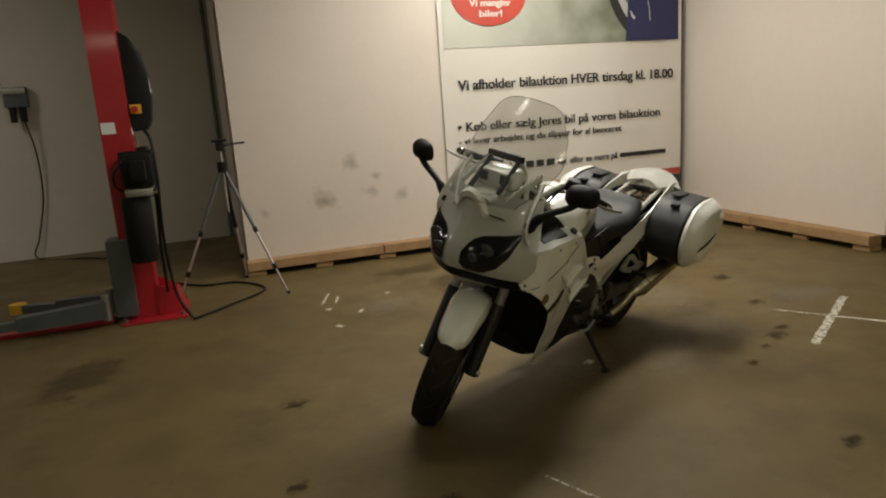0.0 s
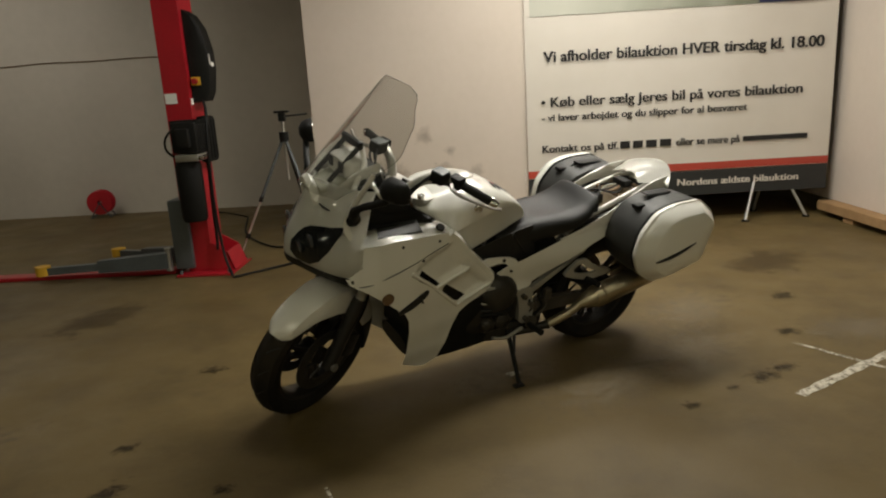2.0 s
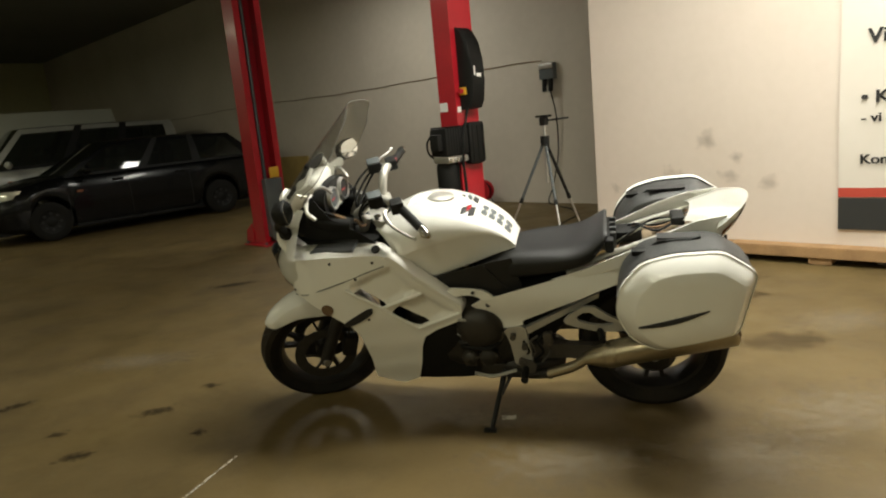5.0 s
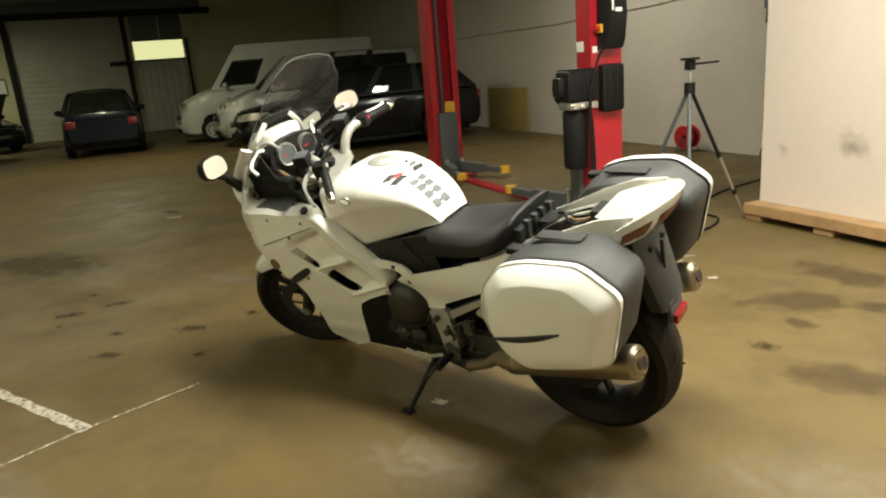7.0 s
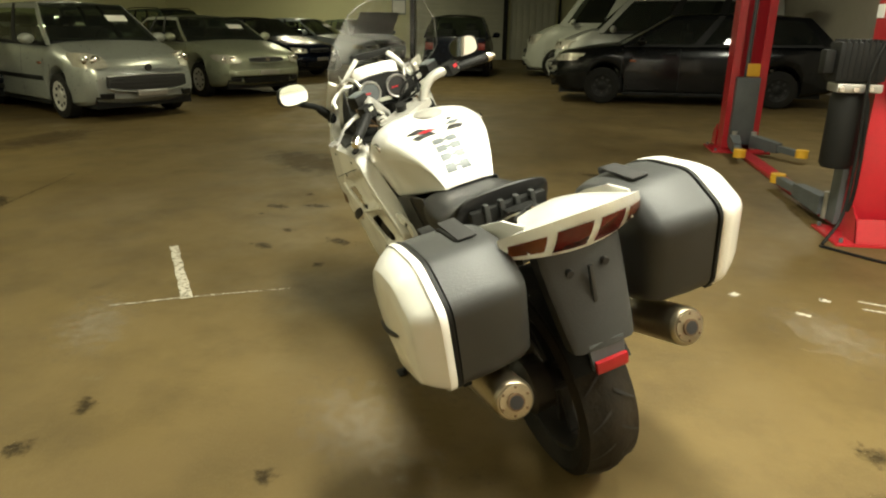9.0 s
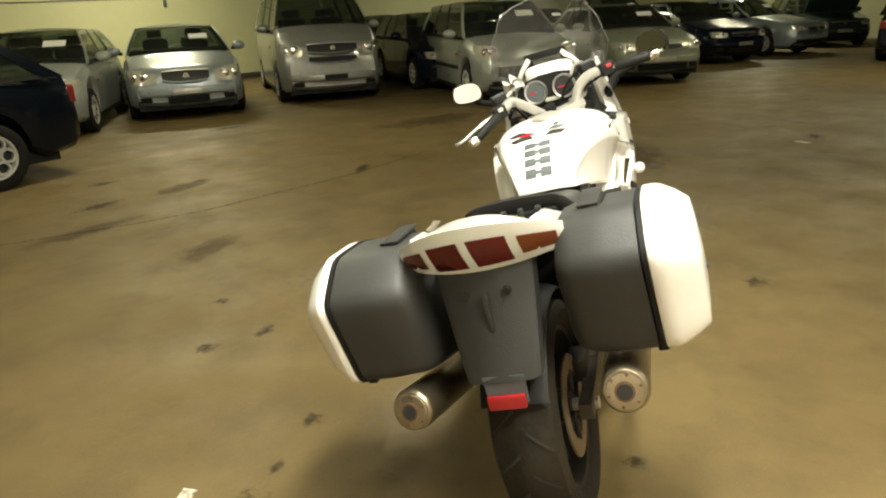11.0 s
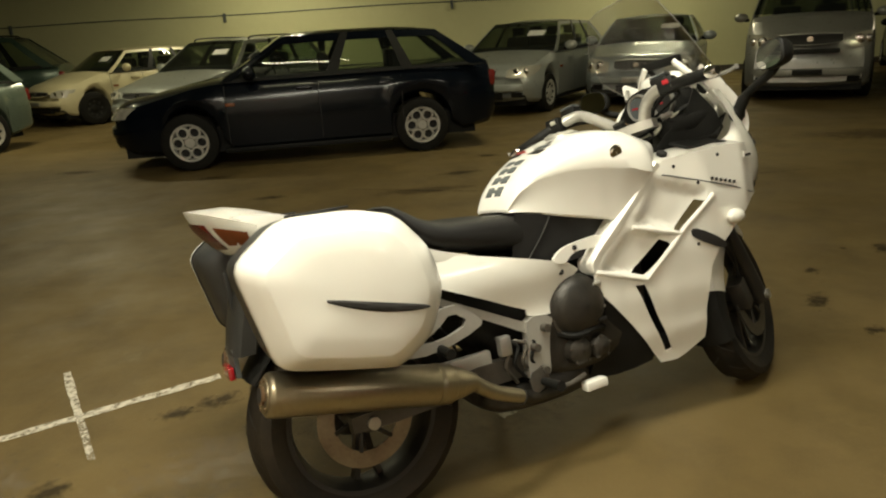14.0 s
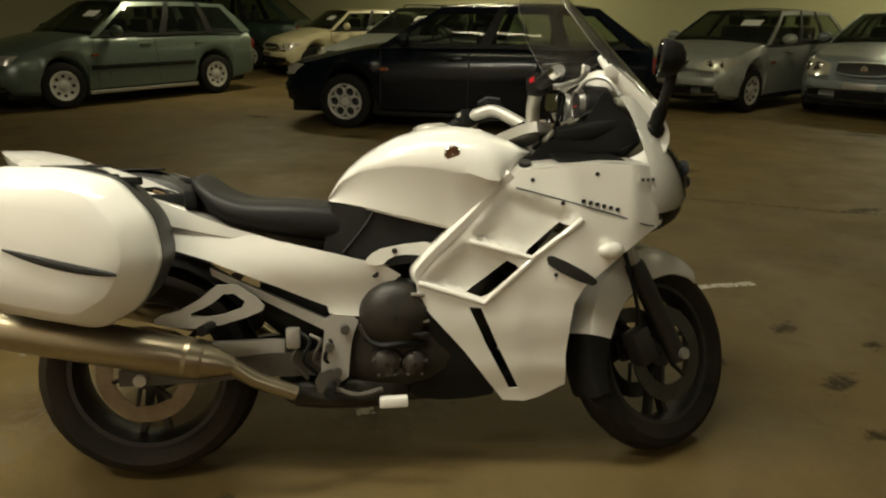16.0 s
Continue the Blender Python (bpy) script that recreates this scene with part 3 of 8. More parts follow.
def banner():
    t = thing("advertising_banner", "large white vinyl banner for car auctions with photo and red band", "banner")
    vinyl = surface("white vinyl", (0.76, 0.71, 0.64), 0.5, other=(0.68, 0.63, 0.55), scale=1.6, grain=8, amount=0.6)
    red, black = surface("red print", (0.52, 0.07, 0.045), 0.5, scale=3, grain=30), surface("dark print", (0.030, 0.032, 0.032), 0.5, scale=3, grain=30)
    blue = surface("dark blue print", (0.025, 0.03, 0.10), 0.45, scale=2, grain=20)
    grey = surface("light grey print", (0.55, 0.55, 0.52), 0.5, scale=4, grain=30)
    part("sheet", cloth(0.03, 2.83, 0.255, 3.3, 0.0), vinyl, t)
    part("photo", cloth(0.08, 2.79, 1.952, 3.25, 0.004), gradient_photo(), t)
    arc = lambda r, a0, a1: [(2.75 + r * math.cos(radians(a)), 2.62 + r * 0.95 * math.sin(radians(a))) for a in np.linspace(a0, a1, 14)]
    cut = lambda pts: [(min(x, 2.785), max(z, 1.957)) for x, z in pts]
    print_polygon("tyre_print", cut(arc(0.86, 150, 262) + arc(0.76, 262, 150)), black, t, 0.008)
    print_polygon("rim_print", cut(arc(0.76, 150, 262) + arc(0.68, 262, 150)), grey, t, 0.008)
    print_polygon("blue_print", [(2.12, 1.957), (2.20, 2.12), (2.16, 2.4), (2.22, 2.9), (2.785, 2.9), (2.785, 1.957)], blue, t, 0.010)
    print_polygon("seam_print", [(2.43, 1.96), (2.445, 1.96), (2.425, 2.25), (2.36, 2.6), (2.35, 2.6), (2.415, 2.25)], grey, t, 0.013)
    print_polygon("red_oval", [(0.57 + 0.40 * math.cos(a), 2.45 + 0.30 * math.sin(a)) for a in np.linspace(0, 2 * math.pi, 48)[:-1]], red, t, 0.010)
    for z0, z1, m in ((0.255, 0.487, black), (0.492, 0.56, red)):
        part("band", cloth(0.03, 2.83, z0, z1, 0.005), m, t)
    stand = lambda x, z: Matrix.Translation((x, 0, z)) @ Matrix.Rotation(radians(90), 4, "X")
    for body, x0, x1, z, h, m in (
        ("Vi afholder bilauktion HVER tirsdag kl. 18.00", 0.196, 2.717, 1.552, 0.095, INK),
        ("• Køb eller sælg Jeres bil på vores bilauktion", 0.168, 2.548, 1.150, 0.088, INK),
        ("- vi laver arbejdet og du slipper for al besværet", 0.168, 2.055, 1.022, 0.062, INK),
        ("Kontakt os på tlf.", 0.168, 0.873, 0.732, 0.066, INK),
        ("eller se mere på", 1.41, 2.0, 0.732, 0.066, INK),
        ("Nordens ældste bilauktion", 1.43, 2.56, 0.352, 0.062, vinyl),
        ("Vi mangler", 0.36, 0.80, 2.335, 0.062, vinyl),
        ("biler!", 0.46, 0.70, 2.235, 0.062, vinyl),
    ):
        for word in lettering("word", body, x1 - x0, h, stand(x0, z), m, t, 0.0 if "ø" in body else 0.010, 0.045 if "ø" in body else 0.035):
            hung(word, 0.011, True)
    for x0, x1, z, h, m in ((0.89, 0.98, 0.732, 0.066, INK), (1.01, 1.10, 0.732, 0.066, INK), (1.13, 1.23, 0.732, 0.066, INK), (1.26, 1.364, 0.732, 0.066, INK), (2.03, 2.62, 0.737, 0.045, INK),
                             (0.43, 0.66, 0.355, 0.052, vinyl), (0.70, 1.08, 0.355, 0.052, vinyl), (1.12, 1.29, 0.355, 0.052, vinyl)):
        print_polygon("text_bar", [(x0, z), (x1, z), (x1, z + h), (x0, z + h)], m, t, 0.011)
    part("top_rail", rod(bmesh.new(), (0.0, BANNER_Y, 3.31), (2.86, BANNER_Y, 3.31), 0.018, 8), DARKSTEEL, t)


banner()

# under the banner, in the covered opening
tagged(part("white_board", boxed((0.28, 2.81, 0.0), (0.62, 2.86, 0.128), 0.004), WHITEWALL), "white board end under the banner", "board")
for a, b, r in (((0.98, 2.98, 0), (0.88, 3.3, 0.9), 0.016), ((1.09, 2.95, 0), (0.93, 3.25, 1.0), 0.022), ((1.14, 2.95, 0), (0.97, 3.3, 1.0), 0.012)):
    tagged(part("leaning_pole", rod(bmesh.new(), a, b, r, 8), ALLOY), "thin metal pole leaning in the dark opening", "pole", "leaning poles")
t = thing("trolley_wheel", "dusty red rimmed trolley wheel behind the banner", "wheel", pose(1.32, 3.35, 0.17, 0, 0, 10))
part("tyre", lathe(bmesh.new(), [(0.10, -0.03), (0.15, -0.035), (0.168, -0.015), (0.168, 0.015), (0.15, 0.035), (0.10, 0.03)]), RUBBER, t)
part("rim", lathe(bmesh.new(), [(0.005, -0.02), (0.10, -0.028), (0.10, 0.028), (0.005, 0.02)], cap=True), REDPAINT, t)
t = thing("folding_stand", "white folding stand with splayed legs behind the banner", "stand")
for a, b in (((2.02, 2.62, 0.012), (2.22, 2.86, 0.5)), ((2.62, 2.70, 0.012), (2.42, 2.88, 0.5)), ((2.3, 3.1, 0.012), (2.32, 2.9, 0.5))):
    leg = part("leg", rod(bmesh.new(), a, b, 0.014, 8), ALLOY, t)
    part("foot", rod(bmesh.new(), (a[0] - 0.03, a[1], 0.012), (a[0] + 0.03, a[1], 0.012), 0.012, 8), BLACKPLASTIC, leg)
part("crossbar", rod(bmesh.new(), (2.2, 2.87, 0.5), (2.44, 2.87, 0.5), 0.014, 8), ALLOY, t)


# ---- the two-post lift ----
def post_of_lift(x_open, x_back, y0, y1, name, label):
    """A column whose channel opens towards x_open."""
    s = 1 if x_open > x_back else -1
    t = thing(name, label, "car lift", group="car lift posts")
    bm = bmesh.new()
    k = 0.012
    prof = [(x_back, y0), (x_open, y0), (x_open, y0 + 0.08), (x_open - s * k, y0 + 0.08), (x_open - s * k, y0 + k), (x_back + s * k, y0 + k),
            (x_back + s * k, y1 - k), (x_open - s * k, y1 - k), (x_open - s * k, y1 - 0.08), (x_open, y1 - 0.08), (x_open, y1), (x_back, y1)]
    loft(bm, [[(x, y, z) for x, y in prof] for z in (0.02, 1.2, 2.4, 3.4)])
    part("column", bm, REDPAINT, t)
    lo, hi = min(x_open, x_back), max(x_open, x_back)
    part("base_plate", boxed((lo - 0.06, y0 - 0.13, 0.0), (hi + 0.20, y1 + 0.10, 0.018), 0.004), REDPAINT, t)
    x = x_back - s * 0.19
    for y in (y0 - 0.02, y1 + 0.008):
        bm = bmesh.new()
        loft(bm, [[(x_back, y, 0.02), (x, y, 0.02), (x + s * 0.05, y, 0.17), (x_back, y, 0.26)], [(x_back, y + 0.012, 0.02), (x, y + 0.012, 0.02), (x + s * 0.05, y + 0.012, 0.17), (x_back, y + 0.012, 0.26)]])
        part("gusset", bm, REDPAINT, t)
    bm = bmesh.new()
    loft(bm, [[(x, y, 0.02), (x + s * 0.05, y, 0.17), (x + s * 0.062, y, 0.17), (x + s * 0.012, y, 0.02)] for y in (y0 - 0.02, y1 + 0.02)])
    part("side_plate", bm, REDPAINT, t)
    for px in (lo - 0.03, hi + 0.16):
        for y in (y0 - 0.09, y1 + 0.06):
            part("anchor_bolt", rod(bmesh.new(), (px, y, 0.018), (px, y, 0.045), 0.014, 6), DARKSTEEL, t)
    part("screw_shaft", rod(bmesh.new(), ((lo + hi) / 2, (y0 + y1) / 2, 0.05), ((lo + hi) / 2, (y0 + y1) / 2, 3.3), 0.022, 8), DARKSTEEL, t)
    return t


def lift_arm(t, hinge, tip, wide=0.11):
    h, p = Vector(hinge), Vector(tip)
    d = (p - h)
    d.z = 0
    d.normalize()
    n = Vector((-d.y, d.x, 0))
    mid = h + (p - h) * 0.55
    rings = []
    for q, w, tall in ((h, wide, 0.13), (mid, wide * 0.72, 0.10)):
        rings.append([q + n * w / 2 - Vector((0, 0, tall / 2)), q - n * w / 2 - Vector((0, 0, tall / 2)), q - n * w / 2 + Vector((0, 0, tall / 2)), q + n * w / 2 + Vector((0, 0, tall / 2))])
    arm = part("arm", loft(bmesh.new(), rings), DARKSTEEL, t)
    rings = [[q + n * w / 2 - Vector((0, 0, 0.03)), q - n * w / 2 - Vector((0, 0, 0.03)), q - n * w / 2 + Vector((0, 0, 0.03)), q + n * w / 2 + Vector((0, 0, 0.03))] for q, w in ((mid - d * 0.05, wide * 0.6), (p, wide * 0.55))]
    part("extension", loft(bmesh.new(), rings), DARKSTEEL, arm)
    pad = bmesh.new()
    rod(pad, p + Vector((0, 0, -0.03)), p + Vector((0, 0, 0.045)), 0.06, 16)
    part("pad", pad, YELLOW, arm, "round yellowed lifting pad")
    part("pivot_bolt", rod(bmesh.new(), h + Vector((0, 0, -0.09)), h + Vector((0, 0, 0.10)), 0.028, 10), ALLOY, arm)


post = post_of_lift(-2.90, -2.70, 1.74, 2.03, "car_lift_post", "red steel lift post with black motor and control cover")
part("carriage", boxed((-2.99, 1.70, 0.05), (-2.84, 1.94, 0.62), 0.01), DARKSTEEL, post)
lift_arm(post, (-3.05, 1.72, 0.13), (-4.10, 1.70, 0.09))
lift_arm(post, (-3.05, 1.93, 0.13), (-3.75, 2.28, 0.09))
part("label", boxed((-2.892, 1.734, 1.375), (-2.800, 1.7395, 1.455)), PAPER, post, "white type label")
part("label", boxed((-2.6995, 1.755, 1.36), (-2.696, 1.80, 1.41)), PAPER, post, "pale type label")
# curved control cover with its emergency knob
bm = bmesh.new()
prof = [(0.0, 1.38), (0.10, 1.385), (0.135, 1.45), (0.16, 1.62), (0.155, 1.78), (0.12, 1.94), (0.06, 2.04), (0.0, 2.08)]
loft(bm, [[(-2.698 + dx * k, y, z) for dx, z in prof] for y, k in ((1.80, 0.86), (1.812, 1.0), (1.965, 1.0), (1.98, 0.86))])
cover = part("control_cover", bm, BLACKPLASTIC, post, "bulging black plastic cover")
knob = part("switch_plate", boxed((-2.69, 1.782, 1.505), (-2.615, 1.799, 1.57), 0.006), YELLOW, cover)
part("emergency_knob", rod(bmesh.new(), (-2.655, 1.785, 1.538), (-2.655, 1.752, 1.538), 0.022, 14), REDPAINT, post)
part("cover_print", boxed((-2.546, 1.83, 1.66), (-2.538, 1.845, 1.74)), PAPER, post)
part("cover_print", boxed((-2.546, 1.86, 1.65), (-2.538, 1.92, 1.68)), PAPER, post)
bm = boxed((-2.78, 1.45, 1.00), (-2.58, 1.738, 1.24), 0.03)
motor = part("motor", bm, BLACKPLASTIC, post, "black electric motor")
for k in range(7):
    part("cooling_fin", boxed((-2.785, 1.48 + 0.032 * k, 1.02), (-2.575, 1.49 + 0.032 * k, 1.25), 0.003), BLACKPLASTIC, motor)
part("terminal_box", boxed((-2.72, 1.39, 1.05), (-2.62, 1.45, 1.19), 0.012), BLACKPLASTIC, motor)
part("pump_block", boxed((-2.78, 1.48, 0.94), (-2.60, 1.738, 0.995), 0.012), ALLOY, post, "bright pump block")
part("oil_tank", lathe(bmesh.new(), [(0.005, -0.235), (0.085, -0.235), (0.098, -0.21), (0.10, 0.2), (0.09, 0.235), (0.005, 0.235)], 24, pose(-2.73, 1.60, 0.70, 90, 0, 0)), BLACKPLASTIC, post, "black oil tank")
part("side_box", boxed((-2.698, 1.79, 0.90), (-2.615, 2.0, 1.27), 0.03), BLACKPLASTIC, post, "black ribbed box")
for k in range(3):
    part("rib", boxed((-2.617, 1.825 + 0.065 * k, 0.93), (-2.608, 1.84 + 0.065 * k, 1.24), 0.003), BLACKPLASTIC, post)
for pts, r in (([(-2.60, 1.64, 0.95), (-2.60, 1.67, 0.85), (-2.62, 1.70, 0.55), (-2.62, 1.70, 0.3), (-2.62, 1.68, 0.2)], 0.012), ([(-2.62, 1.80, 1.39), (-2.58, 1.72, 1.3), (-2.57, 1.64, 1.05), (-2.59, 1.66, 0.6), (-2.56, 1.64, 0.2), (-2.47, 1.52, 0.02)], 0.011), ([(-2.74, 1.45, 1.2), (-2.82, 1.46, 1.12), (-2.83, 1.48, 1.03), (-2.77, 1.50, 0.97)], 0.009)):
    part("hose", tube(bmesh.new(), curve_pts(pts), r, 8), BLACKPLASTIC, post)
for y in (1.50, 1.58, 1.66):
    part("hose_clip", rod(bmesh.new(), (-2.60, y, 0.965), (-2.575, y, 0.965), 0.016, 10), CHROME, post)

post = post_of_lift(-6.01, -6.25, 1.645, 2.015, "car_lift_post", "second red steel lift post with lowered grey arms")
part("carriage", boxed((-6.05, 1.70, 0.08), (-5.93, 1.94, 0.80), 0.015), DARKSTEEL, post, "grey steel carriage")
part("yellow_label", boxed((-5.945, 1.785, 0.81), (-5.93, 1.915, 0.94), 0.004), YELLOW, post)
lift_arm(post, (-5.89, 1.74, 0.13), (-5.26, 1.66, 0.09))
lift_arm(post, (-5.89, 1.94, 0.13), (-5.36, 2.28, 0.09))
tagged(part("floor_channel", boxed((-5.87, 1.755, 0.0), (-3.02, 1.895, 0.035), 0.008), REDPAINT), "low red steel channel between the lift posts", "channel")
bm = tube(bmesh.new(), curve_pts([(-2.46, 1.5, 0.012), (-2.2, 1.75, 0.012), (-1.9, 2.1, 0.012), (-2.1, 2.5, 0.012), (-2.45, 2.6, 0.012), (-2.9, 3.3, 0.012), (-3.2, Y1 - 0.9, 0.012)]), 0.009, 6)
tagged(part("floor_cable", bm, BLACKPLASTIC), "black cable lying on the concrete floor", "cable")


# ---- tripod, reel ----
t = thing("camera_tripod", "silver and black camera tripod standing by the partition", "tripod")
head = Vector((-2.11, 2.2, 1.06))
for a in (-41, 79, 199):
    foot = head + Vector((0.50 * math.cos(radians(a)), 0.50 * math.sin(radians(a)), -1.055))
    top = head + (foot - head) * 0.04
    at = lambda k: top + (foot - top) * k
    leg = part("leg", rod(bmesh.new(), at(0), at(0.48), 0.014, 8), BLACKPLASTIC if a == 79 else DARKSTEEL, t)
    part("middle_tube", rod(bmesh.new(), at(0.46), at(0.78), 0.0105, 8), ALLOY, leg)
    part("lower_tube", rod(bmesh.new(), at(0.77), at(1), 0.008, 8), ALLOY, leg)
    for k in (0.48, 0.78):
        part("clamp", rod(bmesh.new(), at(k - 0.02), at(k + 0.02), 0.018, 8), BLACKPLASTIC, leg)
    part("foot", ball(bmesh.new(), foot + Vector((0, 0, 0.008)), 0.014, 8), BLACKPLASTIC, leg)
part("hub", rod(bmesh.new(), head - Vector((0, 0, 0.05)), head + Vector((0, 0, 0.03)), 0.04, 12), BLACKPLASTIC, t)
part("centre_column", rod(bmesh.new(), head - Vector((0, 0, 0.38)), head + Vector((0, 0, 0.14)), 0.012, 10), ALLOY, t)
part("pan_head", boxed(head + Vector((-0.03, -0.03, 0.12)), head + Vector((0.03, 0.03, 0.19)), 0.01), BLACKPLASTIC, t)
part("plate", boxed(head + Vector((-0.06, -0.04, 0.19)), head + Vector((0.06, 0.04, 0.21)), 0.006), BLACKPLASTIC, t)
part("pan_handle", rod(bmesh.new(), head + Vector((0.0, 0, 0.16)), head + Vector((0.2, 0.08, 0.17)), 0.008, 8), BLACKPLASTIC, t)

t = thing("cable_reel", "red plastic cable reel on a stand by the wall", "cable reel", pose(-5.32, 5.02, 0.2, 0, 0, 12))
for y in (-0.07, 0.07):
    part("side_disc", lathe(bmesh.new(), [(0.03, y - 0.008), (0.15, y - 0.008), (0.158, y), (0.15, y + 0.008), (0.03, y + 0.008)], 28), REDPAINT, t)
part("wound_cable", lathe(bmesh.new(), [(0.05, -0.06), (0.115, -0.06), (0.125, 0), (0.115, 0.06), (0.05, 0.06)], 24), BLACKPLASTIC, t)
part("stand", tube(bmesh.new(), [(-0.12, -0.1, -0.19), (0, -0.1, 0), (0.12, -0.1, -0.19), (0.12, 0.1, -0.19), (0, 0.1, 0), (-0.12, 0.1, -0.19), (-0.12, -0.1, -0.19)], 0.009, 8), DARKSTEEL, t)


# ---- marks on the floor ----
def floor_patch(name, material, x, y, rx, ry, turn, label, category="stain", z=0.0025):
    ob = part(name, disc(), material)
    ob.matrix_basis = pose(x, y, z, 0, 0, turn) @ Matrix.Diagonal((rx, ry, 1, 1))
    return tagged(ob, label, category, name.replace("_", " ") + "s", "structure")


def floor_line(a, b, wide, material, label, z=0.003):
    d = Vector((b[0] - a[0], b[1] - a[1], 0))
    bm = bmesh.new()
    k = max(3, int(d.length / 0.05))
    n = Vector((-d.y, d.x, 0)).normalized()
    rows = [[Vector((a[0], a[1], z)) + d * i / k + n * wide * s * random.uniform(0.38, 0.62) for s in (-1, 1)] for i in range(k + 1)]
    loft(bm, rows, cap=False, closed=False)
    tagged(part("floor_line", bm, material), label, "floor marking", "floor markings", "structure")

# ---- parked cars ----
SILVERPAINT = surface("silver wheel paint", (0.55, 0.54, 0.50), 0.35, 0.25, other=(0.42, 0.41, 0.37), scale=8, grain=60)


def car(label, category, m, colour, L, W, H, nose_h, hood_h, belt, tail_h, cowl, roof0, roof1, rear, fo, wb, R=0.31, pillars=(0.36, 0.66), deck=None, wheel_kind="cover",
        glass_mat=None, cladding=0.0, rails=False, papers=True, lamp=(0.56, 0.66, 0.30, 0.13), grille=(0.34, 0.10, 0.64), two_slot=False, tail_red=True, doors=(0.30, 0.60), intake=None, trim_strip=False, open_hood=False, plate=True, plate_mat=None, mouth_car=False, win_top=0.90, panelled=False):
    """A car with its nose at the origin, heading +x. Heights are metres; cowl, roof0, roof1 and rear are distances back from the nose."""
    t = thing("van" if category == "van" else "car", label, category, m)
    glass_mat = glass_mat or PANE
    axles = (fo, fo + wb)
    deck = deck or rear
    wf = lambda s: W / 2 * lerp_table(s, [(0.0, 0.80), (0.10, 0.90), (0.35, 0.965), (fo + 0.5, 1.0), (L - 1.0, 1.0), (L - 0.4, 0.965), (L - 0.08, 0.90), (L, 0.82)])
    top = lambda s: lerp_table(s, [(0.0, nose_h - 0.16), (0.05, nose_h - 0.05), (0.18, nose_h), (cowl, hood_h), (cowl + 0.35, belt), (rear - 0.3, belt + 0.03), (deck, tail_h), (L - 0.10, tail_h - 0.03), (L, tail_h - 0.14)])

    def low(s):
        b = lerp_table(s, [(0, 0.30), (0.12, 0.22), (0.5, 0.19), (L - 0.6, 0.20), (L - 0.1, 0.27), (L, 0.36)])
        for a in axles:
            d = abs(s - a)
            if d < R + 0.05:
                b = max(b, R + math.sqrt((R + 0.05) ** 2 - d * d))
        return b

    def bow(y):
        return 0.26 * (abs(y) / (W / 2)) ** 2.6

    def lean(z):
        return 0.10 * max(0.0, (z - 0.52) / 0.35) + 0.05 * max(0.0, (0.36 - z) / 0.15)

    def front(y, z):
        """How far the nose's skin lies at that place across and that height."""
        up = float(np.interp(z, [nose_h - 0.16, nose_h - 0.05, nose_h], [0, 0.05, 0.18]))
        out = float(np.interp(abs(y) / (W / 2), [0.765, 0.865, 0.93], [0, 0.10, 0.35]))
        s_ = max(up, out) + 0.4 * min(up, out)
        return -s_ - bow(y) * max(0.0, 1 - s_) - lean(min(z, nose_h)) * max(0.0, 1 - 2 * s_)

    def nose_patch(y0, y1, edge, off, deep, n=8, k=4):
        """A panel let into the nose: edge(u) gives its lower and upper height."""
        rows = []
        for i in range(n + 1):
            u = i / n
            y = y0 + (y1 - y0) * u
            lo_, hi_ = edge(u)
            rows.append([(front(y, lo_ + (hi_ - lo_) * j / k) + off, y, lo_ + (hi_ - lo_) * j / k) for j in range(k + 1)])
        bm = bmesh.new()
        loft(bm, [r_ + [(x - deep, y, z) for x, y, z in reversed(r_)] for r_ in rows])
        return bm

    st = sorted({round(x, 3) for x in [0, 0.02, 0.05, 0.1, 0.18, 0.3, L - 0.3, L - 0.15, L - 0.08, L - 0.03, L, *np.linspace(0.4, L - 0.4, 16), *[a + k * (R + 0.05) for a in axles for k in (-1.001, -0.97, -0.85, -0.65, -0.4, 0, 0.4, 0.65, 0.85, 0.97, 1.001)]] if 0 <= x <= L})
    rings = []
    for s in st:
        w, b, z = wf(s), low(s), top(s)
        mid = max(b + 0.02, b + (z - b) * 0.45)
        sh = max(mid + 0.02, z - 0.10)
        half = [(0, b), (w * 0.90, b), (w * 0.975, b + min(0.05, (z - b) * 0.2)), (w, mid), (w * 0.985, (mid + sh) / 2), (w * 0.965, sh), (w * 0.90, z - 0.025), (w * 0.72, z), (w * 0.38, z + 0.018), (0, z + 0.024)]
        half = [(-s - bow(y) * max(0.0, 1 - s / 1.0) - lean(q) * max(0.0, 1 - s / 0.5), y, q) for y, q in half]
        rings.append(half + [(x, -y, q) for x, y, q in reversed(half[1:-1])])
    body = part("body", loft(bmesh.new(), rings), colour, t)
    # cabin
    hb, ht = W / 2 * 0.93, W / 2 * 0.70
    A0, A1, D0, D1 = Vector((-cowl - 0.12, hb, belt - 0.015)), Vector((-roof0 - 0.05, ht, H - 0.055)), Vector((-rear + 0.10, hb, belt + 0.02)), Vector((-roof1 + 0.05, ht, H - 0.06))

    def flank_at(u, v, s, off=0.0):
        p = (A0.lerp(D0, u)).lerp(A1.lerp(D1, u), v)
        p.y += 0.02 * math.sin(math.pi * v) + off
        p.z += 0.018 * math.sin(math.pi * u) * v
        return Vector((p.x, p.y * s, p.z))

    def patch(u0, u1, v0, v1, s, off, n=4):
        rows = [[flank_at(u0 + (u1 - u0) * i / n, v0 + (v1 - v0) * j / n, s, off) for i in range(n + 1)] for j in range(n + 1)]
        bm = loft(bmesh.new(), rows, cap=False, closed=False)
        bmesh.ops.recalc_face_normals(bm, faces=bm.faces)
        return bm

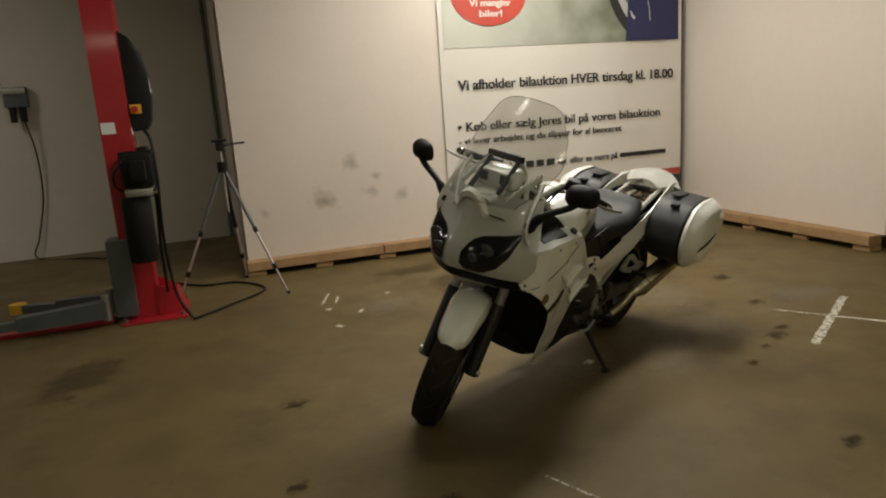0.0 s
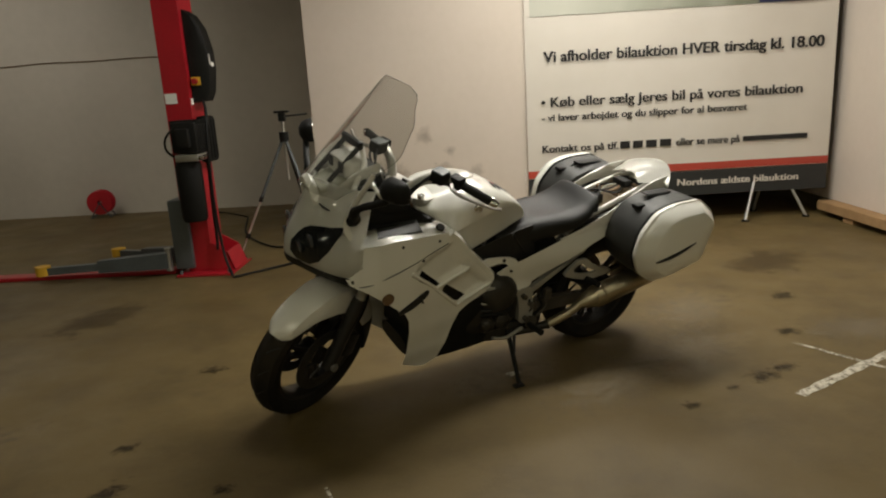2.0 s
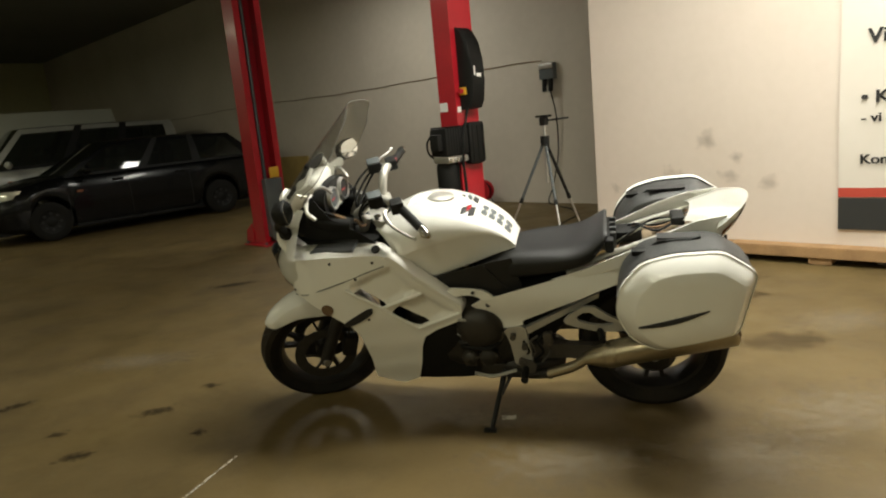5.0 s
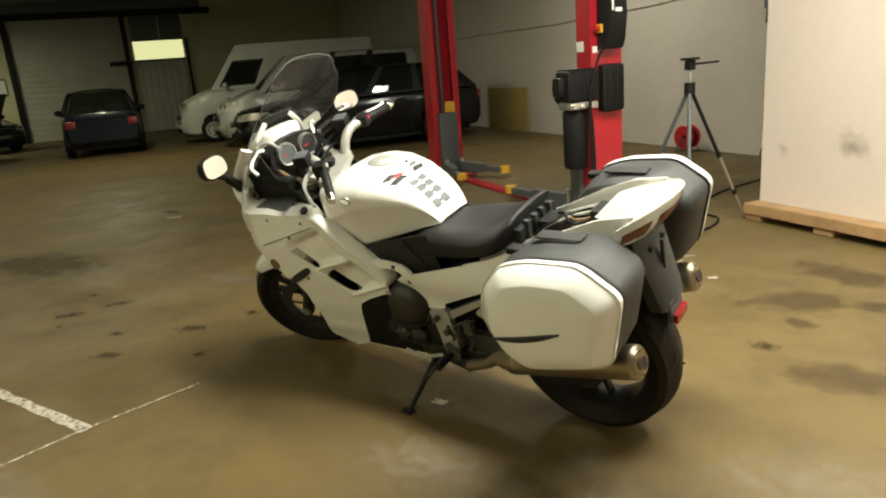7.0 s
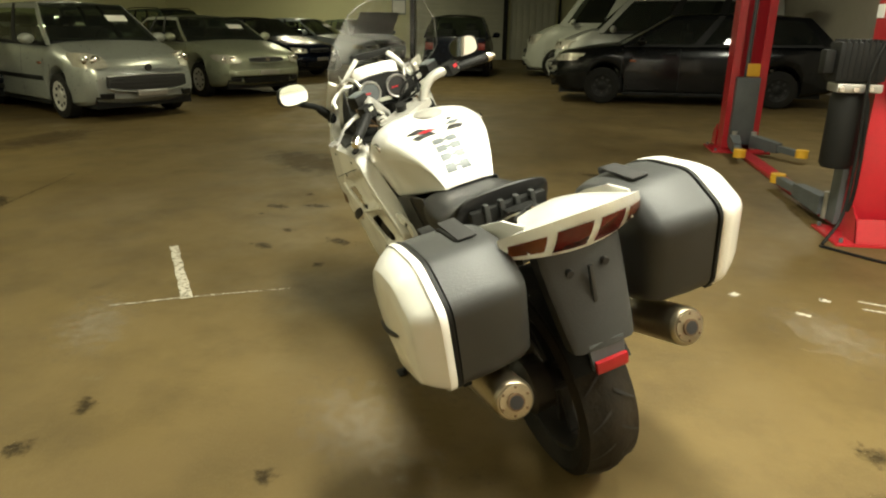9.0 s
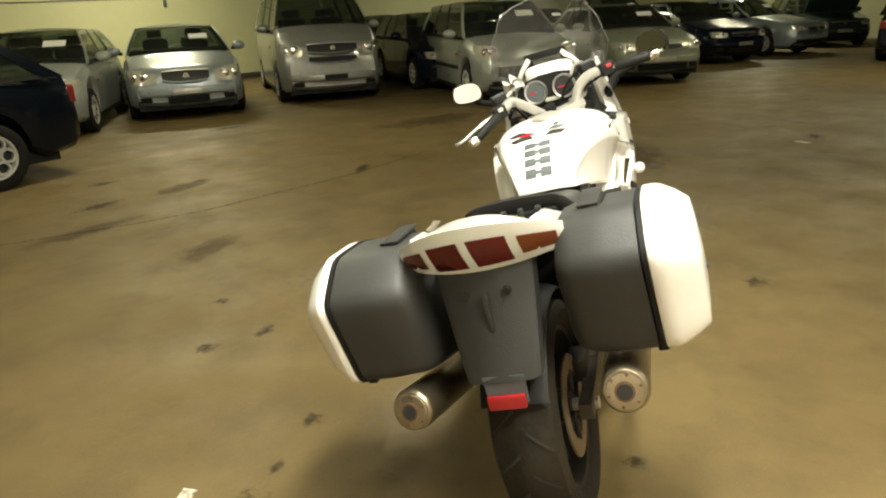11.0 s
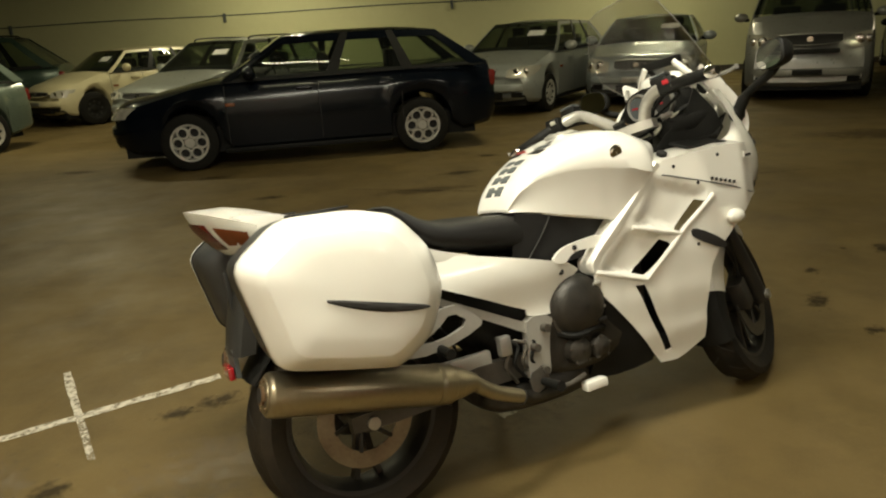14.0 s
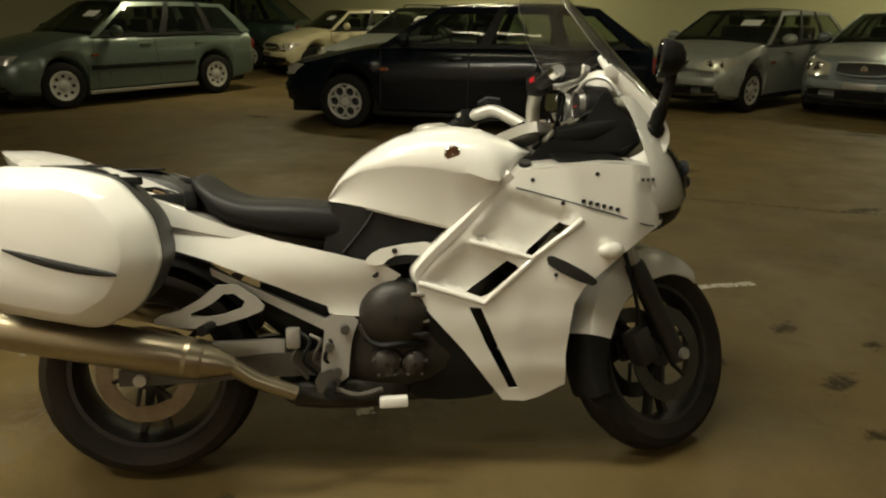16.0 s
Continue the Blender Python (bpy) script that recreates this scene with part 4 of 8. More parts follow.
    def thick(bm, k):
        bmesh.ops.solidify(bm, geom=bm.faces[:], thickness=k)
        return bm

    marks = [0.0, *pillars, 1.0]
    for s in SIDES:
        for a, b in zip(marks, marks[1:]):
            blind = panelled and a > 0
            part("side_panel" if blind else "side_window", patch(a + 0.018, b - 0.018, 0.06, win_top, s, 0.0), colour if blind else glass_mat, body).visible_shadow = blind
        for u, w in [(0.0, 0.022)] + [(p, 0.024) for p in pillars] + [(1.0, 0.05)]:
            part("pillar", thick(patch(max(-0.02, u - w), min(1.02, u + w), 0.0, 1.0, s, 0.004), 0.02), colour if u in (0.0, 1.0) or panelled else BLACKPLASTIC, body)
        part("window_trim", thick(patch(0.0, 1.0, win_top - 0.02, 1.0, s, 0.003), 0.015), colour, body)
        part("waist_trim", thick(patch(0.0, 1.0, -0.02, 0.06, s, 0.003), 0.015), colour if panelled else BLACKPLASTIC, body)
    nx, ny = 8, 8
    rows = [[(x, y, H - 0.055 * abs(y / ht) ** 2.5 - 0.05 * max(0, (i / nx - 0.5) * 2) ** 3 - 0.03 * max(0, 1 - i / nx * 3) ** 2) for y in np.linspace(-ht, ht, ny + 1)] for i, x in ((i, -roof0 - (roof1 - roof0) * i / nx) for i in range(nx + 1))]
    part("roof", thick(loft(bmesh.new(), rows, cap=False, closed=False), 0.02), colour, body)

    def screen_patch(base_s, base_z, top_s, top_z, wb_, wt_, bow):
        rows = []
        for j in range(7):
            f = j / 6
            rows.append([(-(base_s + (top_s - base_s) * f) + bow * (1 - (y * y)) * (1 - 0.4 * f), y * (wb_ + (wt_ - wb_) * f), base_z + (top_z - base_z) * f) for y in np.linspace(-1, 1, 11)])
        return loft(bmesh.new(), rows, cap=False, closed=False)

    part("windscreen", screen_patch(cowl + 0.10, hood_h + 0.005, roof0 + 0.02, H - 0.045, hb * 0.965, ht * 0.98, 0.09), FRONTPANE if glass_mat == PANE else glass_mat, body).visible_shadow = False
    part("rear_window", screen_patch(rear - 0.08, max(belt, tail_h) - 0.0, roof1 - 0.02, H - 0.08, hb * 0.95, ht * 0.96, -0.06), glass_mat, body).visible_shadow = False
    # cabin inside
    part("cabin_floor", boxed((-rear + 0.15, -hb + 0.06, belt - 0.06), (-cowl - 0.2, hb - 0.06, belt + 0.028)), SEATCLOTH, body)
    part("dashboard", boxed((-cowl - 0.55, -hb + 0.08, belt - 0.03), (-cowl - 0.18, hb - 0.08, belt + 0.07), 0.04), SEATCLOTH, body)
    for y in (-0.34, 0.34):
        for sx in (cowl + 1.15, cowl + 2.0):
            if sx < rear - 0.35:
                part("seat_back", boxed((-sx - 0.12, y - 0.22, belt), (-sx, y + 0.22, belt + 0.22), 0.05), SEATCLOTH, body)
                part("head_rest", boxed((-sx - 0.10, y - 0.12, belt + 0.24), (-sx - 0.02, y + 0.12, belt + 0.38), 0.04), SEATCLOTH, body)
    part("steering_wheel", lathe(bmesh.new(), [(0.17, -0.01), (0.19, 0), (0.17, 0.01), (0.155, 0), (0.17, -0.01)], 20, Matrix.Translation((-cowl - 0.72, 0.34, belt + 0.06)) @ Matrix.Rotation(radians(65), 4, "Z") @ Matrix.Rotation(radians(25), 4, "X")), SEATCLOTH, body)
    # nose
    ly, lz, lw, lh = lamp
    for s in SIDES:
        yc = ly * W / 2 * 1.22
        y0, y1 = yc - lw / 2, min(yc + lw / 2, W / 2 * 0.93)
        hl = part("headlamp", nose_patch(s * y0, s * y1, lambda u: (lz - lh * (0.28 + 0.22 * math.sin(math.pi * (0.2 + 0.6 * u))), lz + lh * (0.10 + 0.40 * math.sin(math.pi * (0.08 + 0.55 * u)))), 0.030, 0.10), LAMPGLASS, body, "clear glass headlamp")
        for k, rr in ((0.36, 0.34), (0.70, 0.28)):
            y = s * (y0 + (y1 - y0) * k)
            part("lamp_bulb", ball(bmesh.new(), (front(y, lz) + 0.028, y, lz), lh * rr, 12, (0.30, 1, 1)), CHROME, hl)
        part("fog_lamp", nose_patch(s * W * 0.29, s * W * 0.40, lambda u: (0.30, 0.375), 0.006, 0.06, 4, 2), BLACKPLASTIC, body)
        if tail_red:
            part("tail_lamp", boxed((-L - 0.006, s * W * 0.37 - 0.11, tail_h - 0.30), (-L + 0.10, s * W * 0.37 + 0.11, tail_h - 0.12), 0.03), REDLENS, body)
        mx = -cowl - 0.40
        mir = part("door_mirror", ball(bmesh.new(), (mx, s * (W / 2 + 0.10), belt + 0.07), 1.0, 14, (0.07, 0.11, 0.075)), colour, body)
        part("mirror_foot", boxed((mx - 0.03, s * (W / 2 - 0.03), belt + 0.0), (mx + 0.03, s * (W / 2 + 0.05), belt + 0.05), 0.01), BLACKPLASTIC, mir)
    gw, gh, gz = grille
    mouth = lambda u: (gz - gh / 2 * (1 - 0.45 * abs(2 * u - 1) ** 3), gz + gh / 2 * (1 - 0.15 * abs(2 * u - 1) ** 2))
    g = part("grille", nose_patch(-gw, gw, mouth, 0.018, 0.08), INK, body)
    for k in range(3):
        f = (k + 1) / 4
        part("grille_bar", tube(bmesh.new(), [Vector((front(y, gz) + 0.020, y, mouth(0.5 + y / gw / 2)[0] * (1 - f) + mouth(0.5 + y / gw / 2)[1] * f)) for y in np.linspace(-gw * 0.95, gw * 0.95, 9)], 0.003, 6), BLACKPLASTIC, g)
    us = np.linspace(0, 1, 11)
    for j in (0, 1):
        part("grille_frame", tube(bmesh.new(), [Vector((front(gw * (2 * u - 1), mouth(u)[j]) + 0.022, gw * (2 * u - 1), mouth(u)[j])) for u in us], 0.009, 6), ALLOY if j else colour, g)
    gz = gz + 0.20 if mouth_car else gz
    part("badge", rod(bmesh.new(), (front(0, gz) + 0.010, 0, gz), (front(0, gz) + 0.032, 0, gz), 0.045, 18), CHROME if not mouth_car else INK, g)
    if two_slot:
        part("lower_slot", nose_patch(-gw * 0.95, gw * 0.95, lambda u: (gz - gh / 2 - 0.12, gz - gh / 2 - 0.06), 0.008, 0.06), BLACKPLASTIC, body)
    intake = W * 0.25 if intake is None else intake
    if not mouth_car and intake:
        part("air_intake", nose_patch(-intake, intake, lambda u: (0.27, 0.375), 0.006, 0.06), BLACKPLASTIC, body)
    rows = []
    for u in np.linspace(-1, 1, 21) if not mouth_car else []:
        y = u * W / 2 * 0.93
        rows.append([Vector((front(y, z) + dx, y, z)) for z, dx in ((0.505, 0.004), (0.49, 0.022), (0.44, 0.030), (0.405, 0.022), (0.39, 0.002), (0.40, -0.06), (0.49, -0.06))])
    if rows:
        part("bumper", loft(bmesh.new(), rows), colour, body)
    if plate:
        part("number_plate", boxed((0.024, -0.20, 0.41), (0.040, 0.20, 0.49), 0.004) if not mouth_car else boxed((-0.01, -0.22, 0.33), (0.025, 0.22, 0.41), 0.01), plate_mat or ALLOY, body, "blank plate holder")
    # flanks
    for s in SIDES:
        for s0 in (cowl + 0.10, *[cowl + (rear - cowl) * d for d in doors]):
            zs = np.linspace(0.27, belt - 0.05, 6)
            rows = []
            for z in zs:
                w = wf(s0)
                f = (z - 0.2) / (belt - 0.2)
                y = w * (1.0 if f < 0.55 else 1.0 - 0.05 * (f - 0.55) / 0.45) + 0.0015
                rows.append([(-s0 - 0.004, s * y, z), (-s0 + 0.004, s * y, z)])
            part("door_seam", loft(bmesh.new(), rows, cap=False, closed=False), INK, body)
        for d in doors:
            x = -(cowl + (rear - cowl) * d) + 0.16
            part("door_handle", boxed((x - 0.09, s * W / 2 * 0.955 - 0.01, belt - 0.145), (x + 0.09, s * W / 2 * 0.955 + 0.035, belt - 0.11), 0.012), colour, body)
        if trim_strip:
            part("rubbing_strip", boxed((-axles[1] + R + 0.1, s * (W / 2 + 0.004) - 0.008, 0.50), (-axles[0] - R - 0.1, s * (W / 2 + 0.004) + 0.008, 0.56), 0.006), BLACKPLASTIC, body)
        part("sill", boxed((-axles[1] + R + 0.05, s * W / 2 * 0.93 - 0.03, 0.165), (-axles[0] - R - 0.05, s * W / 2 * 0.93 + 0.03, 0.22), 0.015), BLACKPLASTIC if cladding == 0 else ALLOY, body)
        part("side_marker", boxed((-fo - R - 0.22, s * W / 2 * 0.995 - 0.01, belt - 0.27), (-fo - R - 0.12, s * W / 2 * 0.995 + 0.012, belt - 0.235), 0.006), AMBER, body)
        if rails:
            part("roof_rail", tube(bmesh.new(), curve_pts([(-roof0 - 0.15, s * ht * 0.97, H - 0.06), (-roof0 - 0.30, s * ht * 0.97, H + 0.012), (-roof1 + 0.35, s * ht * 0.97, H + 0.005), (-roof1 + 0.15, s * ht * 0.97, H - 0.06)], 4), 0.014, 8), BLACKPLASTIC, body)
    part("underbody", boxed((-L + 0.25, -W / 2 * 0.80, 0.17), (-0.20, W / 2 * 0.80, 0.45)), BLACKPLASTIC, body)
    if papers:
        k = 0.62
        yy = hb * 0.42
        c = Vector((-(cowl + 0.10 + (roof0 - cowl - 0.08) * k) + 0.085, yy, hood_h + (H - 0.05 - hood_h) * k))
        slope = math.atan2(H - 0.05 - hood_h, roof0 - cowl - 0.08)
        bm = boxed((-0.07, -0.15, -0.002), (0.07, 0.15, 0.002))
        bmesh.ops.transform(bm, matrix=Matrix.Translation(c) @ Matrix.Rotation(slope, 4, "Y"), verts=bm.verts)
        part("price_sheet", bm, PAPER, body, "white paper behind the windscreen")
    if open_hood:
        bm = boxed((-0.9, -W / 2 * 0.82, 0), (0, W / 2 * 0.82, 0.03), 0.01)
        bmesh.ops.transform(bm, matrix=Matrix.Translation((-cowl + 0.02, 0, hood_h + 0.02)) @ Matrix.Rotation(radians(180), 4, "Z") @ Matrix.Rotation(radians(48), 4, "Y"), verts=bm.verts)
        part("open_bonnet", bm, colour, body, "raised open bonnet")
    # wheels
    for a in axles:
        for s in SIDES:
            c = (-a, s * (W / 2 - 0.105), R)
            m_ = Matrix.Translation(c) @ Matrix.Diagonal((1, s, 1, 1))
            w = part("wheel", lathe(bmesh.new(), [(R * 0.62, -0.09), (R * 0.86, -0.10), (R * 0.98, -0.08), (R, 0), (R * 0.98, 0.08), (R * 0.86, 0.10), (R * 0.64, 0.092)], 32, m_), RUBBER, body)
            part("wheel_well", lathe(bmesh.new(), [(0.004, -0.06), (R * 0.66, -0.06), (R * 0.66, 0.03), (0.004, 0.03)], 24, m_), INK, w)
            if wheel_kind == "dial":
                ring = lathe(bmesh.new(), [(R * 0.56, 0.05), (R * 0.60, 0.098), (R * 0.655, 0.100), (R * 0.665, 0.06)], 32, m_)
                for k in range(6):
                    q = k * math.pi / 3
                    mm = m_ @ Matrix.Translation((R * 0.40 * math.cos(q), 0, R * 0.40 * math.sin(q)))
                    lathe(ring, [(R * 0.150, 0.05), (R * 0.150, 0.090), (R * 0.215, 0.090), (R * 0.23, 0.05)], 18, mm)
                lathe(ring, [(0.004, 0.094), (R * 0.17, 0.092), (R * 0.21, 0.05)], 18, m_)
                part("rim", ring, SILVERPAINT, w, "round-holed alloy rim")
            else:
                ring = lathe(bmesh.new(), [(0.004, 0.085), (R * 0.2, 0.085), (R * 0.26, 0.072), (R * 0.50, 0.080), (R * 0.62, 0.096), (R * 0.66, 0.09), (R * 0.67, 0.06)], 32, m_)
                cap = part("wheel_cover", ring, SILVERPAINT if wheel_kind == "cover" else BLACKPLASTIC if wheel_kind == "steel" else DARKSTEEL, w)
                bm = bmesh.new()
                for k in range(8):
                    q = k * math.pi / 4
                    bmesh.ops.create_cone(bm, cap_ends=True, segments=10, radius1=R * 0.075, radius2=R * 0.075, depth=0.02, matrix=m_ @ Matrix.Translation((R * 0.42 * math.cos(q), 0.0755, R * 0.42 * math.sin(q))) @ Matrix.Rotation(radians(90), 4, "X"))
                tagged(part("cover_slot", bm, INK, cap), kind="stuff")
    return t


def at_nose(x, y, heading):
    return pose(x, y, 0, 0, 0, heading)


def along(x, y, heading, back):
    """The nose's place for a car whose point 'back' metres behind the nose lies at x, y."""
    h = radians(heading)
    return at_nose(x + back * math.cos(h), y + back * math.sin(h), heading)


NAVY = paint("near-black blue car paint", (0.003, 0.005, 0.009), 0.0, 0.20, 0.22, 0.2)
SILVERBLUE = paint("silver blue car paint", (0.30, 0.34, 0.36))
VANGREY = paint("grey silver van paint", (0.30, 0.30, 0.28))
SEATSILVER = paint("pale silver car paint", (0.38, 0.40, 0.38))
GREENGREY = paint("grey green car paint", (0.13, 0.17, 0.14))
CREAM = surface("cream car paint", (0.62, 0.56, 0.36), 0.35, other=(0.50, 0.44, 0.28), scale=3, grain=30, coat=0.4)
GOLD = paint("greenish gold car paint", (0.33, 0.35, 0.26))
PEWTER = paint("pewter car paint", (0.36, 0.38, 0.35))
DARKBLUE = paint("dark blue car paint", (0.005, 0.008, 0.018), 0.0, 0.25, 0.4, 0.25)
BOTTLE = paint("dark green car paint", (0.03, 0.055, 0.04))
VANSILVER = paint("pale silver van paint", (0.42, 0.43, 0.40))
VANWHITE = surface("dull white van paint", (0.50, 0.52, 0.46), 0.4, other=(0.40, 0.42, 0.36), scale=2, grain=20, coat=0.3)
BLACKCAR = paint("black car paint", (0.003, 0.0035, 0.004), 0.0, 0.25, 0.35, 0.2)

SEDAN = dict(L=4.6, W=1.80, H=1.42, nose_h=0.80, hood_h=0.96, belt=0.96, tail_h=1.02, cowl=1.25, roof0=2.0, roof1=3.35, rear=3.85, deck=3.95, fo=0.92, wb=2.70)
HATCH = dict(L=4.1, W=1.70, H=1.44, nose_h=0.78, hood_h=0.95, belt=0.94, tail_h=0.98, cowl=1.10, roof0=1.85, roof1=3.50, rear=4.02, deck=4.05, fo=0.85, wb=2.50)
WAGON = dict(L=4.43, W=1.745, H=1.43, nose_h=0.76, hood_h=0.93, belt=0.92, tail_h=0.98, cowl=1.25, roof0=2.0, roof1=3.95, rear=4.36, deck=4.38, fo=0.91, wb=2.61)
VAN = dict(L=4.9, W=1.85, H=1.96, nose_h=1.06, hood_h=1.22, belt=1.16, tail_h=1.2, cowl=0.85, roof0=1.45, roof1=4.75, rear=4.86, deck=4.87, fo=0.92, wb=2.92)

# the near wagon: its wheels on the side towards the motorcycle give its place
h = radians(12.2)
side_in = Vector((math.sin(h), -math.cos(h), 0)) * 0.77
front_axle = Vector((2.765, -5.86, 0)) + side_in
nose_at = front_axle + Vector((math.cos(h), math.sin(h), 0)) * 0.91
car("near-black estate car with round-holed alloy wheels", "car", at_nose(nose_at.x, nose_at.y, 12.2), NAVY, **{**WAGON, "R": 0.315, "belt": 0.95, "hood_h": 0.94, "roof1": 3.78, "rear": 4.36, "tail_h": 1.0}, wheel_kind="dial", doors=(0.36, 0.66), pillars=(0.40, 0.70), win_top=0.84)
car("silver blue saloon car with paper in the windscreen", "car", at_nose(-2.98, -9.35, 69), SILVERBLUE, **SEDAN, lamp=(0.60, 0.67, 0.48, 0.22), grille=(0.34, 0.17, 0.67), intake=0.30)
car("grey silver passenger van with black grille", "van", at_nose(-5.45, -9.0, 66), VANGREY, **{**VAN, "hood_h": 1.30, "belt": 1.20}, R=0.32, lamp=(0.62, 0.90, 0.36, 0.22), grille=(0.43, 0.16, 0.92), intake=0.0, two_slot=True, plate_mat=BLACKPLASTIC, pillars=(0.24, 0.58), doors=(0.26, 0.60), papers=False)
car("pale silver hatchback with paper in the windscreen", "car", at_nose(-0.55, -9.2, 62), SEATSILVER, **HATCH, lamp=(0.60, 0.68, 0.40, 0.17), grille=(0.24, 0.10, 0.68), intake=0.34)
car("pewter people carrier with a large dark grille", "car", at_nose(-6.85, -5.75, 61), PEWTER, **{**WAGON, "H": 1.58, "hood_h": 1.02, "belt": 0.99, "nose_h": 0.84, "cowl": 1.0, "roof0": 1.75}, lamp=(0.66, 0.80, 0.36, 0.20), grille=(0.56, 0.22, 0.50), trim_strip=True, mouth_car=True)
car("greenish gold saloon car with a low dark grille", "car", at_nose(-9.9, -5.35, 56), GOLD, **SEDAN, lamp=(0.62, 0.68, 0.36, 0.15), grille=(0.34, 0.10, 0.66))
car("dark blue hatchback between the van and the people carrier", "car", at_nose(-7.95, -8.3, 66), DARKBLUE, **HATCH)
car("silver saloon car with a paper in its windscreen", "car", at_nose(-17.6, -5.5, 80), SILVERBLUE, **SEDAN)
car("dark blue saloon car between two pale ones", "car", at_nose(-14.6, -6.0, 68), DARKBLUE, **SEDAN, papers=False)
car("dark green estate car in the far row", "car", at_nose(-12.4, -10.4, 62), BOTTLE, **WAGON, rails=True)
car("silver hatchback in the far row", "car", at_nose(-16.0, -12.0, 62), SEATSILVER, **HATCH)
car("dark green people carrier with roof rails behind the silver saloon", "car", at_nose(-18.6, -10.7, 66), BOTTLE, **{**WAGON, "H": 1.68, "hood_h": 1.04, "belt": 1.02}, rails=True)
# the row beside the near wagon
car("pewter estate car with roof rails and paper", "car", at_nose(4.71, -8.80, 70), PEWTER, **WAGON, rails=True)
car("cream old small hatchback with paper in the windscreen", "car", at_nose(7.7, -11.0, 57), CREAM, **{**HATCH, "L": 3.7, "W": 1.58, "H": 1.37, "wb": 2.4, "fo": 0.70, "rear": 3.62, "deck": 3.66, "roof1": 3.2, "cowl": 1.0, "roof0": 1.6}, lamp=(0.62, 0.62, 0.24, 0.14), grille=(0.36, 0.09, 0.62), wheel_kind="steel")
car("dark green people carrier with roof rails", "car", at_nose(12.6, -11.7, 18), BOTTLE, **{**WAGON, "L": 4.7, "rear": 4.62, "deck": 4.65, "roof1": 3.9, "H": 1.74, "hood_h": 1.08, "belt": 1.06, "tail_h": 1.1, "nose_h": 0.9}, rails=True)
car("green grey estate car with silver wheel covers", "car", along(7.77, -5.60, 79, 0.0) @ pose(0.86, 0, 0), GREENGREY, **{**WAGON, "wb": 2.52, "L": 4.3, "rear": 4.22, "deck": 4.25, "roof1": 3.8, "fo": 0.86, "H": 1.46, "belt": 0.95, "hood_h": 0.97}, trim_strip=True, doors=(0.36, 0.68), pillars=(0.40, 0.72), cladding=1)
# the workshop end
car("black people carrier parked by the back wall", "car", at_nose(-11.4, -0.35, 267), BLACKCAR, **{**WAGON, "L": 4.75, "W": 1.85, "H": 1.52, "hood_h": 1.0, "belt": 0.99, "tail_h": 1.05, "nose_h": 0.86, "wb": 2.85, "fo": 0.95, "rear": 4.66, "deck": 4.68, "roof1": 4.2, "cowl": 1.15, "roof0": 2.05}, lamp=(0.64, 0.78, 0.40, 0.14), glass_mat=DARKPANE, papers=False, wheel_kind="steel")
car("pale silver passenger van with dark windows", "van", at_nose(-14.75, -0.45, 266), VANSILVER, **{**VAN, "H": 1.95, "nose_h": 0.98, "cowl": 1.0, "roof0": 1.75}, lamp=(0.64, 0.90, 0.34, 0.20), glass_mat=DARKPANE, papers=False)
car("dull white high-roofed delivery van", "van", at_nose(-17.4, -1.2, 265), VANWHITE, **{**VAN, "L": 5.4, "W": 1.95, "H": 2.4, "roof1": 5.2, "rear": 5.36, "deck": 5.37, "belt": 1.30, "hood_h": 1.30, "nose_h": 1.05, "cowl": 0.95, "roof0": 1.75, "wb": 3.4}, lamp=(0.68, 0.95, 0.26, 0.26), glass_mat=DARKPANE, papers=False, pillars=(0.26, 0.60), win_top=0.66, panelled=True)
car("dark blue hatchback seen from behind with red lamps", "car", at_nose(-19.5, -3.1, 184), DARKBLUE, **{**HATCH, "W": 1.74, "H": 1.53}, papers=False)
car("dark green estate car at the end of the far row", "car", at_nose(-20.4, -5.75, 40), BOTTLE, **WAGON, open_hood=True)
car("black hatchback by the long wall of the hall", "car", at_nose(-9.4, -11.8, 64), BLACKCAR, **HATCH)

# ---- the motorcycle ----
BIKEWHITE = surface("aged white bike paint", (0.87, 0.86, 0.805), 0.24, other=(0.77, 0.74, 0.64), scale=1.6, grain=26, amount=0.24, coat=0.6, rough_var=0.05)
SEATVINYL = surface("black seat vinyl", (0.012, 0.012, 0.012), 0.5, other=(0.022, 0.021, 0.020), scale=7, grain=240, bump=0.12, spec=0.35)
BLACKALLOY = surface("black wheel paint", (0.011, 0.0105, 0.010), 0.45, other=(0.026, 0.021, 0.016), scale=8, grain=60, amount=0.7)
ENGINE = surface("dull dark engine metal", (0.020, 0.019, 0.017), 0.45, 0.3, other=(0.060, 0.050, 0.038), scale=9, grain=70, amount=0.8, bump=0.1)
FRAMEALLOY = surface("satin silver frame", (0.50, 0.49, 0.45), 0.38, 0.45, other=(0.36, 0.34, 0.30), scale=7, grain=60, amount=0.7)
DISCSTEEL = surface("dark worn disc steel", (0.10, 0.095, 0.085), 0.4, 0.7, other=(0.05, 0.045, 0.04), scale=12, grain=90, amount=0.8)
DULLDISC = surface("dusty disc steel", (0.33, 0.27, 0.19), 0.5, 0.5, other=(0.17, 0.12, 0.08), scale=14, grain=90, amount=0.9)
ARMMETAL = surface("dirty grey casting", (0.11, 0.10, 0.085), 0.5, 0.4, other=(0.06, 0.05, 0.04), scale=9, grain=60, amount=0.9)
TANBOARD = surface("tan dusty plastic", (0.27, 0.20, 0.12), 0.7, other=(0.19, 0.14, 0.08), scale=9, grain=60)
MIRROR = surface("mirror glass", (0.92, 0.92, 0.90), 0.03, 1.0, scale=3, grain=20, amount=0.1, rough_var=0.01)
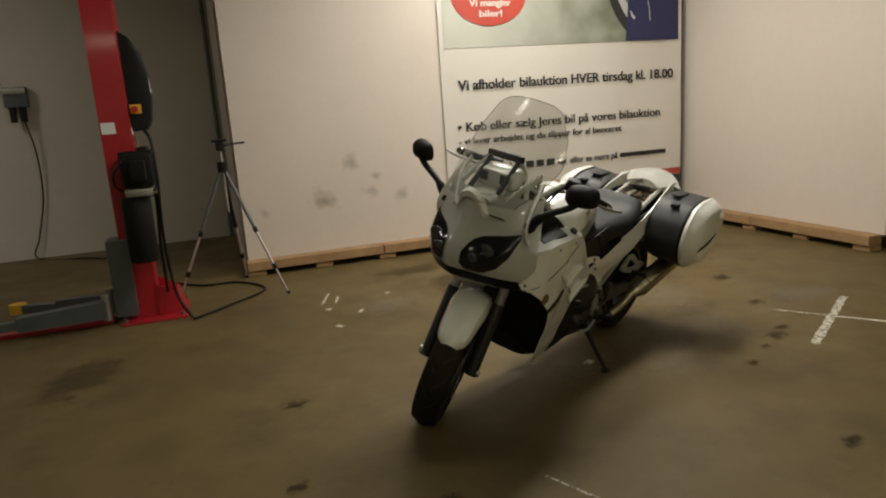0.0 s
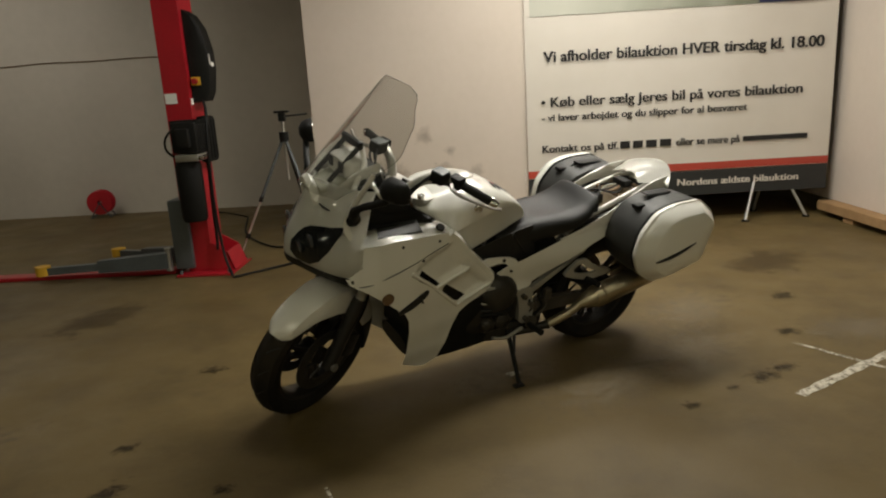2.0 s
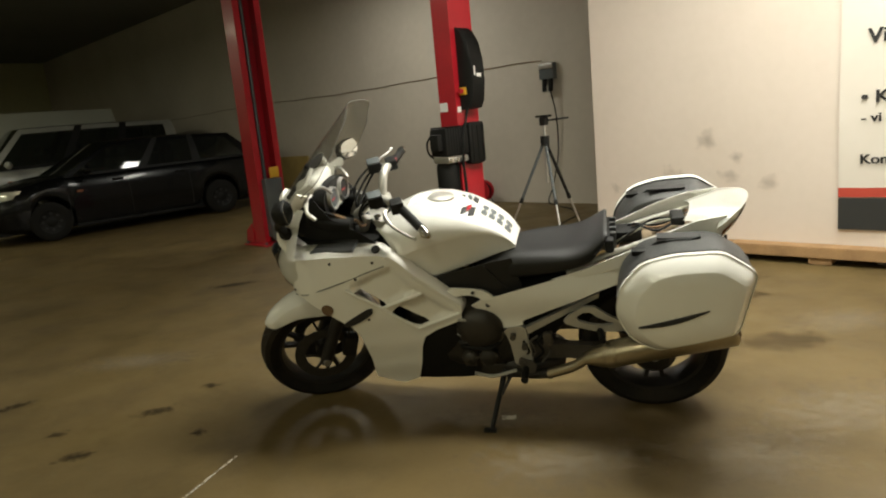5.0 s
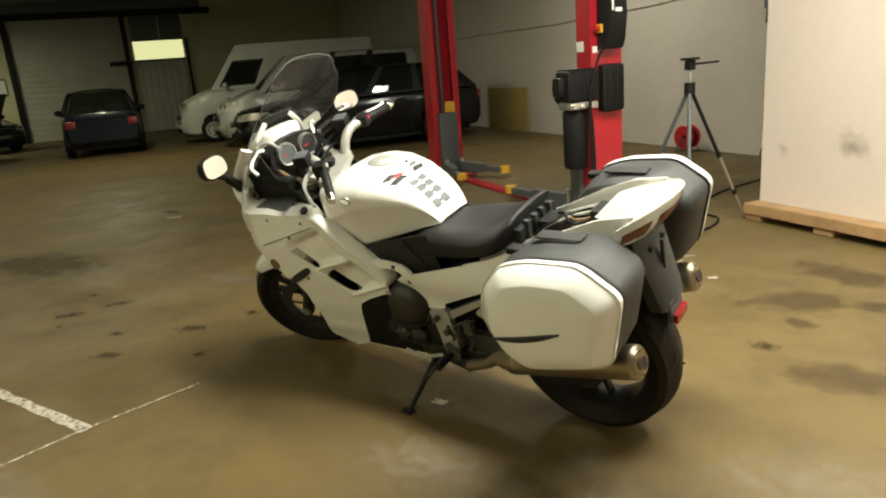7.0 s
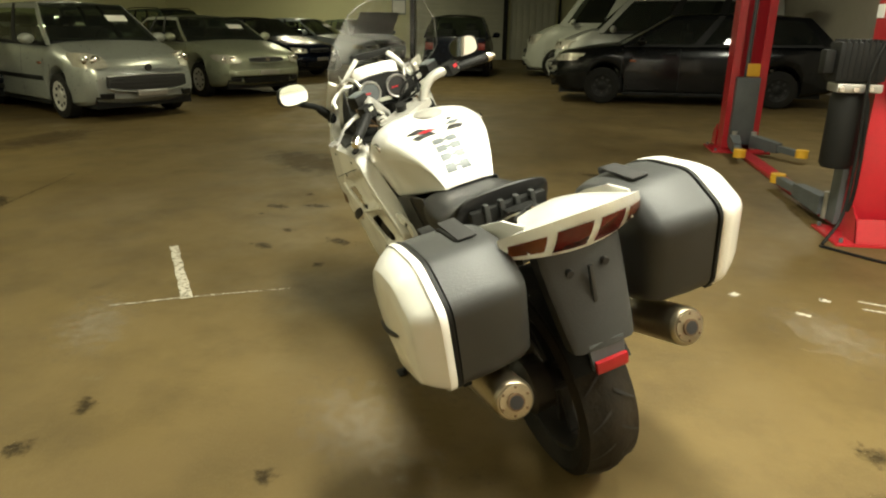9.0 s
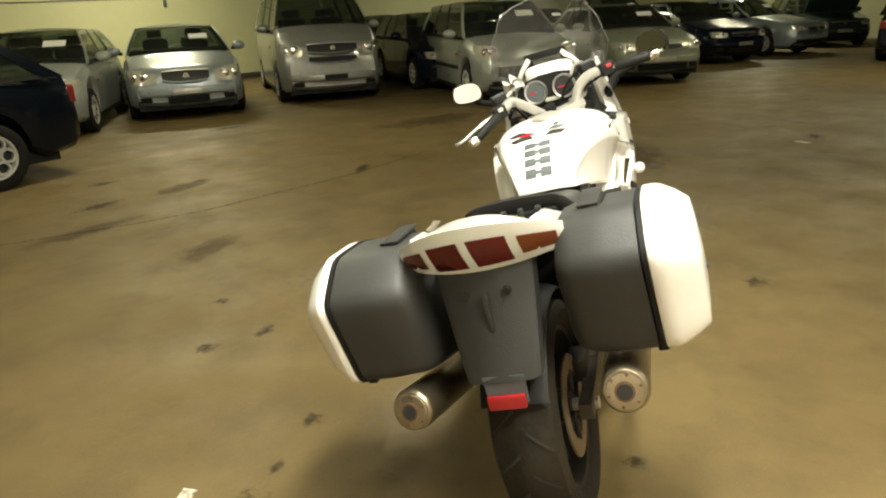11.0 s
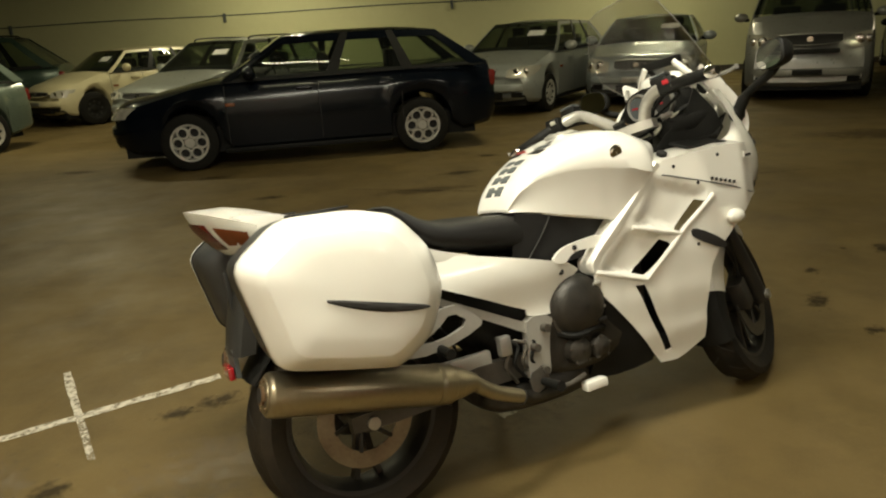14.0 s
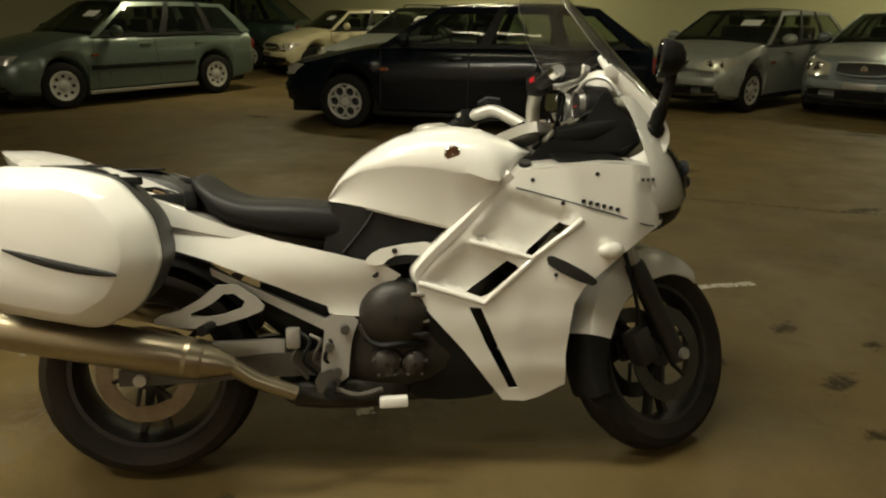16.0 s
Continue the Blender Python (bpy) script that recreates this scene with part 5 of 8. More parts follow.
SCREEN = glass("scratched clear windscreen", (0.82, 0.82, 0.79), 0.80, 0.09, (0.26, 0.255, 0.25))
SCREEN_EDGE = glass("polished screen edge", (0.75, 0.75, 0.70), 0.45, 0.1, (0.35, 0.35, 0.33))

BIKE = thing("motorcycle", "white touring motorcycle with panniers leaning on its side stand", "motorcycle", pose(0.0260, -0.0445, -0.0124, 0, 0, 210.25) @ pose(0, 0, 0, -13.5, 0, 0))


def bp(name, bm, material, parent=BIKE, label="", sharp=38):
    return part(name, bm, material, parent, label, sharp)


def tyre(bm, R, half, rim, c, grooves=0):
    prof = [(rim, -half * 0.72), (rim + 0.012, -half * 0.84), (rim + (R - rim) * 0.5, -half), (R - (R - rim) * 0.22, -half * 0.86), (R - 0.014, -half * 0.55), (R - 0.003, -half * 0.25), (R, 0)]
    prof = prof + [(r, -y) for r, y in reversed(prof[:-1])]
    return lathe(bm, prof, 56, Matrix.Translation(c))


def tread_grooves(parent, R, half, c, count, material):
    """Slanted grooves as dark slivers let into the tread."""
    bm = bmesh.new()
    for k in range(count):
        for s in SIDES:
            a0 = 2 * math.pi * (k + (0.5 if s > 0 else 0)) / count
            rows = []
            for i in range(5):
                f = i / 4
                y = s * half * (0.12 + 0.66 * f)
                r = R + 0.0012 - 0.024 * (abs(y) / half) ** 2.4
                a = a0 + 0.16 * f
                w = 0.020 * (1 - 0.6 * f)
                rows.append([(c[0] + r * math.cos(a + q), y, c[2] + r * math.sin(a + q)) for q in (-w, w)])
            loft(bm, rows, cap=False, closed=False)
    return tagged(part("tread", bm, material, parent), kind="stuff")


def brake_disc(bm, r, y, c, hole=0.55):
    return lathe(bm, [(r * hole, y - 0.0025), (r, y - 0.0025), (r, y + 0.0025), (r * hole, y + 0.0025), (r * hole, y - 0.0025)], 40, Matrix.Translation(c))


def wheel(name, c, R, half, rim_r, disc_r, disc_ys, spokes, label, disc_mat):
    w = bp(name, tyre(bmesh.new(), R, half, rim_r, c), DUSTYRUBBER, BIKE, label)
    tread_grooves(w, R, half, c, 18, INK)
    bm = lathe(bmesh.new(), [(rim_r + 0.006, -half * 0.74), (rim_r - 0.012, -half * 0.70), (rim_r - 0.022, -half * 0.4), (rim_r - 0.028, 0), (rim_r - 0.022, half * 0.4), (rim_r - 0.012, half * 0.70), (rim_r + 0.006, half * 0.74)], 48, Matrix.Translation(c))
    bp("rim", bm, BLACKALLOY, w)
    bp("hub", lathe(bmesh.new(), [(0.004, -half * 0.8), (0.045, -half * 0.8), (0.05, 0), (0.045, half * 0.8), (0.004, half * 0.8)], 24, Matrix.Translation(c)), BLACKALLOY, w)
    for k in range(spokes):
        a = 2 * math.pi * k / spokes + 0.5
        d, n = Vector((math.cos(a), 0, math.sin(a))), Vector((-math.sin(a), 0, math.cos(a)))
        bm = bmesh.new()
        for s in SIDES:
            rings = []
            for r, off, wd, dp in ((0.03, 0.006, 0.024, 0.035), (rim_r * 0.6, 0.022, 0.018, 0.026), (rim_r - 0.015, 0.040, 0.018, 0.03)):
                p = Vector(c) + d * r + n * off * s
                rings.append([p + n * wd / 2 * i + Vector((0, dp / 2 * j, 0)) for i, j in ((1, 1), (-1, 1), (-1, -1), (1, -1))])
            loft(bm, rings)
        bp("spoke", bm, BLACKALLOY, w)
    for y in disc_ys:
        d = bp("brake_disc", brake_disc(bmesh.new(), disc_r, y, c, 0.66), disc_mat, w)
        for k in range(6):
            a = k * math.pi / 3
            p, q = Vector(c) + Vector((0.04 * math.cos(a), y, 0.04 * math.sin(a))), Vector(c) + Vector((disc_r * 0.69 * math.cos(a + 0.2), y, disc_r * 0.69 * math.sin(a + 0.2)))
            bp("disc_carrier", rod(bmesh.new(), p, q, 0.007, 6), BLACKALLOY, w)
    return w


REAR, FRONT = (0.028, 0, 0.327), (1.600, 0, 0.312)
wheel("rear_wheel", REAR, 0.313, 0.090, 0.222, 0.141, (-0.075,), 3, "dusty rear wheel with dull brake disc", DULLDISC)

# everything that turns with the handlebar is turned to the left about the steering axis
HEAD = Vector((1.236, 0, 0.90))
AXIS = Vector((-math.sin(radians(26)), 0, math.cos(radians(26))))
STEER = Matrix.Translation(HEAD) @ Matrix.Rotation(radians(26), 4, AXIS) @ Matrix.Translation(-HEAD)
before = set(scene.objects)
wheel("front_wheel", FRONT, 0.306, 0.062, 0.222, 0.149, (-0.070, 0.070), 3, "front wheel turned to one side, twin discs", DISCSTEEL)
A = Vector(FRONT)
for s in SIDES:
    y = Vector((0, 0.108 * s, 0))
    f = bp("fork_leg", tube(bmesh.new(), [A + y + AXIS * k for k in (-0.02, 0.02, 0.30, 0.32)], [0.03, 0.03, 0.031, 0.028], 16), BLACKALLOY, BIKE)
    bp("fork_tube", rod(bmesh.new(), A + y + AXIS * 0.31, A + y + AXIS * 0.80, 0.022, 14), FRAMEALLOY, f)
    bp("axle_cap", rod(bmesh.new(), A + y * 0.95, A + y * 1.35, 0.018, 12), ALLOY, f)
    bm = bmesh.new()
    box(bm, (-0.055, -0.03, -0.035), (0.055, 0.03, 0.035), 0.012)
    bmesh.ops.transform(bm, matrix=Matrix.Translation(A + Vector((-0.125, 0.083 * s, 0.035))) @ Matrix.Rotation(radians(70), 4, "Y"), verts=bm.verts)
    cal = bp("brake_caliper", bm, BLACKALLOY, f)
    bp("brake_hose", tube(bmesh.new(), curve_pts([A + Vector((-0.13, 0.10 * s, 0.10)), A + Vector((-0.17, 0.12 * s, 0.25)), A + Vector((-0.20, 0.10 * s, 0.42)), A + Vector((-0.28, 0.05 * s, 0.55))]), 0.006, 8), BLACKPLASTIC, f)

# front mudguard
bm = bmesh.new()
rings = []
table_r = [(40, 0.322), (52, 0.330), (75, 0.338), (95, 0.356), (130, 0.352), (165, 0.330), (190, 0.320)]
table_skirt = [(40, 0.300), (52, 0.278), (70, 0.262), (95, 0.240), (120, 0.235), (150, 0.235), (206, 0.27)]
table_w = [(44, 0.036), (48, 0.058), (56, 0.072), (90, 0.082), (190, 0.072)]
MUD = {True: [], False: []}
for a in [44, 46, 49, 53, *range(59, 206, 7)]:
    R, low, w = (lerp_table(a, q) for q in (table_r, table_skirt, table_w))
    ca, sa = math.cos(radians(a)), math.sin(radians(a))
    sec = [(low, -w), (R - 0.045, -w * 1.02), (R - 0.018, -w * 0.86), (R - 0.003, -w * 0.45), (R, 0), (R - 0.003, w * 0.45), (R - 0.018, w * 0.86), (R - 0.045, w * 1.02), (low, w)]
    sec += [(r - 0.004, y * 0.94) for r, y in reversed(sec)]
    ring_here = [(FRONT[0] + r * ca, y, FRONT[2] + r * sa) for r, y in sec]
    for white in (True, False):
        if (a <= 164) if white else (a >= 155):
            k = 1.0 if white else 0.985
            MUD[white].append([(x, y * k, z) for x, y, z in ring_here])
guard = bp("front_mudguard", loft(bm, MUD[True]), BIKEWHITE, BIKE, "white front mudguard")
bp("mudguard_extension", loft(bmesh.new(), MUD[False]), BLACKPLASTIC, guard, "black mudguard extension")

SHIFT = Matrix.Translation((-0.022, -0.055, -0.010))
for o in scene.objects:
    if o not in before and o.parent == BIKE:
        o.matrix_basis = SHIFT @ o.matrix_basis

# handlebar with its fittings
top = HEAD + AXIS * 0.10 + Vector((-0.056, 0, 0))
bm = bmesh.new()
loft(bm, [[top + Vector((dx, dy, dz)) for dx, dy in rounded([(-0.05, -0.13), (0.04, -0.13), (0.06, -0.05), (0.06, 0.05), (0.04, 0.13), (-0.05, 0.13), (-0.06, 0.0)], 1)] for dz in (-0.015, 0.015)])
yoke = bp("top_yoke", bm, FRAMEALLOY, BIKE, "silver top yoke")
for y in (-0.1, 0.1):
    bp("yoke_bolt", rod(bmesh.new(), top + Vector((0.03, y, 0.01)), top + Vector((0.03, y, 0.03)), 0.016, 6), CHROME, yoke)
bp("ignition_lock", rod(bmesh.new(), top + Vector((0.02, 0, 0.01)), top + Vector((0.005, 0, 0.045)), 0.022, 14), BLACKPLASTIC, yoke)
for s in SIDES:
    pts = [top + Vector((-0.02, 0.10 * s, 0.01)), top + Vector((-0.035, 0.13 * s, 0.06)), top + Vector((-0.06, 0.185 * s, 0.085)), top + Vector((-0.115, 0.27 * s, 0.072)), top + Vector((-0.165, 0.385 * s, 0.055))]
    if s > 0:
        pts = [STEER.inverted() @ Vector(q) for q in ((1.235, 0.035, 0.995), (1.115, 0.118, 1.083), (1.055, 0.138, 1.083), (0.985, 0.172, 1.055), (0.895, 0.250, 1.0))]
    bar = bp("handlebar", tube(bmesh.new(), curve_pts(pts, 4), [0.020] * 10 + [0.0135] * 7, 14), FRAMEALLOY, BIKE, "silver handlebar")
    g0, g1 = pts[3] + (pts[4] - pts[3]) * -0.05, pts[4]
    bp("grip", tube(bmesh.new(), [g0, g0 + (g1 - g0) * 0.04, g0 + (g1 - g0) * 0.96, g1], [0.016, 0.0185, 0.0185, 0.016], 16), BLACKPLASTIC, bar, "black rubber grip")
    d = (g1 - g0).normalized()
    bp("bar_end", tube(bmesh.new(), [g1, g1 + d * 0.01, g1 + d * 0.035], [0.019, 0.021, 0.014], 16), CHROME, bar, "bright bar end weight")
    q = pts[3] + (pts[2] - pts[3]) * 0.35
    bp("switch_box", boxed(q - Vector((0.026, 0.026, 0.022)), q + Vector((0.026, 0.03, 0.03)), 0.009), BLACKPLASTIC, bar)
    bp("switch_button", boxed(q + Vector((-0.029, -0.012, 0.006)), q + Vector((-0.022, 0.008, 0.02)), 0.002), REDPAINT if s < 0 else DOORWHITE, bar)
    lever = curve_pts([q + Vector((0.03, 0.0, 0)), q + Vector((0.055, 0.03 * s, -0.005)), q + Vector((0.045, 0.10 * s, -0.015)), q + Vector((-0.005, 0.18 * s, -0.03)), q + Vector((-0.03, 0.215 * s, -0.03))], 4)
    bp("lever", tube(bmesh.new(), lever, [0.009] * 8 + [0.006] * 8 + [0.008], 8), ALLOY, bar)
    res = pts[2] + Vector((0.045, 0.01 * s, 0.02))
    bp("fluid_reservoir", boxed(res - Vector((0.03, 0.03, 0.02)), res + Vector((0.03, 0.03, 0.026)), 0.008), BLACKPLASTIC, bar)
    bp("reservoir_cap", boxed(res + Vector((-0.028, -0.028, 0.027)), res + Vector((0.028, 0.028, 0.033)), 0.003), DARKSTEEL, bar)
    for k in range(3):
        bp("control_cable", tube(bmesh.new(), curve_pts([q + Vector((0.02, -0.01 * s, -0.01)), q + Vector((0.09, -0.05 * s - 0.02 * k, 0.04 - 0.03 * k)), top + Vector((0.10, 0.10 * s - 0.03 * k * s, 0.06 - 0.03 * k)), top + Vector((0.08, 0.05 * s, -0.08))]), 0.0055, 6), BLACKPLASTIC, bar)
turned = [o for o in scene.objects if o not in before and o.parent == BIKE]
for o in turned:
    o.matrix_basis = o.matrix_basis @ STEER

# fuel tank: a dome over a hard crease, and a flat facet tucked in below it
TANK_TOP = [(0.565, 0.826), (0.578, 0.850), (0.593, 0.874), (0.625, 0.910), (0.663, 0.942), (0.715, 0.974), (0.767, 0.999), (0.85, 1.023), (0.923, 1.028), (1.00, 1.018), (1.08, 0.988), (1.145, 0.948)]
TANK_CREASE = [(0.565, 0.822), (0.60, 0.868), (0.66, 0.900), (0.75, 0.914), (0.85, 0.908), (0.95, 0.886), (1.00, 0.868), (1.03, 0.862), (1.07, 0.890), (1.10, 0.927), (1.145, 0.944)]
TANK_FOOT = [(0.565, 0.815), (0.62, 0.804), (0.75, 0.769), (0.905, 0.731), (0.925, 0.740), (0.95, 0.765), (1.00, 0.815), (1.04, 0.858), (1.10, 0.920), (1.145, 0.940)]
TANK_HALF = [(0.565, 0.092), (0.60, 0.112), (0.66, 0.138), (0.75, 0.175), (0.85, 0.207), (0.95, 0.227), (1.00, 0.232), (1.03, 0.228), (1.10, 0.172), (1.145, 0.118)]
TANK_TUCK = [(0.565, 0.0), (0.62, 0.008), (0.75, 0.030), (0.88, 0.042), (0.96, 0.036), (1.04, 0.008), (1.145, 0.002)]


def tank_at(x):
    """Height of the top, the crease and the lower edge, half width at the crease and at the lower edge."""
    at = lambda rows: float(np.interp(x, [q[0] for q in rows], [q[1] for q in rows]))
    half = at(TANK_HALF)
    return at(TANK_TOP), at(TANK_CREASE), at(TANK_FOOT), half, half - at(TANK_TUCK)


def finer(stations, n=4):
    out = []
    P = [np.array(s) for s in stations]
    P = [2 * P[0] - P[1], *P, 2 * P[-1] - P[-2]]
    for a, b, c, d in zip(P, P[1:], P[2:], P[3:]):
        for k in range(n):
            t = k / n
            out.append(tuple(0.5 * ((2 * b) + (c - a) * t + (2 * a - 5 * b + 4 * c - d) * t * t + (3 * b - a - 3 * c + d) * t ** 3)))
    return out + [tuple(P[-2])]


def tank_top(x, y):
    zt, zc, _, w, _ = tank_at(x)
    return zc + (zt - zc) * max(0.0, 1 - (abs(y) / w) ** 2.7) ** (1 / 2.7)


def tank_side(x, z):
    zt, zc, zf, w, wf = tank_at(x)
    if z < zc:
        return wf + (w - wf) * max(0.0, (z - zf) / (zc - zf))
    return w * max(0.0, 1 - ((z - zc) / (zt - zc)) ** 2.7) ** (1 / 2.7)


rings = []
for x in [0.565, 0.571, 0.580, *np.linspace(0.592, 1.13, 34), 1.139, 1.145]:
    zt, zc, zf, w, wf = tank_at(x)
    half = [(wf * 0.55, zf + 0.004), (wf - 0.006, zf), (wf, zf + (zc - zf) * 0.05)]
    half += [(wf + (w - wf) * k - 0.006 * math.sin(math.pi * k), zf + (zc - zf) * k) for k in (0.35, 0.7, 0.95)]
    half += [(w * math.cos(a) ** (2 / 2.7), zc + (zt - zc) * math.sin(a) ** (2 / 2.7)) for a in np.linspace(0.0, math.pi / 2, 14)[:-1]]
    rings.append([(x, y, z) for y, z in half] + [(x, 0.0, zt)] + [(x, -y, z) for y, z in reversed(half)])
bm = loft(bmesh.new(), rings)
tank = bp("fuel_tank", bm, BIKEWHITE, BIKE, "white fuel tank with worn dark stickers", 24)
tank.location.y = -0.033
for s in SIDES:
    y = tank_side(0.905, 0.940)
    bp("tank_emblem", lathe(bmesh.new(), [(0.002, 0.004), (0.019, 0.004), (0.023, 0.0), (0.023, -0.006)], 20, Matrix.Translation((0.905, s * (y + 0.001), 0.940)) @ Matrix.Rotation(radians(-18 * s if s > 0 else 18), 4, "X") @ Matrix.Diagonal((1, s, 1, 1))), CHROME, tank)
bp("filler_cap", lathe(bmesh.new(), [(0.002, 0.010), (0.036, 0.010), (0.046, 0.005), (0.055, 0.002), (0.058, -0.006)], 28, Matrix.Translation((0.873, 0, 1.026)) @ Matrix.Rotation(radians(90), 4, "X") @ Matrix.Rotation(radians(4), 4, "Z")), FRAMEALLOY, tank)


def sticker(x0, x1, y0, y1, skew, material, lift=0.0025):
    bm = bmesh.new()
    rows = []
    x0, x1, y0, y1 = x0 - 0.014, x1 - 0.014, y0 + 0.018, y1 + 0.018
    for i in range(5):
        x = x0 + (x1 - x0) * i / 4
        rows.append([(x, y + skew * i / 4, tank_top(x, y + skew * i / 4) + lift) for y in np.linspace(y0, y1, 5)])
    loft(bm, rows, cap=False, closed=False)
    bp("sticker", bm, material, tank)


for k in range(4):
    x = 0.600 + 0.030 * k
    for y0, y1 in ((-0.046, -0.008), (0.008, 0.046)):
        sticker(x, x + 0.022, y0, y1, 0, DARKSTEEL)
    sticker(x + 0.006, x + 0.015, -0.012, 0.012, 0, DARKSTEEL, 0.0035)
sticker(0.735, 0.757, 0.012, 0.085, 0.02, INK)
sticker(0.752, 0.768, 0.000, 0.050, 0.03, REDPAINT, 0.004)
sticker(0.765, 0.785, 0.035, 0.085, 0.03, INK, 0.0045)
sticker(0.735, 0.757, -0.085, -0.025, -0.02, INK)
sticker(0.762, 0.780, -0.075, -0.030, -0.03, DARKSTEEL, 0.0035)
sticker(0.790, 0.806, -0.070, -0.050, -0.01, INK)

# seat and the open frame behind it
SEAT = [(0.735, 0.745, 0.085, 0.035, 0.012, 2.6), (0.69, 0.745, 0.115, 0.05, 0.030, 2.8), (0.62, 0.750, 0.140, 0.06, 0.055, 3.0), (0.54, 0.758, 0.158, 0.06, 0.062, 3.2), (0.44, 0.770, 0.172, 0.055, 0.056, 3.2),
        (0.34, 0.785, 0.178, 0.05, 0.047, 3.0), (0.275, 0.805, 0.174, 0.05, 0.050, 2.8), (0.235, 0.835, 0.163, 0.05, 0.048, 2.5), (0.208, 0.865, 0.150, 0.04, 0.034, 2.3), (0.195, 0.880, 0.135, 0.025, 0.015, 2.2)]
bm = blob(bmesh.new(), finer(SEAT), 36)
for v in bm.verts:  # dished middle
    if v.co.z > 0.80:
        v.co.z -= 0.012 * max(0, 1 - (v.co.y / 0.11) ** 2) * max(0, 1 - ((v.co.x - 0.42) / 0.2) ** 2)
bp("seat", bm, SEATVINYL, BIKE, "black vinyl rider seat")
bp("seat_pan", boxed((0.17, -0.125, 0.80), (0.205, 0.125, 0.855), 0.01), BLACKPLASTIC, BIKE)
for y in (-0.075, -0.025, 0.025, 0.075):
    bp("seat_rib", boxed((0.160, y - 0.008, 0.79), (0.185, y + 0.008, 0.87), 0.004), GREYPLASTIC, BIKE)
for s in SIDES:
    rail = [(0.36, 0.115 * s, 0.715), (0.22, 0.105 * s, 0.775), (0.05, 0.10 * s, 0.83), (-0.14, 0.09 * s, 0.885), (-0.22, 0.06 * s, 0.90)]
    bp("subframe_rail", tube(bmesh.new(), curve_pts(rail, 4), 0.014, 10), FRAMEALLOY, BIKE)
    grab = [(0.20, 0.13 * s, 0.77), (0.10, 0.150 * s, 0.80), (-0.03, 0.155 * s, 0.835), (-0.12, 0.13 * s, 0.855)]
    bp("grab_rail", tube(bmesh.new(), curve_pts(grab, 4), 0.011, 10), BLACKPLASTIC, BIKE)
for x, z in ((0.16, 0.795), (0.0, 0.845), (-0.12, 0.878)):
    bp("cross_tube", rod(bmesh.new(), (x, -0.10, z), (x, 0.10, z), 0.010, 10), RUST, BIKE)
bm = bmesh.new()
loft(bm, [[(x, y, z) for y, z in ((-0.09, zz + 0.02), (-0.07, zz), (0.07, zz), (0.09, zz + 0.02), (0.085, zz + 0.026), (0.068, zz + 0.006), (-0.068, zz + 0.006), (-0.085, zz + 0.026))] for x, zz in ((0.19, 0.755), (0.05, 0.80), (-0.14, 0.85))])
bp("under_seat_tray", bm, TANBOARD, BIKE, "dusty tan tray under the missing seat")
bp("battery_box", boxed((0.06, -0.065, 0.80), (0.16, 0.03, 0.845), 0.008), BLACKPLASTIC, BIKE)
bp("lock_block", boxed((-0.10, -0.04, 0.872), (-0.05, 0.05, 0.905), 0.006), BLACKPLASTIC, BIKE)
for k in range(5):
    p = [(0.17, -0.06 + 0.03 * k, 0.80), (0.09, -0.05 + 0.02 * k + random.uniform(-0.03, 0.03), 0.85 + random.uniform(-0.01, 0.01)), (-0.0, 0.06 - 0.03 * k, 0.86), (-0.12, 0.02 * k - 0.04, 0.89)]
    bp("wiring", tube(bmesh.new(), curve_pts(p, 5), 0.005, 6), (BLACKPLASTIC, RUST, BLACKPLASTIC, DOORWHITE, BLACKPLASTIC)[k], BIKE)

# side panels under the seat
COVER = [(-0.02, 0.805), (0.14, 0.785), (0.296, 0.741), (0.45, 0.705), (0.591, 0.669), (0.72, 0.632), (0.763, 0.602), (0.715, 0.565), (0.68, 0.525), (0.650, 0.486), (0.60, 0.492), (0.556, 0.500), (0.553, 0.520), (0.49, 0.548), (0.42, 0.582), (0.33, 0.622), (0.24, 0.663), (0.14, 0.697), (-0.02, 0.735)]
TAILFLANK = [(-0.235, 0.945), (-0.13, 0.932), (0.0, 0.885), (0.13, 0.822), (0.296, 0.752), (0.42, 0.712), (0.30, 0.722), (0.12, 0.765), (-0.04, 0.825), (-0.16, 0.868), (-0.235, 0.872)]
GAP = [(0.54, 0.655), (0.575, 0.808), (0.66, 0.797), (0.75, 0.774), (0.908, 0.737), (1.00, 0.826), (1.06, 0.888), (1.085, 0.885), (0.97, 0.745), (0.86, 0.66), (0.82, 0.635), (0.74, 0.63)]
HOOK = [(0.655, 0.642), (0.690, 0.677), (0.750, 0.690), (0.860, 0.700), (0.845, 0.655), (0.780, 0.664), (0.735, 0.658), (0.705, 0.630)]
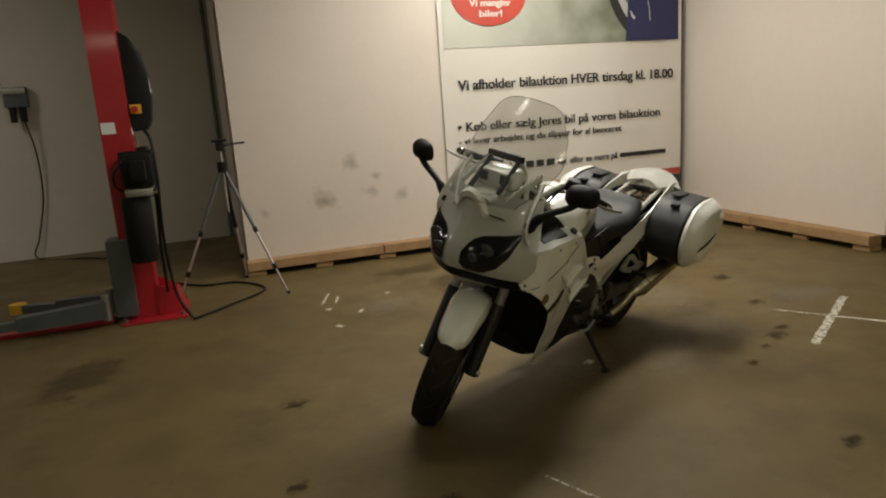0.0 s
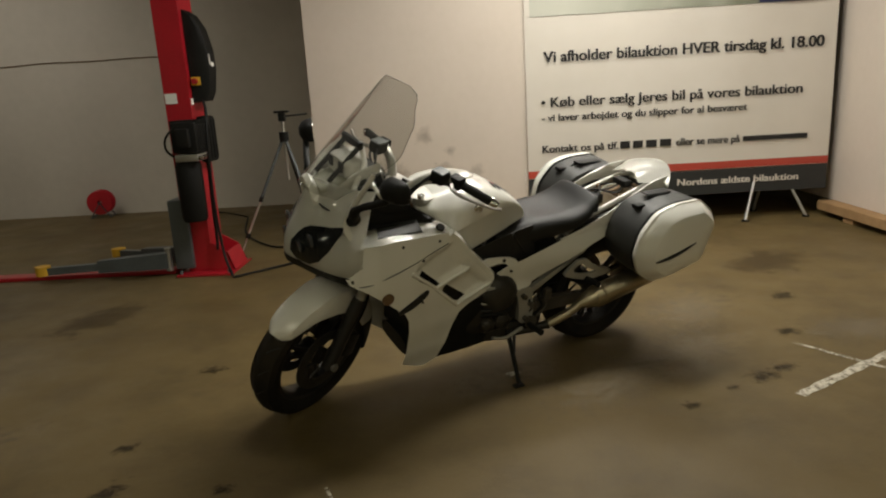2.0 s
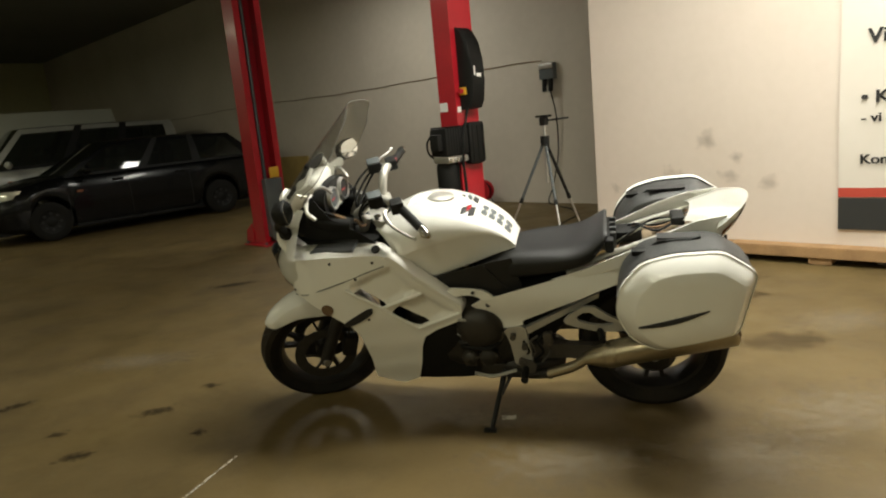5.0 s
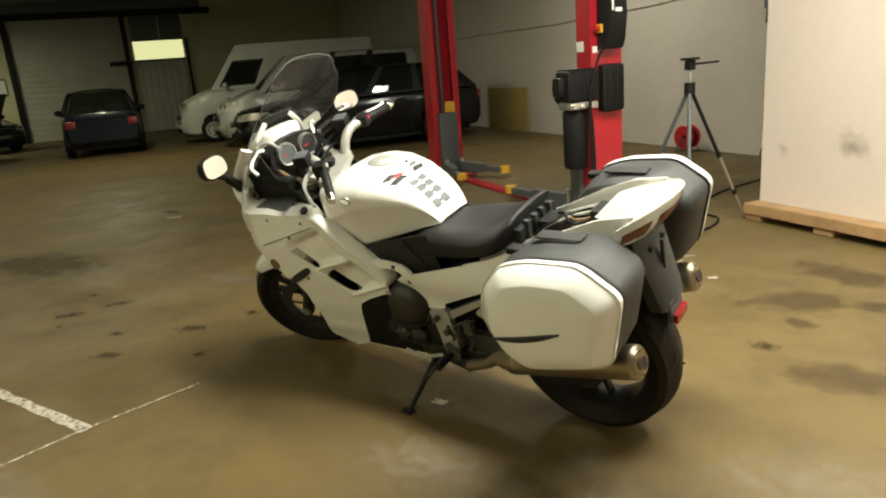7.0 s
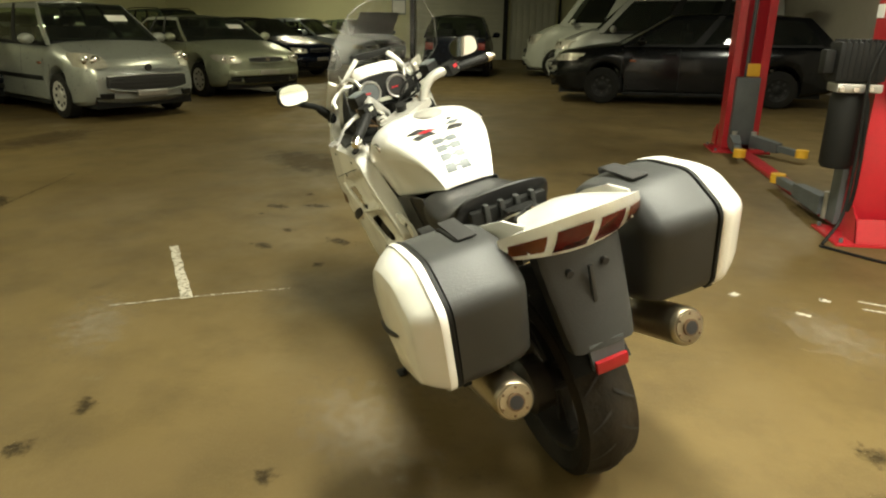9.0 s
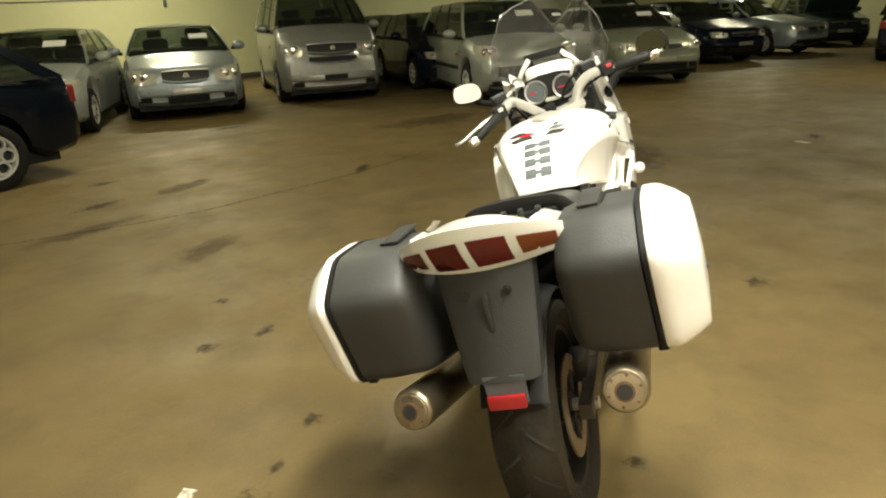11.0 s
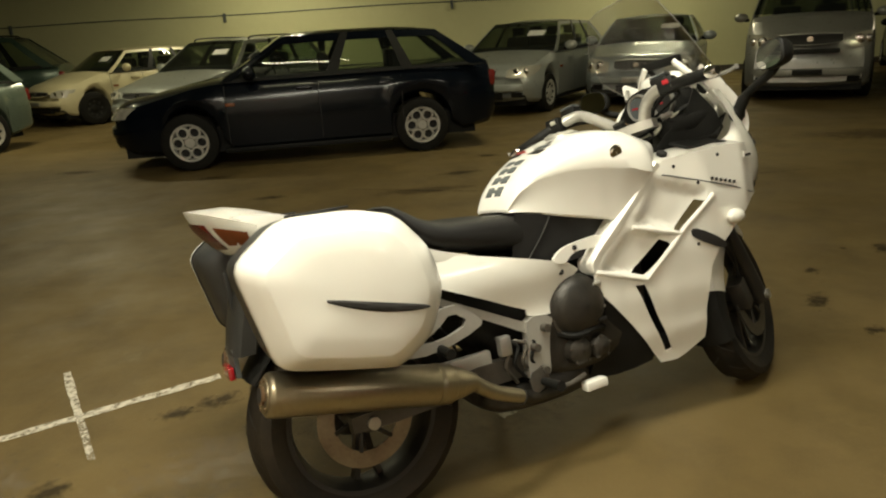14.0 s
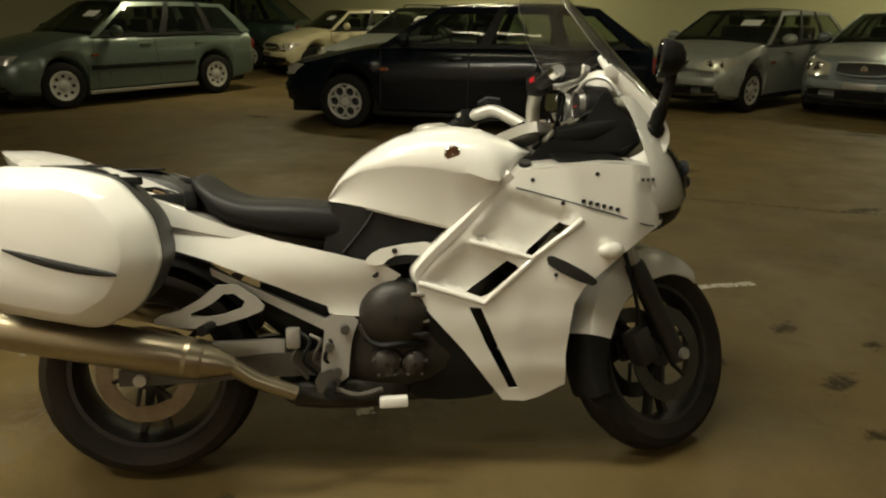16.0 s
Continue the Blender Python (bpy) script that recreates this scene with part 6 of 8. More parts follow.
for s in SIDES:
    bp("side_cover", shell([COVER], lambda x, z: 0.172 + 0.03 * (z - 0.6) - 0.10 * max(0, x - 0.62) + 0.012 * math.cos((z - 0.64) * 25), 0.005, 0.03, 2, s), BIKEWHITE, BIKE, "white side cover")
    bp("tail_flank", shell([TAILFLANK], lambda x, z: 0.150 + 0.03 * max(0, x) + 0.02 * math.sin((x + 0.2) * 5), 0.006, 0.03, 2, s), BIKEWHITE, BIKE)
    trim = bp("tank_side_trim", shell([GAP], lambda x, z: 0.150 + 0.03 * (z - 0.65) + 0.02 * max(0, x - 0.8) - 0.10 * max(0, 0.66 - x), 0.005, 0.03, 2, s), SEATVINYL, BIKE, "black trim below the tank")
    seam = [Vector((x, s * (0.1545 + 0.03 * (z - 0.65) - 0.10 * max(0, 0.66 - x)), z)) for x, z in ((0.60, 0.668), (0.64, 0.715), (0.675, 0.760), (0.69, 0.786))]
    bp("trim_seam", tube(bmesh.new(), curve_pts(seam, 3), 0.0035, 6), INK, trim)
    hook = bp("frame_cover", shell([rounded(HOOK, 1)], lambda x, z: 0.182 + 0.05 * max(0, x - 0.72), 0.012, 0.025, 1, s), BIKEWHITE, BIKE, "white hooked frame cover")
    bp("frame_cover_screw", rod(bmesh.new(), (0.745, s * 0.180, 0.674), (0.745, s * 0.187, 0.674), 0.008, 10), INK, hook)
    bp("cover_screw", rod(bmesh.new(), (0.69, s * 0.165, 0.608), (0.69, s * 0.174, 0.608), 0.010, 12), INK, BIKE)
    # silver strut, pivot plate, passenger footrest hanger
    bm = bmesh.new()
    loft(bm, [[(0.235, s * 0.130, 0.640), (0.235, s * 0.152, 0.640), (0.24, s * 0.152, 0.618), (0.24, s * 0.130, 0.618)], [(0.555, s * 0.130, 0.478), (0.555, s * 0.155, 0.478), (0.55, s * 0.155, 0.446), (0.55, s * 0.130, 0.446)]])
    bp("rear_strut", bm, FRAMEALLOY, BIKE)
    bp("pivot_plate", shell([rounded([(0.545, 0.500), (0.645, 0.488), (0.620, 0.43), (0.610, 0.36), (0.605, 0.300), (0.530, 0.300), (0.528, 0.35), (0.540, 0.43)], 1)], lambda x, z: 0.165, 0.03, 0.04, 1, s), FRAMEALLOY, BIKE, "silver frame pivot plate")
    h = bp("footrest_hanger", shell([rounded([(0.282, 0.615), (0.385, 0.54), (0.375, 0.515), (0.225, 0.475), (0.09, 0.49), (0.09, 0.515), (0.18, 0.535)], 1), rounded([(0.29, 0.582), (0.345, 0.538), (0.25, 0.507), (0.17, 0.515), (0.235, 0.538)], 1)], lambda x, z: 0.190, 0.016, 0.03, 1, s), FRAMEALLOY, BIKE, "silver passenger footrest hanger")
    bp("passenger_footrest", tube(bmesh.new(), [(0.24, s * 0.19, 0.485), (0.23, s * 0.27, 0.487)], 0.014, 10), BLACKPLASTIC, h)
    bp("rider_footrest", tube(bmesh.new(), [(0.56, s * 0.17, 0.30), (0.555, s * 0.28, 0.305)], [0.012, 0.016], 10), BLACKPLASTIC, BIKE)

# engine, swinging arm, final drive
eng = bp("engine", blob(bmesh.new(), finer([(0.56, 0.40, 0.10, 0.10, 0.10, 3), (0.62, 0.40, 0.145, 0.14, 0.15, 3.2), (0.74, 0.41, 0.165, 0.16, 0.19, 3.4), (0.90, 0.43, 0.165, 0.17, 0.24, 3.4), (1.02, 0.46, 0.15, 0.16, 0.24, 3), (1.08, 0.48, 0.10, 0.10, 0.16, 2.6)], 2)), ENGINE, BIKE, "dirty dark engine")
for s in SIDES:
    dome = [(0.004, 0.212), (0.045, 0.208), (0.078, 0.196), (0.098, 0.176), (0.106, 0.150), (0.108, 0.11)]
    cov = bp("clutch_cover", lathe(bmesh.new(), dome, 32, Matrix.Translation((0.742, 0, 0.490)) @ Matrix.Diagonal((0.98, s, 0.95, 1))), ENGINE, eng)
    for k in range(4):
        z = 0.550 - 0.038 * k
        bp("cooling_slot", tube(bmesh.new(), [(0.788, s * 0.196, z), (0.812, s * 0.188, z - 0.003), (0.838, s * 0.172, z - 0.006)], [0.005, 0.008, 0.005], 8), INK if k % 2 else FRAMEALLOY, cov)
    bp("cover_rim", tube(bmesh.new(), [(0.742 + 0.104 * math.cos(a), s * 0.160, 0.490 + 0.100 * math.sin(a)) for a in np.linspace(3.4, 5.9, 12)], 0.007, 8), ARMMETAL, cov)
    for x, z, r in ((0.715, 0.352, 0.046), (0.795, 0.346, 0.040)):
        lump = bp("crank_cover", lathe(bmesh.new(), [(0.004, 0.196), (r * 0.6, 0.193), (r * 0.9, 0.182), (r, 0.16), (r, 0.10)], 22, Matrix.Translation((x, 0, z)) @ Matrix.Diagonal((1, s, 1, 1))), ENGINE, eng)
        for k in range(5):
            a = k * math.pi * 0.4 + 0.3
            bp("cover_bolt", rod(bmesh.new(), (x + r * 0.85 * math.cos(a), s * 0.180, z + r * 0.85 * math.sin(a)), (x + r * 0.85 * math.cos(a), s * 0.190, z + r * 0.85 * math.sin(a)), 0.005, 6), ARMMETAL, lump)
    bp("engine_hose", tube(bmesh.new(), curve_pts([(0.66, s * 0.15, 0.42), (0.70, s * 0.185, 0.405), (0.76, s * 0.19, 0.41), (0.83, s * 0.16, 0.40)], 4), 0.012, 8), BLACKPLASTIC, eng)
    bp("swinging_arm", loft(bmesh.new(), [[(x, s * (y + dy), z + dz) for dy, dz in ((-0.018, -h), (0.018, -h), (0.018, h), (-0.018, h))] for x, y, z, h in ((0.60, 0.11, 0.345, 0.034), (0.38, 0.118, 0.352, 0.034), (0.10, 0.118, 0.335, 0.026), (-0.03, 0.115, 0.333, 0.022))]), ARMMETAL, BIKE, "dirty grey swinging arm")
bp("final_drive", lathe(bmesh.new(), [(0.004, 0.155), (0.06, 0.15), (0.088, 0.12), (0.085, 0.06), (0.004, 0.05)], 26, Matrix.Translation(REAR)), ENGINE, BIKE)
bp("rear_axle", rod(bmesh.new(), (REAR[0], -0.145, REAR[2]), (REAR[0], 0.155, REAR[2]), 0.018, 12), ALLOY, BIKE)
bp("rear_caliper", boxed((0.11, -0.112, 0.345), (0.22, -0.058, 0.415), 0.014), ENGINE, BIKE)
bp("rear_caliper_bracket", boxed((0.22, -0.13, 0.365), (0.43, -0.10, 0.425), 0.016), FRAMEALLOY, BIKE)
bp("inner_fender", blob(bmesh.new(), [(0.36, 0.56, 0.09, 0.10, 0.12, 3), (0.46, 0.52, 0.105, 0.16, 0.16, 3), (0.56, 0.50, 0.115, 0.19, 0.17, 3), (0.66, 0.52, 0.11, 0.18, 0.16, 3)]), BLACKPLASTIC, BIKE)
bp("shock_absorber", tube(bmesh.new(), [(0.47 + 0.006 * k, 0, 0.36 + 0.025 * k) for k in range(12)], [0.04, 0.03] * 6, 12), BLACKALLOY, BIKE)
bp("linkage", boxed((0.42, -0.09, 0.42), (0.50, 0.09, 0.56), 0.02), BLACKALLOY, BIKE)
for s in SIDES:
    for k in range(4):
        x0 = 0.44 + 0.03 * k
        bp("brake_hose", tube(bmesh.new(), curve_pts([(x0, s * 0.145, 0.46 - 0.012 * k), (x0 + 0.03, s * 0.165, 0.42), (x0 + 0.01, s * 0.165, 0.37), (x0 + 0.05, s * 0.15, 0.31 + 0.01 * k)], 4), 0.006, 6), BLACKPLASTIC if k % 2 else ARMMETAL, BIKE)
    bp("fluid_reservoir", boxed((0.435, min(s * 0.150, s * 0.178), 0.405), (0.475, max(s * 0.150, s * 0.178), 0.465), 0.008), ALLOY if s < 0 else ARMMETAL, BIKE)
    bp("heel_plate", shell([rounded([(0.51, 0.33), (0.575, 0.35), (0.585, 0.29), (0.52, 0.265)], 1)], lambda x, z: 0.186, 0.006, 0.03, 1, s), ARMMETAL, BIKE)
    for x, z in ((0.555, 0.405), (0.575, 0.33), (0.60, 0.455)):
        bp("frame_bolt", rod(bmesh.new(), (x, s * 0.160, z), (x, s * 0.190, z), 0.013, 10), ARMMETAL, BIKE)
bp("brake_pedal", tube(bmesh.new(), curve_pts([(0.57, -0.185, 0.285), (0.63, -0.20, 0.27), (0.70, -0.205, 0.285)], 4), 0.008, 8), ARMMETAL, BIKE)
bp("gear_lever", tube(bmesh.new(), curve_pts([(0.60, 0.185, 0.29), (0.70, 0.20, 0.27), (0.78, 0.205, 0.29)], 4), 0.008, 8), FRAMEALLOY, BIKE)
bp("crash_pad", boxed((0.690, -0.222, 0.232), (0.772, -0.187, 0.262), 0.008), BIKEWHITE, BIKE, "white plastic foot of the lower cover")
bp("rear_hugger", loft(bmesh.new(), [[(REAR[0] + r * math.cos(radians(a)), y, REAR[2] + r * math.sin(radians(a))) for r, y in ((0.330, -0.085), (0.345, -0.05), (0.348, 0), (0.345, 0.05), (0.330, 0.085), (0.326, 0.085), (0.340, 0.05), (0.343, 0), (0.340, -0.05), (0.326, -0.085))] for a in range(20, 152, 8)]), BLACKPLASTIC, BIKE)

# exhausts
for s in SIDES:
    e0, e1 = Vector((-0.262, 0.262 * s, 0.520)), Vector((0.225, 0.240 * s, 0.402))
    at = lambda k: e0 + (e1 - e0) * k
    m = bp("silencer", tube(bmesh.new(), [at(0.0), at(0.012), at(0.03), at(0.985), at(1.0)], [0.046, 0.053, 0.055, 0.055, 0.050], 28), BRUSHED, BIKE, "dull bronze-grey silencer")
    bp("silencer_cone", tube(bmesh.new(), [at(0.99), at(1.06), at(1.16)], [0.050, 0.042, 0.024], 24), BRUSHED, m)
    d = (e0 - e1).normalized()
    bp("end_ring", tube(bmesh.new(), [e0 + d * 0.001, e0 + d * 0.004, e0 + d * 0.005], [0.043, 0.041, 0.026], 24), BRUSHED, m)
    bp("tail_pipe", tube(bmesh.new(), [e0 + d * 0.002, e0 + d * 0.012], 0.023, 20), RUST, m)
    bp("tail_pipe_bore", tube(bmesh.new(), [e0 + d * 0.0122, e0 + d * 0.0135], 0.018, 20), INK, m)
    side = d.orthogonal().normalized()
    for k in range(6):
        q = Matrix.Rotation(k * math.pi / 3, 3, d) @ side
        bp("rivet", ball(bmesh.new(), e0 + q * 0.037 + d * 0.004, 0.004, 8), RUST, m)
    bp("header_pipe", tube(bmesh.new(), curve_pts([at(1.14), Vector((0.36, 0.225 * s, 0.335)), Vector((0.46, 0.205 * s, 0.287))], 4), 0.022, 14), BRUSHED, m)
    # the front length carries on the header in the darker engine material
    bp("front_pipe", tube(bmesh.new(), curve_pts([Vector((0.455, 0.206 * s, 0.289)), Vector((0.54, 0.165 * s, 0.256)), Vector((0.75, 0.10 * s, 0.232)), Vector((1.0, 0.09 * s, 0.24))], 4), [0.026] + [0.020] * 12, 12), ENGINE, m, "dark pipe under the engine")
    bp("hanger_clamp", tube(bmesh.new(), [at(0.90), at(0.925)], 0.0565, 24), BRUSHED, m)

# panniers
def clipped(outline, r):
    """Rounds only the corners of an outline, within r of each."""
    out = []
    for a, b, c in zip(outline[-1:] + outline[:-1], outline, outline[1:] + outline[:1]):
        a, b, c = Vector(a), Vector(b), Vector(c)
        p, q = b + (a - b).normalized() * r, b + (c - b).normalized() * r
        out += [tuple(p * (1 - k) ** 2 + b * 2 * k * (1 - k) + q * k * k) for k in (0, 0.33, 0.67, 1)]
    return out


PAN = [(-0.300, 0.838), (-0.185, 0.922), (-0.02, 0.916), (0.085, 0.888), (0.160, 0.795), (0.178, 0.69), (0.128, 0.585), (0.035, 0.530), (-0.10, 0.560), (-0.245, 0.598)]
for s in SIDES:
    o = resample(clipped(PAN, 0.034), 0.03)
    cx, cz = -0.06, 0.735

    def ring(k, y, shift=0.0, crease=0.0):
        out = []
        for x, z in o:
            X, Z = cx + (x - cx) * k + shift, cz + (z - cz) * k
            yy = y
            if crease:
                up = (Z - (0.79 - 0.35 * (X + 0.06) ** 2 * 4 - 0.10 * X)) / 0.03
                yy -= crease * min(1, max(0, up)) - crease * 0.5 * min(1, max(0, (-0.20 - X) / 0.05))
            out.append((X, s * yy, Z))
        return out

    body = bp("pannier", loft(bmesh.new(), [ring(0.80, 0.168, 0.01), ring(0.90, 0.18, 0.005), ring(0.955, 0.21), ring(0.985, 0.29), ring(0.985, 0.352 + 0.010 * (1 + s)), ring(0.965, 0.355 + 0.010 * (1 + s))]), GREYPLASTIC, BIKE, "grey plastic pannier with white lid")
    bp("lid_seal", loft(bmesh.new(), [ring(k, y + 0.010 * (1 + s)) for k, y in ((0.965, 0.355), (1.0, 0.357), (1.003, 0.366), (0.97, 0.368))]), BLACKPLASTIC, body)
    d = 0.020 if s > 0 else 0.0
    rings = [ring(0.985, 0.367 + d), ring(1.002, 0.370 + d), ring(1.0, 0.392 + d * 0.8), ring(0.99, 0.402), ring(0.975, 0.410), ring(0.88, 0.440, -0.004), ring(0.775, 0.464, -0.010), ring(0.755, 0.467, -0.010), ring(0.5, 0.473, -0.006), ring(0.25, 0.477), ring(0.02, 0.478)]
    bp("lid", loft(bmesh.new(), rings), BIKEWHITE, body, "white pannier lid", 55)
    bm = bmesh.new()
    rows = []
    for i in range(13):
        f = i / 12
        x = -0.135 + 0.235 * f
        z = 0.735 - 0.066 * f - 0.006 * math.sin(f * math.pi)
        w = 0.011 * math.sin(math.pi * min(1, max(0, f * 0.92 + 0.04))) ** 0.6
        y = s * (0.479 - 0.5 * (x + 0.04) ** 2)
        rows.append([(x, y, z - w), (x, y + s * 0.004, z - w * 0.5), (x, y + s * 0.004, z + w * 0.5), (x, y, z + w)])
    loft(bm, rows, cap=False, closed=False)
    bp("lid_badge", bm, INK, body, "worn dark badge strip")
    bp("handle_slot", boxed((-0.13, s * 0.25 - 0.025, 0.918), (0.02, s * 0.25 + 0.025, 0.924), 0.002), INK, body)
    bp("handle", tube(bmesh.new(), curve_pts([(-0.13, s * 0.27, 0.906), (-0.10, s * 0.275, 0.914), (0.0, s * 0.275, 0.907), (0.04, s * 0.27, 0.886)], 4), 0.009, 8), BLACKPLASTIC, body)
    bp("latch", boxed((0.06, s * 0.29 - 0.02, 0.872), (0.11, s * 0.29 + 0.02, 0.892), 0.004), BLACKPLASTIC, body)
    for x in (-0.2, 0.02):
        bp("lid_hinge", boxed((x - 0.03, s * 0.36 - 0.012, 0.545 + (0.045 if x < -0.1 else 0)), (x + 0.03, s * 0.36 + 0.012, 0.57 + (0.045 if x < -0.1 else 0)), 0.004), BLACKPLASTIC, body)
    bp("pannier_bracket", tube(bmesh.new(), curve_pts([(0.15, s * 0.14, 0.70), (0.10, s * 0.165, 0.78), (-0.12, s * 0.165, 0.86)], 4), 0.011, 8), BLACKPLASTIC, BIKE)


# tail unit and rear mudguard
def tail_face(u, v, off=0.0):
    """u across from -1 to 1, v from the lower to the upper edge."""
    y = 0.200 * u
    zt, zb = 0.974 - 0.060 * u * u, 0.846 + 0.008 * u * u
    xt, xb = -0.330 + 0.14 * u * u, -0.245 + 0.075 * u * u
    bulge = 0.012 * math.sin(math.pi * v)
    return Vector((xb + (xt - xb) * v - bulge - off, y, zb + (zt - zb) * v - off * 0.5))


def tail_patch(u0, u1, v0, v1, off, n=8):
    rows = []
    for j in range(n + 1):
        v = v0 + (v1 - v0) * j / n
        rows.append([tail_face(u0 + (u1 - u0) * i / n, v, off) for i in range(n + 1)])
    return rows


bm = bmesh.new()
n = 16
rings = []
for j in range(7):
    rings.append([tail_face(-1 + 2 * i / n, j / 6) for i in range(n + 1)])
for k, (x, z, w, drop) in enumerate(((-0.235, 0.972, 0.155, 0.055), (-0.17, 0.957, 0.12, 0.045), (-0.12, 0.940, 0.095, 0.03))):
    rings.append([(x + 0.03 * u * u, w * u, z - drop * u * u) for u in (-1 + 2 * i / n for i in range(n + 1))])
loft(bm, rings, cap=False, closed=False)
bmesh.ops.solidify(bm, geom=bm.faces[:], thickness=0.006)
tail = bp("tail_cowl", bm, BIKEWHITE, BIKE, "white tail cowl")
for u0, u1, v0, v1, m, lab in ((-0.93, -0.56, 0.24, 0.72, AMBER, "amber rear lens"), (-0.46, -0.05, 0.15, 0.76, REDLENS, "red rear lens"), (0.05, 0.46, 0.15, 0.76, REDLENS, "red rear lens"), (0.56, 0.93, 0.24, 0.72, AMBER, "amber rear lens")):
    bm = loft(bmesh.new(), tail_patch(u0, u1, v0, v1, 0.004), cap=False, closed=False)
    bmesh.ops.solidify(bm, geom=bm.faces[:], thickness=0.003)
    bp("rear_lens", bm, m, tail, lab)
bm = bmesh.new()
rings = []
for x, z, w in ((-0.215, 0.872, 0.120), (-0.225, 0.82, 0.118), (-0.245, 0.74, 0.110), (-0.272, 0.64, 0.098), (-0.285, 0.585, 0.090)):
    rings.append([(x + 0.05, -w, z), (x + 0.012, -w * 0.97, z), (x, -w * 0.80, z), (x - 0.004, 0, z), (x, w * 0.80, z), (x + 0.012, w * 0.97, z), (x + 0.05, w, z), (x + 0.055, w * 0.9, z), (x + 0.012, w * 0.75, z), (x + 0.008, 0, z), (x + 0.012, -w * 0.75, z), (x + 0.055, -w * 0.9, z)])
loft(bm, rings)
guard = bp("rear_mudguard", bm, GREYPLASTIC, BIKE, "dark grey rear mudguard")
for y in (-0.05, 0.05):
    bp("guard_bolt", rod(bmesh.new(), (-0.232, y, 0.79), (-0.245, y, 0.788), 0.010, 10), INK, guard)
bp("guard_rib", boxed((-0.262, -0.006, 0.70), (-0.250, 0.006, 0.80), 0.003), GREYPLASTIC, guard)
bp("plate_bracket", loft(bmesh.new(), [[(-0.285 + dx, w * s, z) for dx, s in ((0, -1), (0, 1), (0.012, 1), (0.012, -1))] for z, w in ((0.60, 0.05), (0.56, 0.048), (0.525, 0.046))]), DARKSTEEL, guard)
bp("rear_reflector", boxed((-0.304, -0.046, 0.522), (-0.288, 0.046, 0.556), 0.005), REFLECTOR, guard, "red rear reflector")
bp("number_lamp", boxed((-0.285, -0.035, 0.575), (-0.262, 0.035, 0.60), 0.008), BLACKPLASTIC, guard)


# fairing
def flank(x, z):
    b = lerp_table(x, [(0.78, 0.195), (0.90, 0.215), (1.02, 0.238), (1.12, 0.258), (1.25, 0.282), (1.40, 0.288), (1.48, 0.262), (1.545, 0.205)])
    return b * lerp_table(z, [(0.22, 0.64), (0.34, 0.77), (0.48, 0.88), (0.62, 0.96), (0.75, 1.0), (0.92, 0.985)])


PANEL = [(1.035, 0.858), (1.093, 0.892), (1.20, 0.902), (1.316, 0.907), (1.42, 0.902), (1.488, 0.890), (1.525, 0.862), (1.533, 0.824), (1.522, 0.772), (1.504, 0.735), (1.457, 0.712), (1.391, 0.667), (1.32, 0.606), (1.27, 0.562), (1.245, 0.515), (1.236, 0.45), (1.230, 0.36), (1.236, 0.265), (1.16, 0.222), (1.12, 0.212), (1.056, 0.216), (0.94, 0.375), (0.826, 0.508), (0.808, 0.545), (0.800, 0.604), (0.83, 0.645), (0.897, 0.712), (0.97, 0.785)]
VENT_A = [(1.10, 0.655), (1.115, 0.672), (1.20, 0.748), (1.222, 0.738), (1.222, 0.712), (1.135, 0.650)]
VENT_B = [(0.945, 0.552), (1.06, 0.640), (1.082, 0.628), (1.092, 0.612), (1.005, 0.545), (0.985, 0.537)]
SLIT = [(0.952, 0.508), (0.985, 0.506), (1.035, 0.39), (1.100, 0.255), (1.074, 0.253), (1.00, 0.40)]
STRIP = [(1.160, 0.655), (1.19, 0.652), (1.285, 0.600), (1.310, 0.575), (1.285, 0.565), (1.17, 0.622)]


def recess(x, z):
    """The two scooped fields round the vents lie deeper than the panel."""
    y = flank(x, z)
    deep = 0.0
    for quad in (((0.955, 0.700), (1.062, 0.838), (1.250, 0.768), (1.118, 0.660)), ((0.822, 0.580), (0.948, 0.690), (1.108, 0.642), (0.995, 0.528))):
        inside = 1.0
        for (ax, az), (bx, bz) in zip(quad, quad[1:] + quad[:1]):
            nx, nz = (bz - az), -(bx - ax)
            L = math.hypot(nx, nz)
            inside = min(inside, max(0.0, ((x - ax) * nx + (z - az) * nz) / L / 0.016))
        deep = max(deep, min(1, inside))
    return y - 0.020 * deep


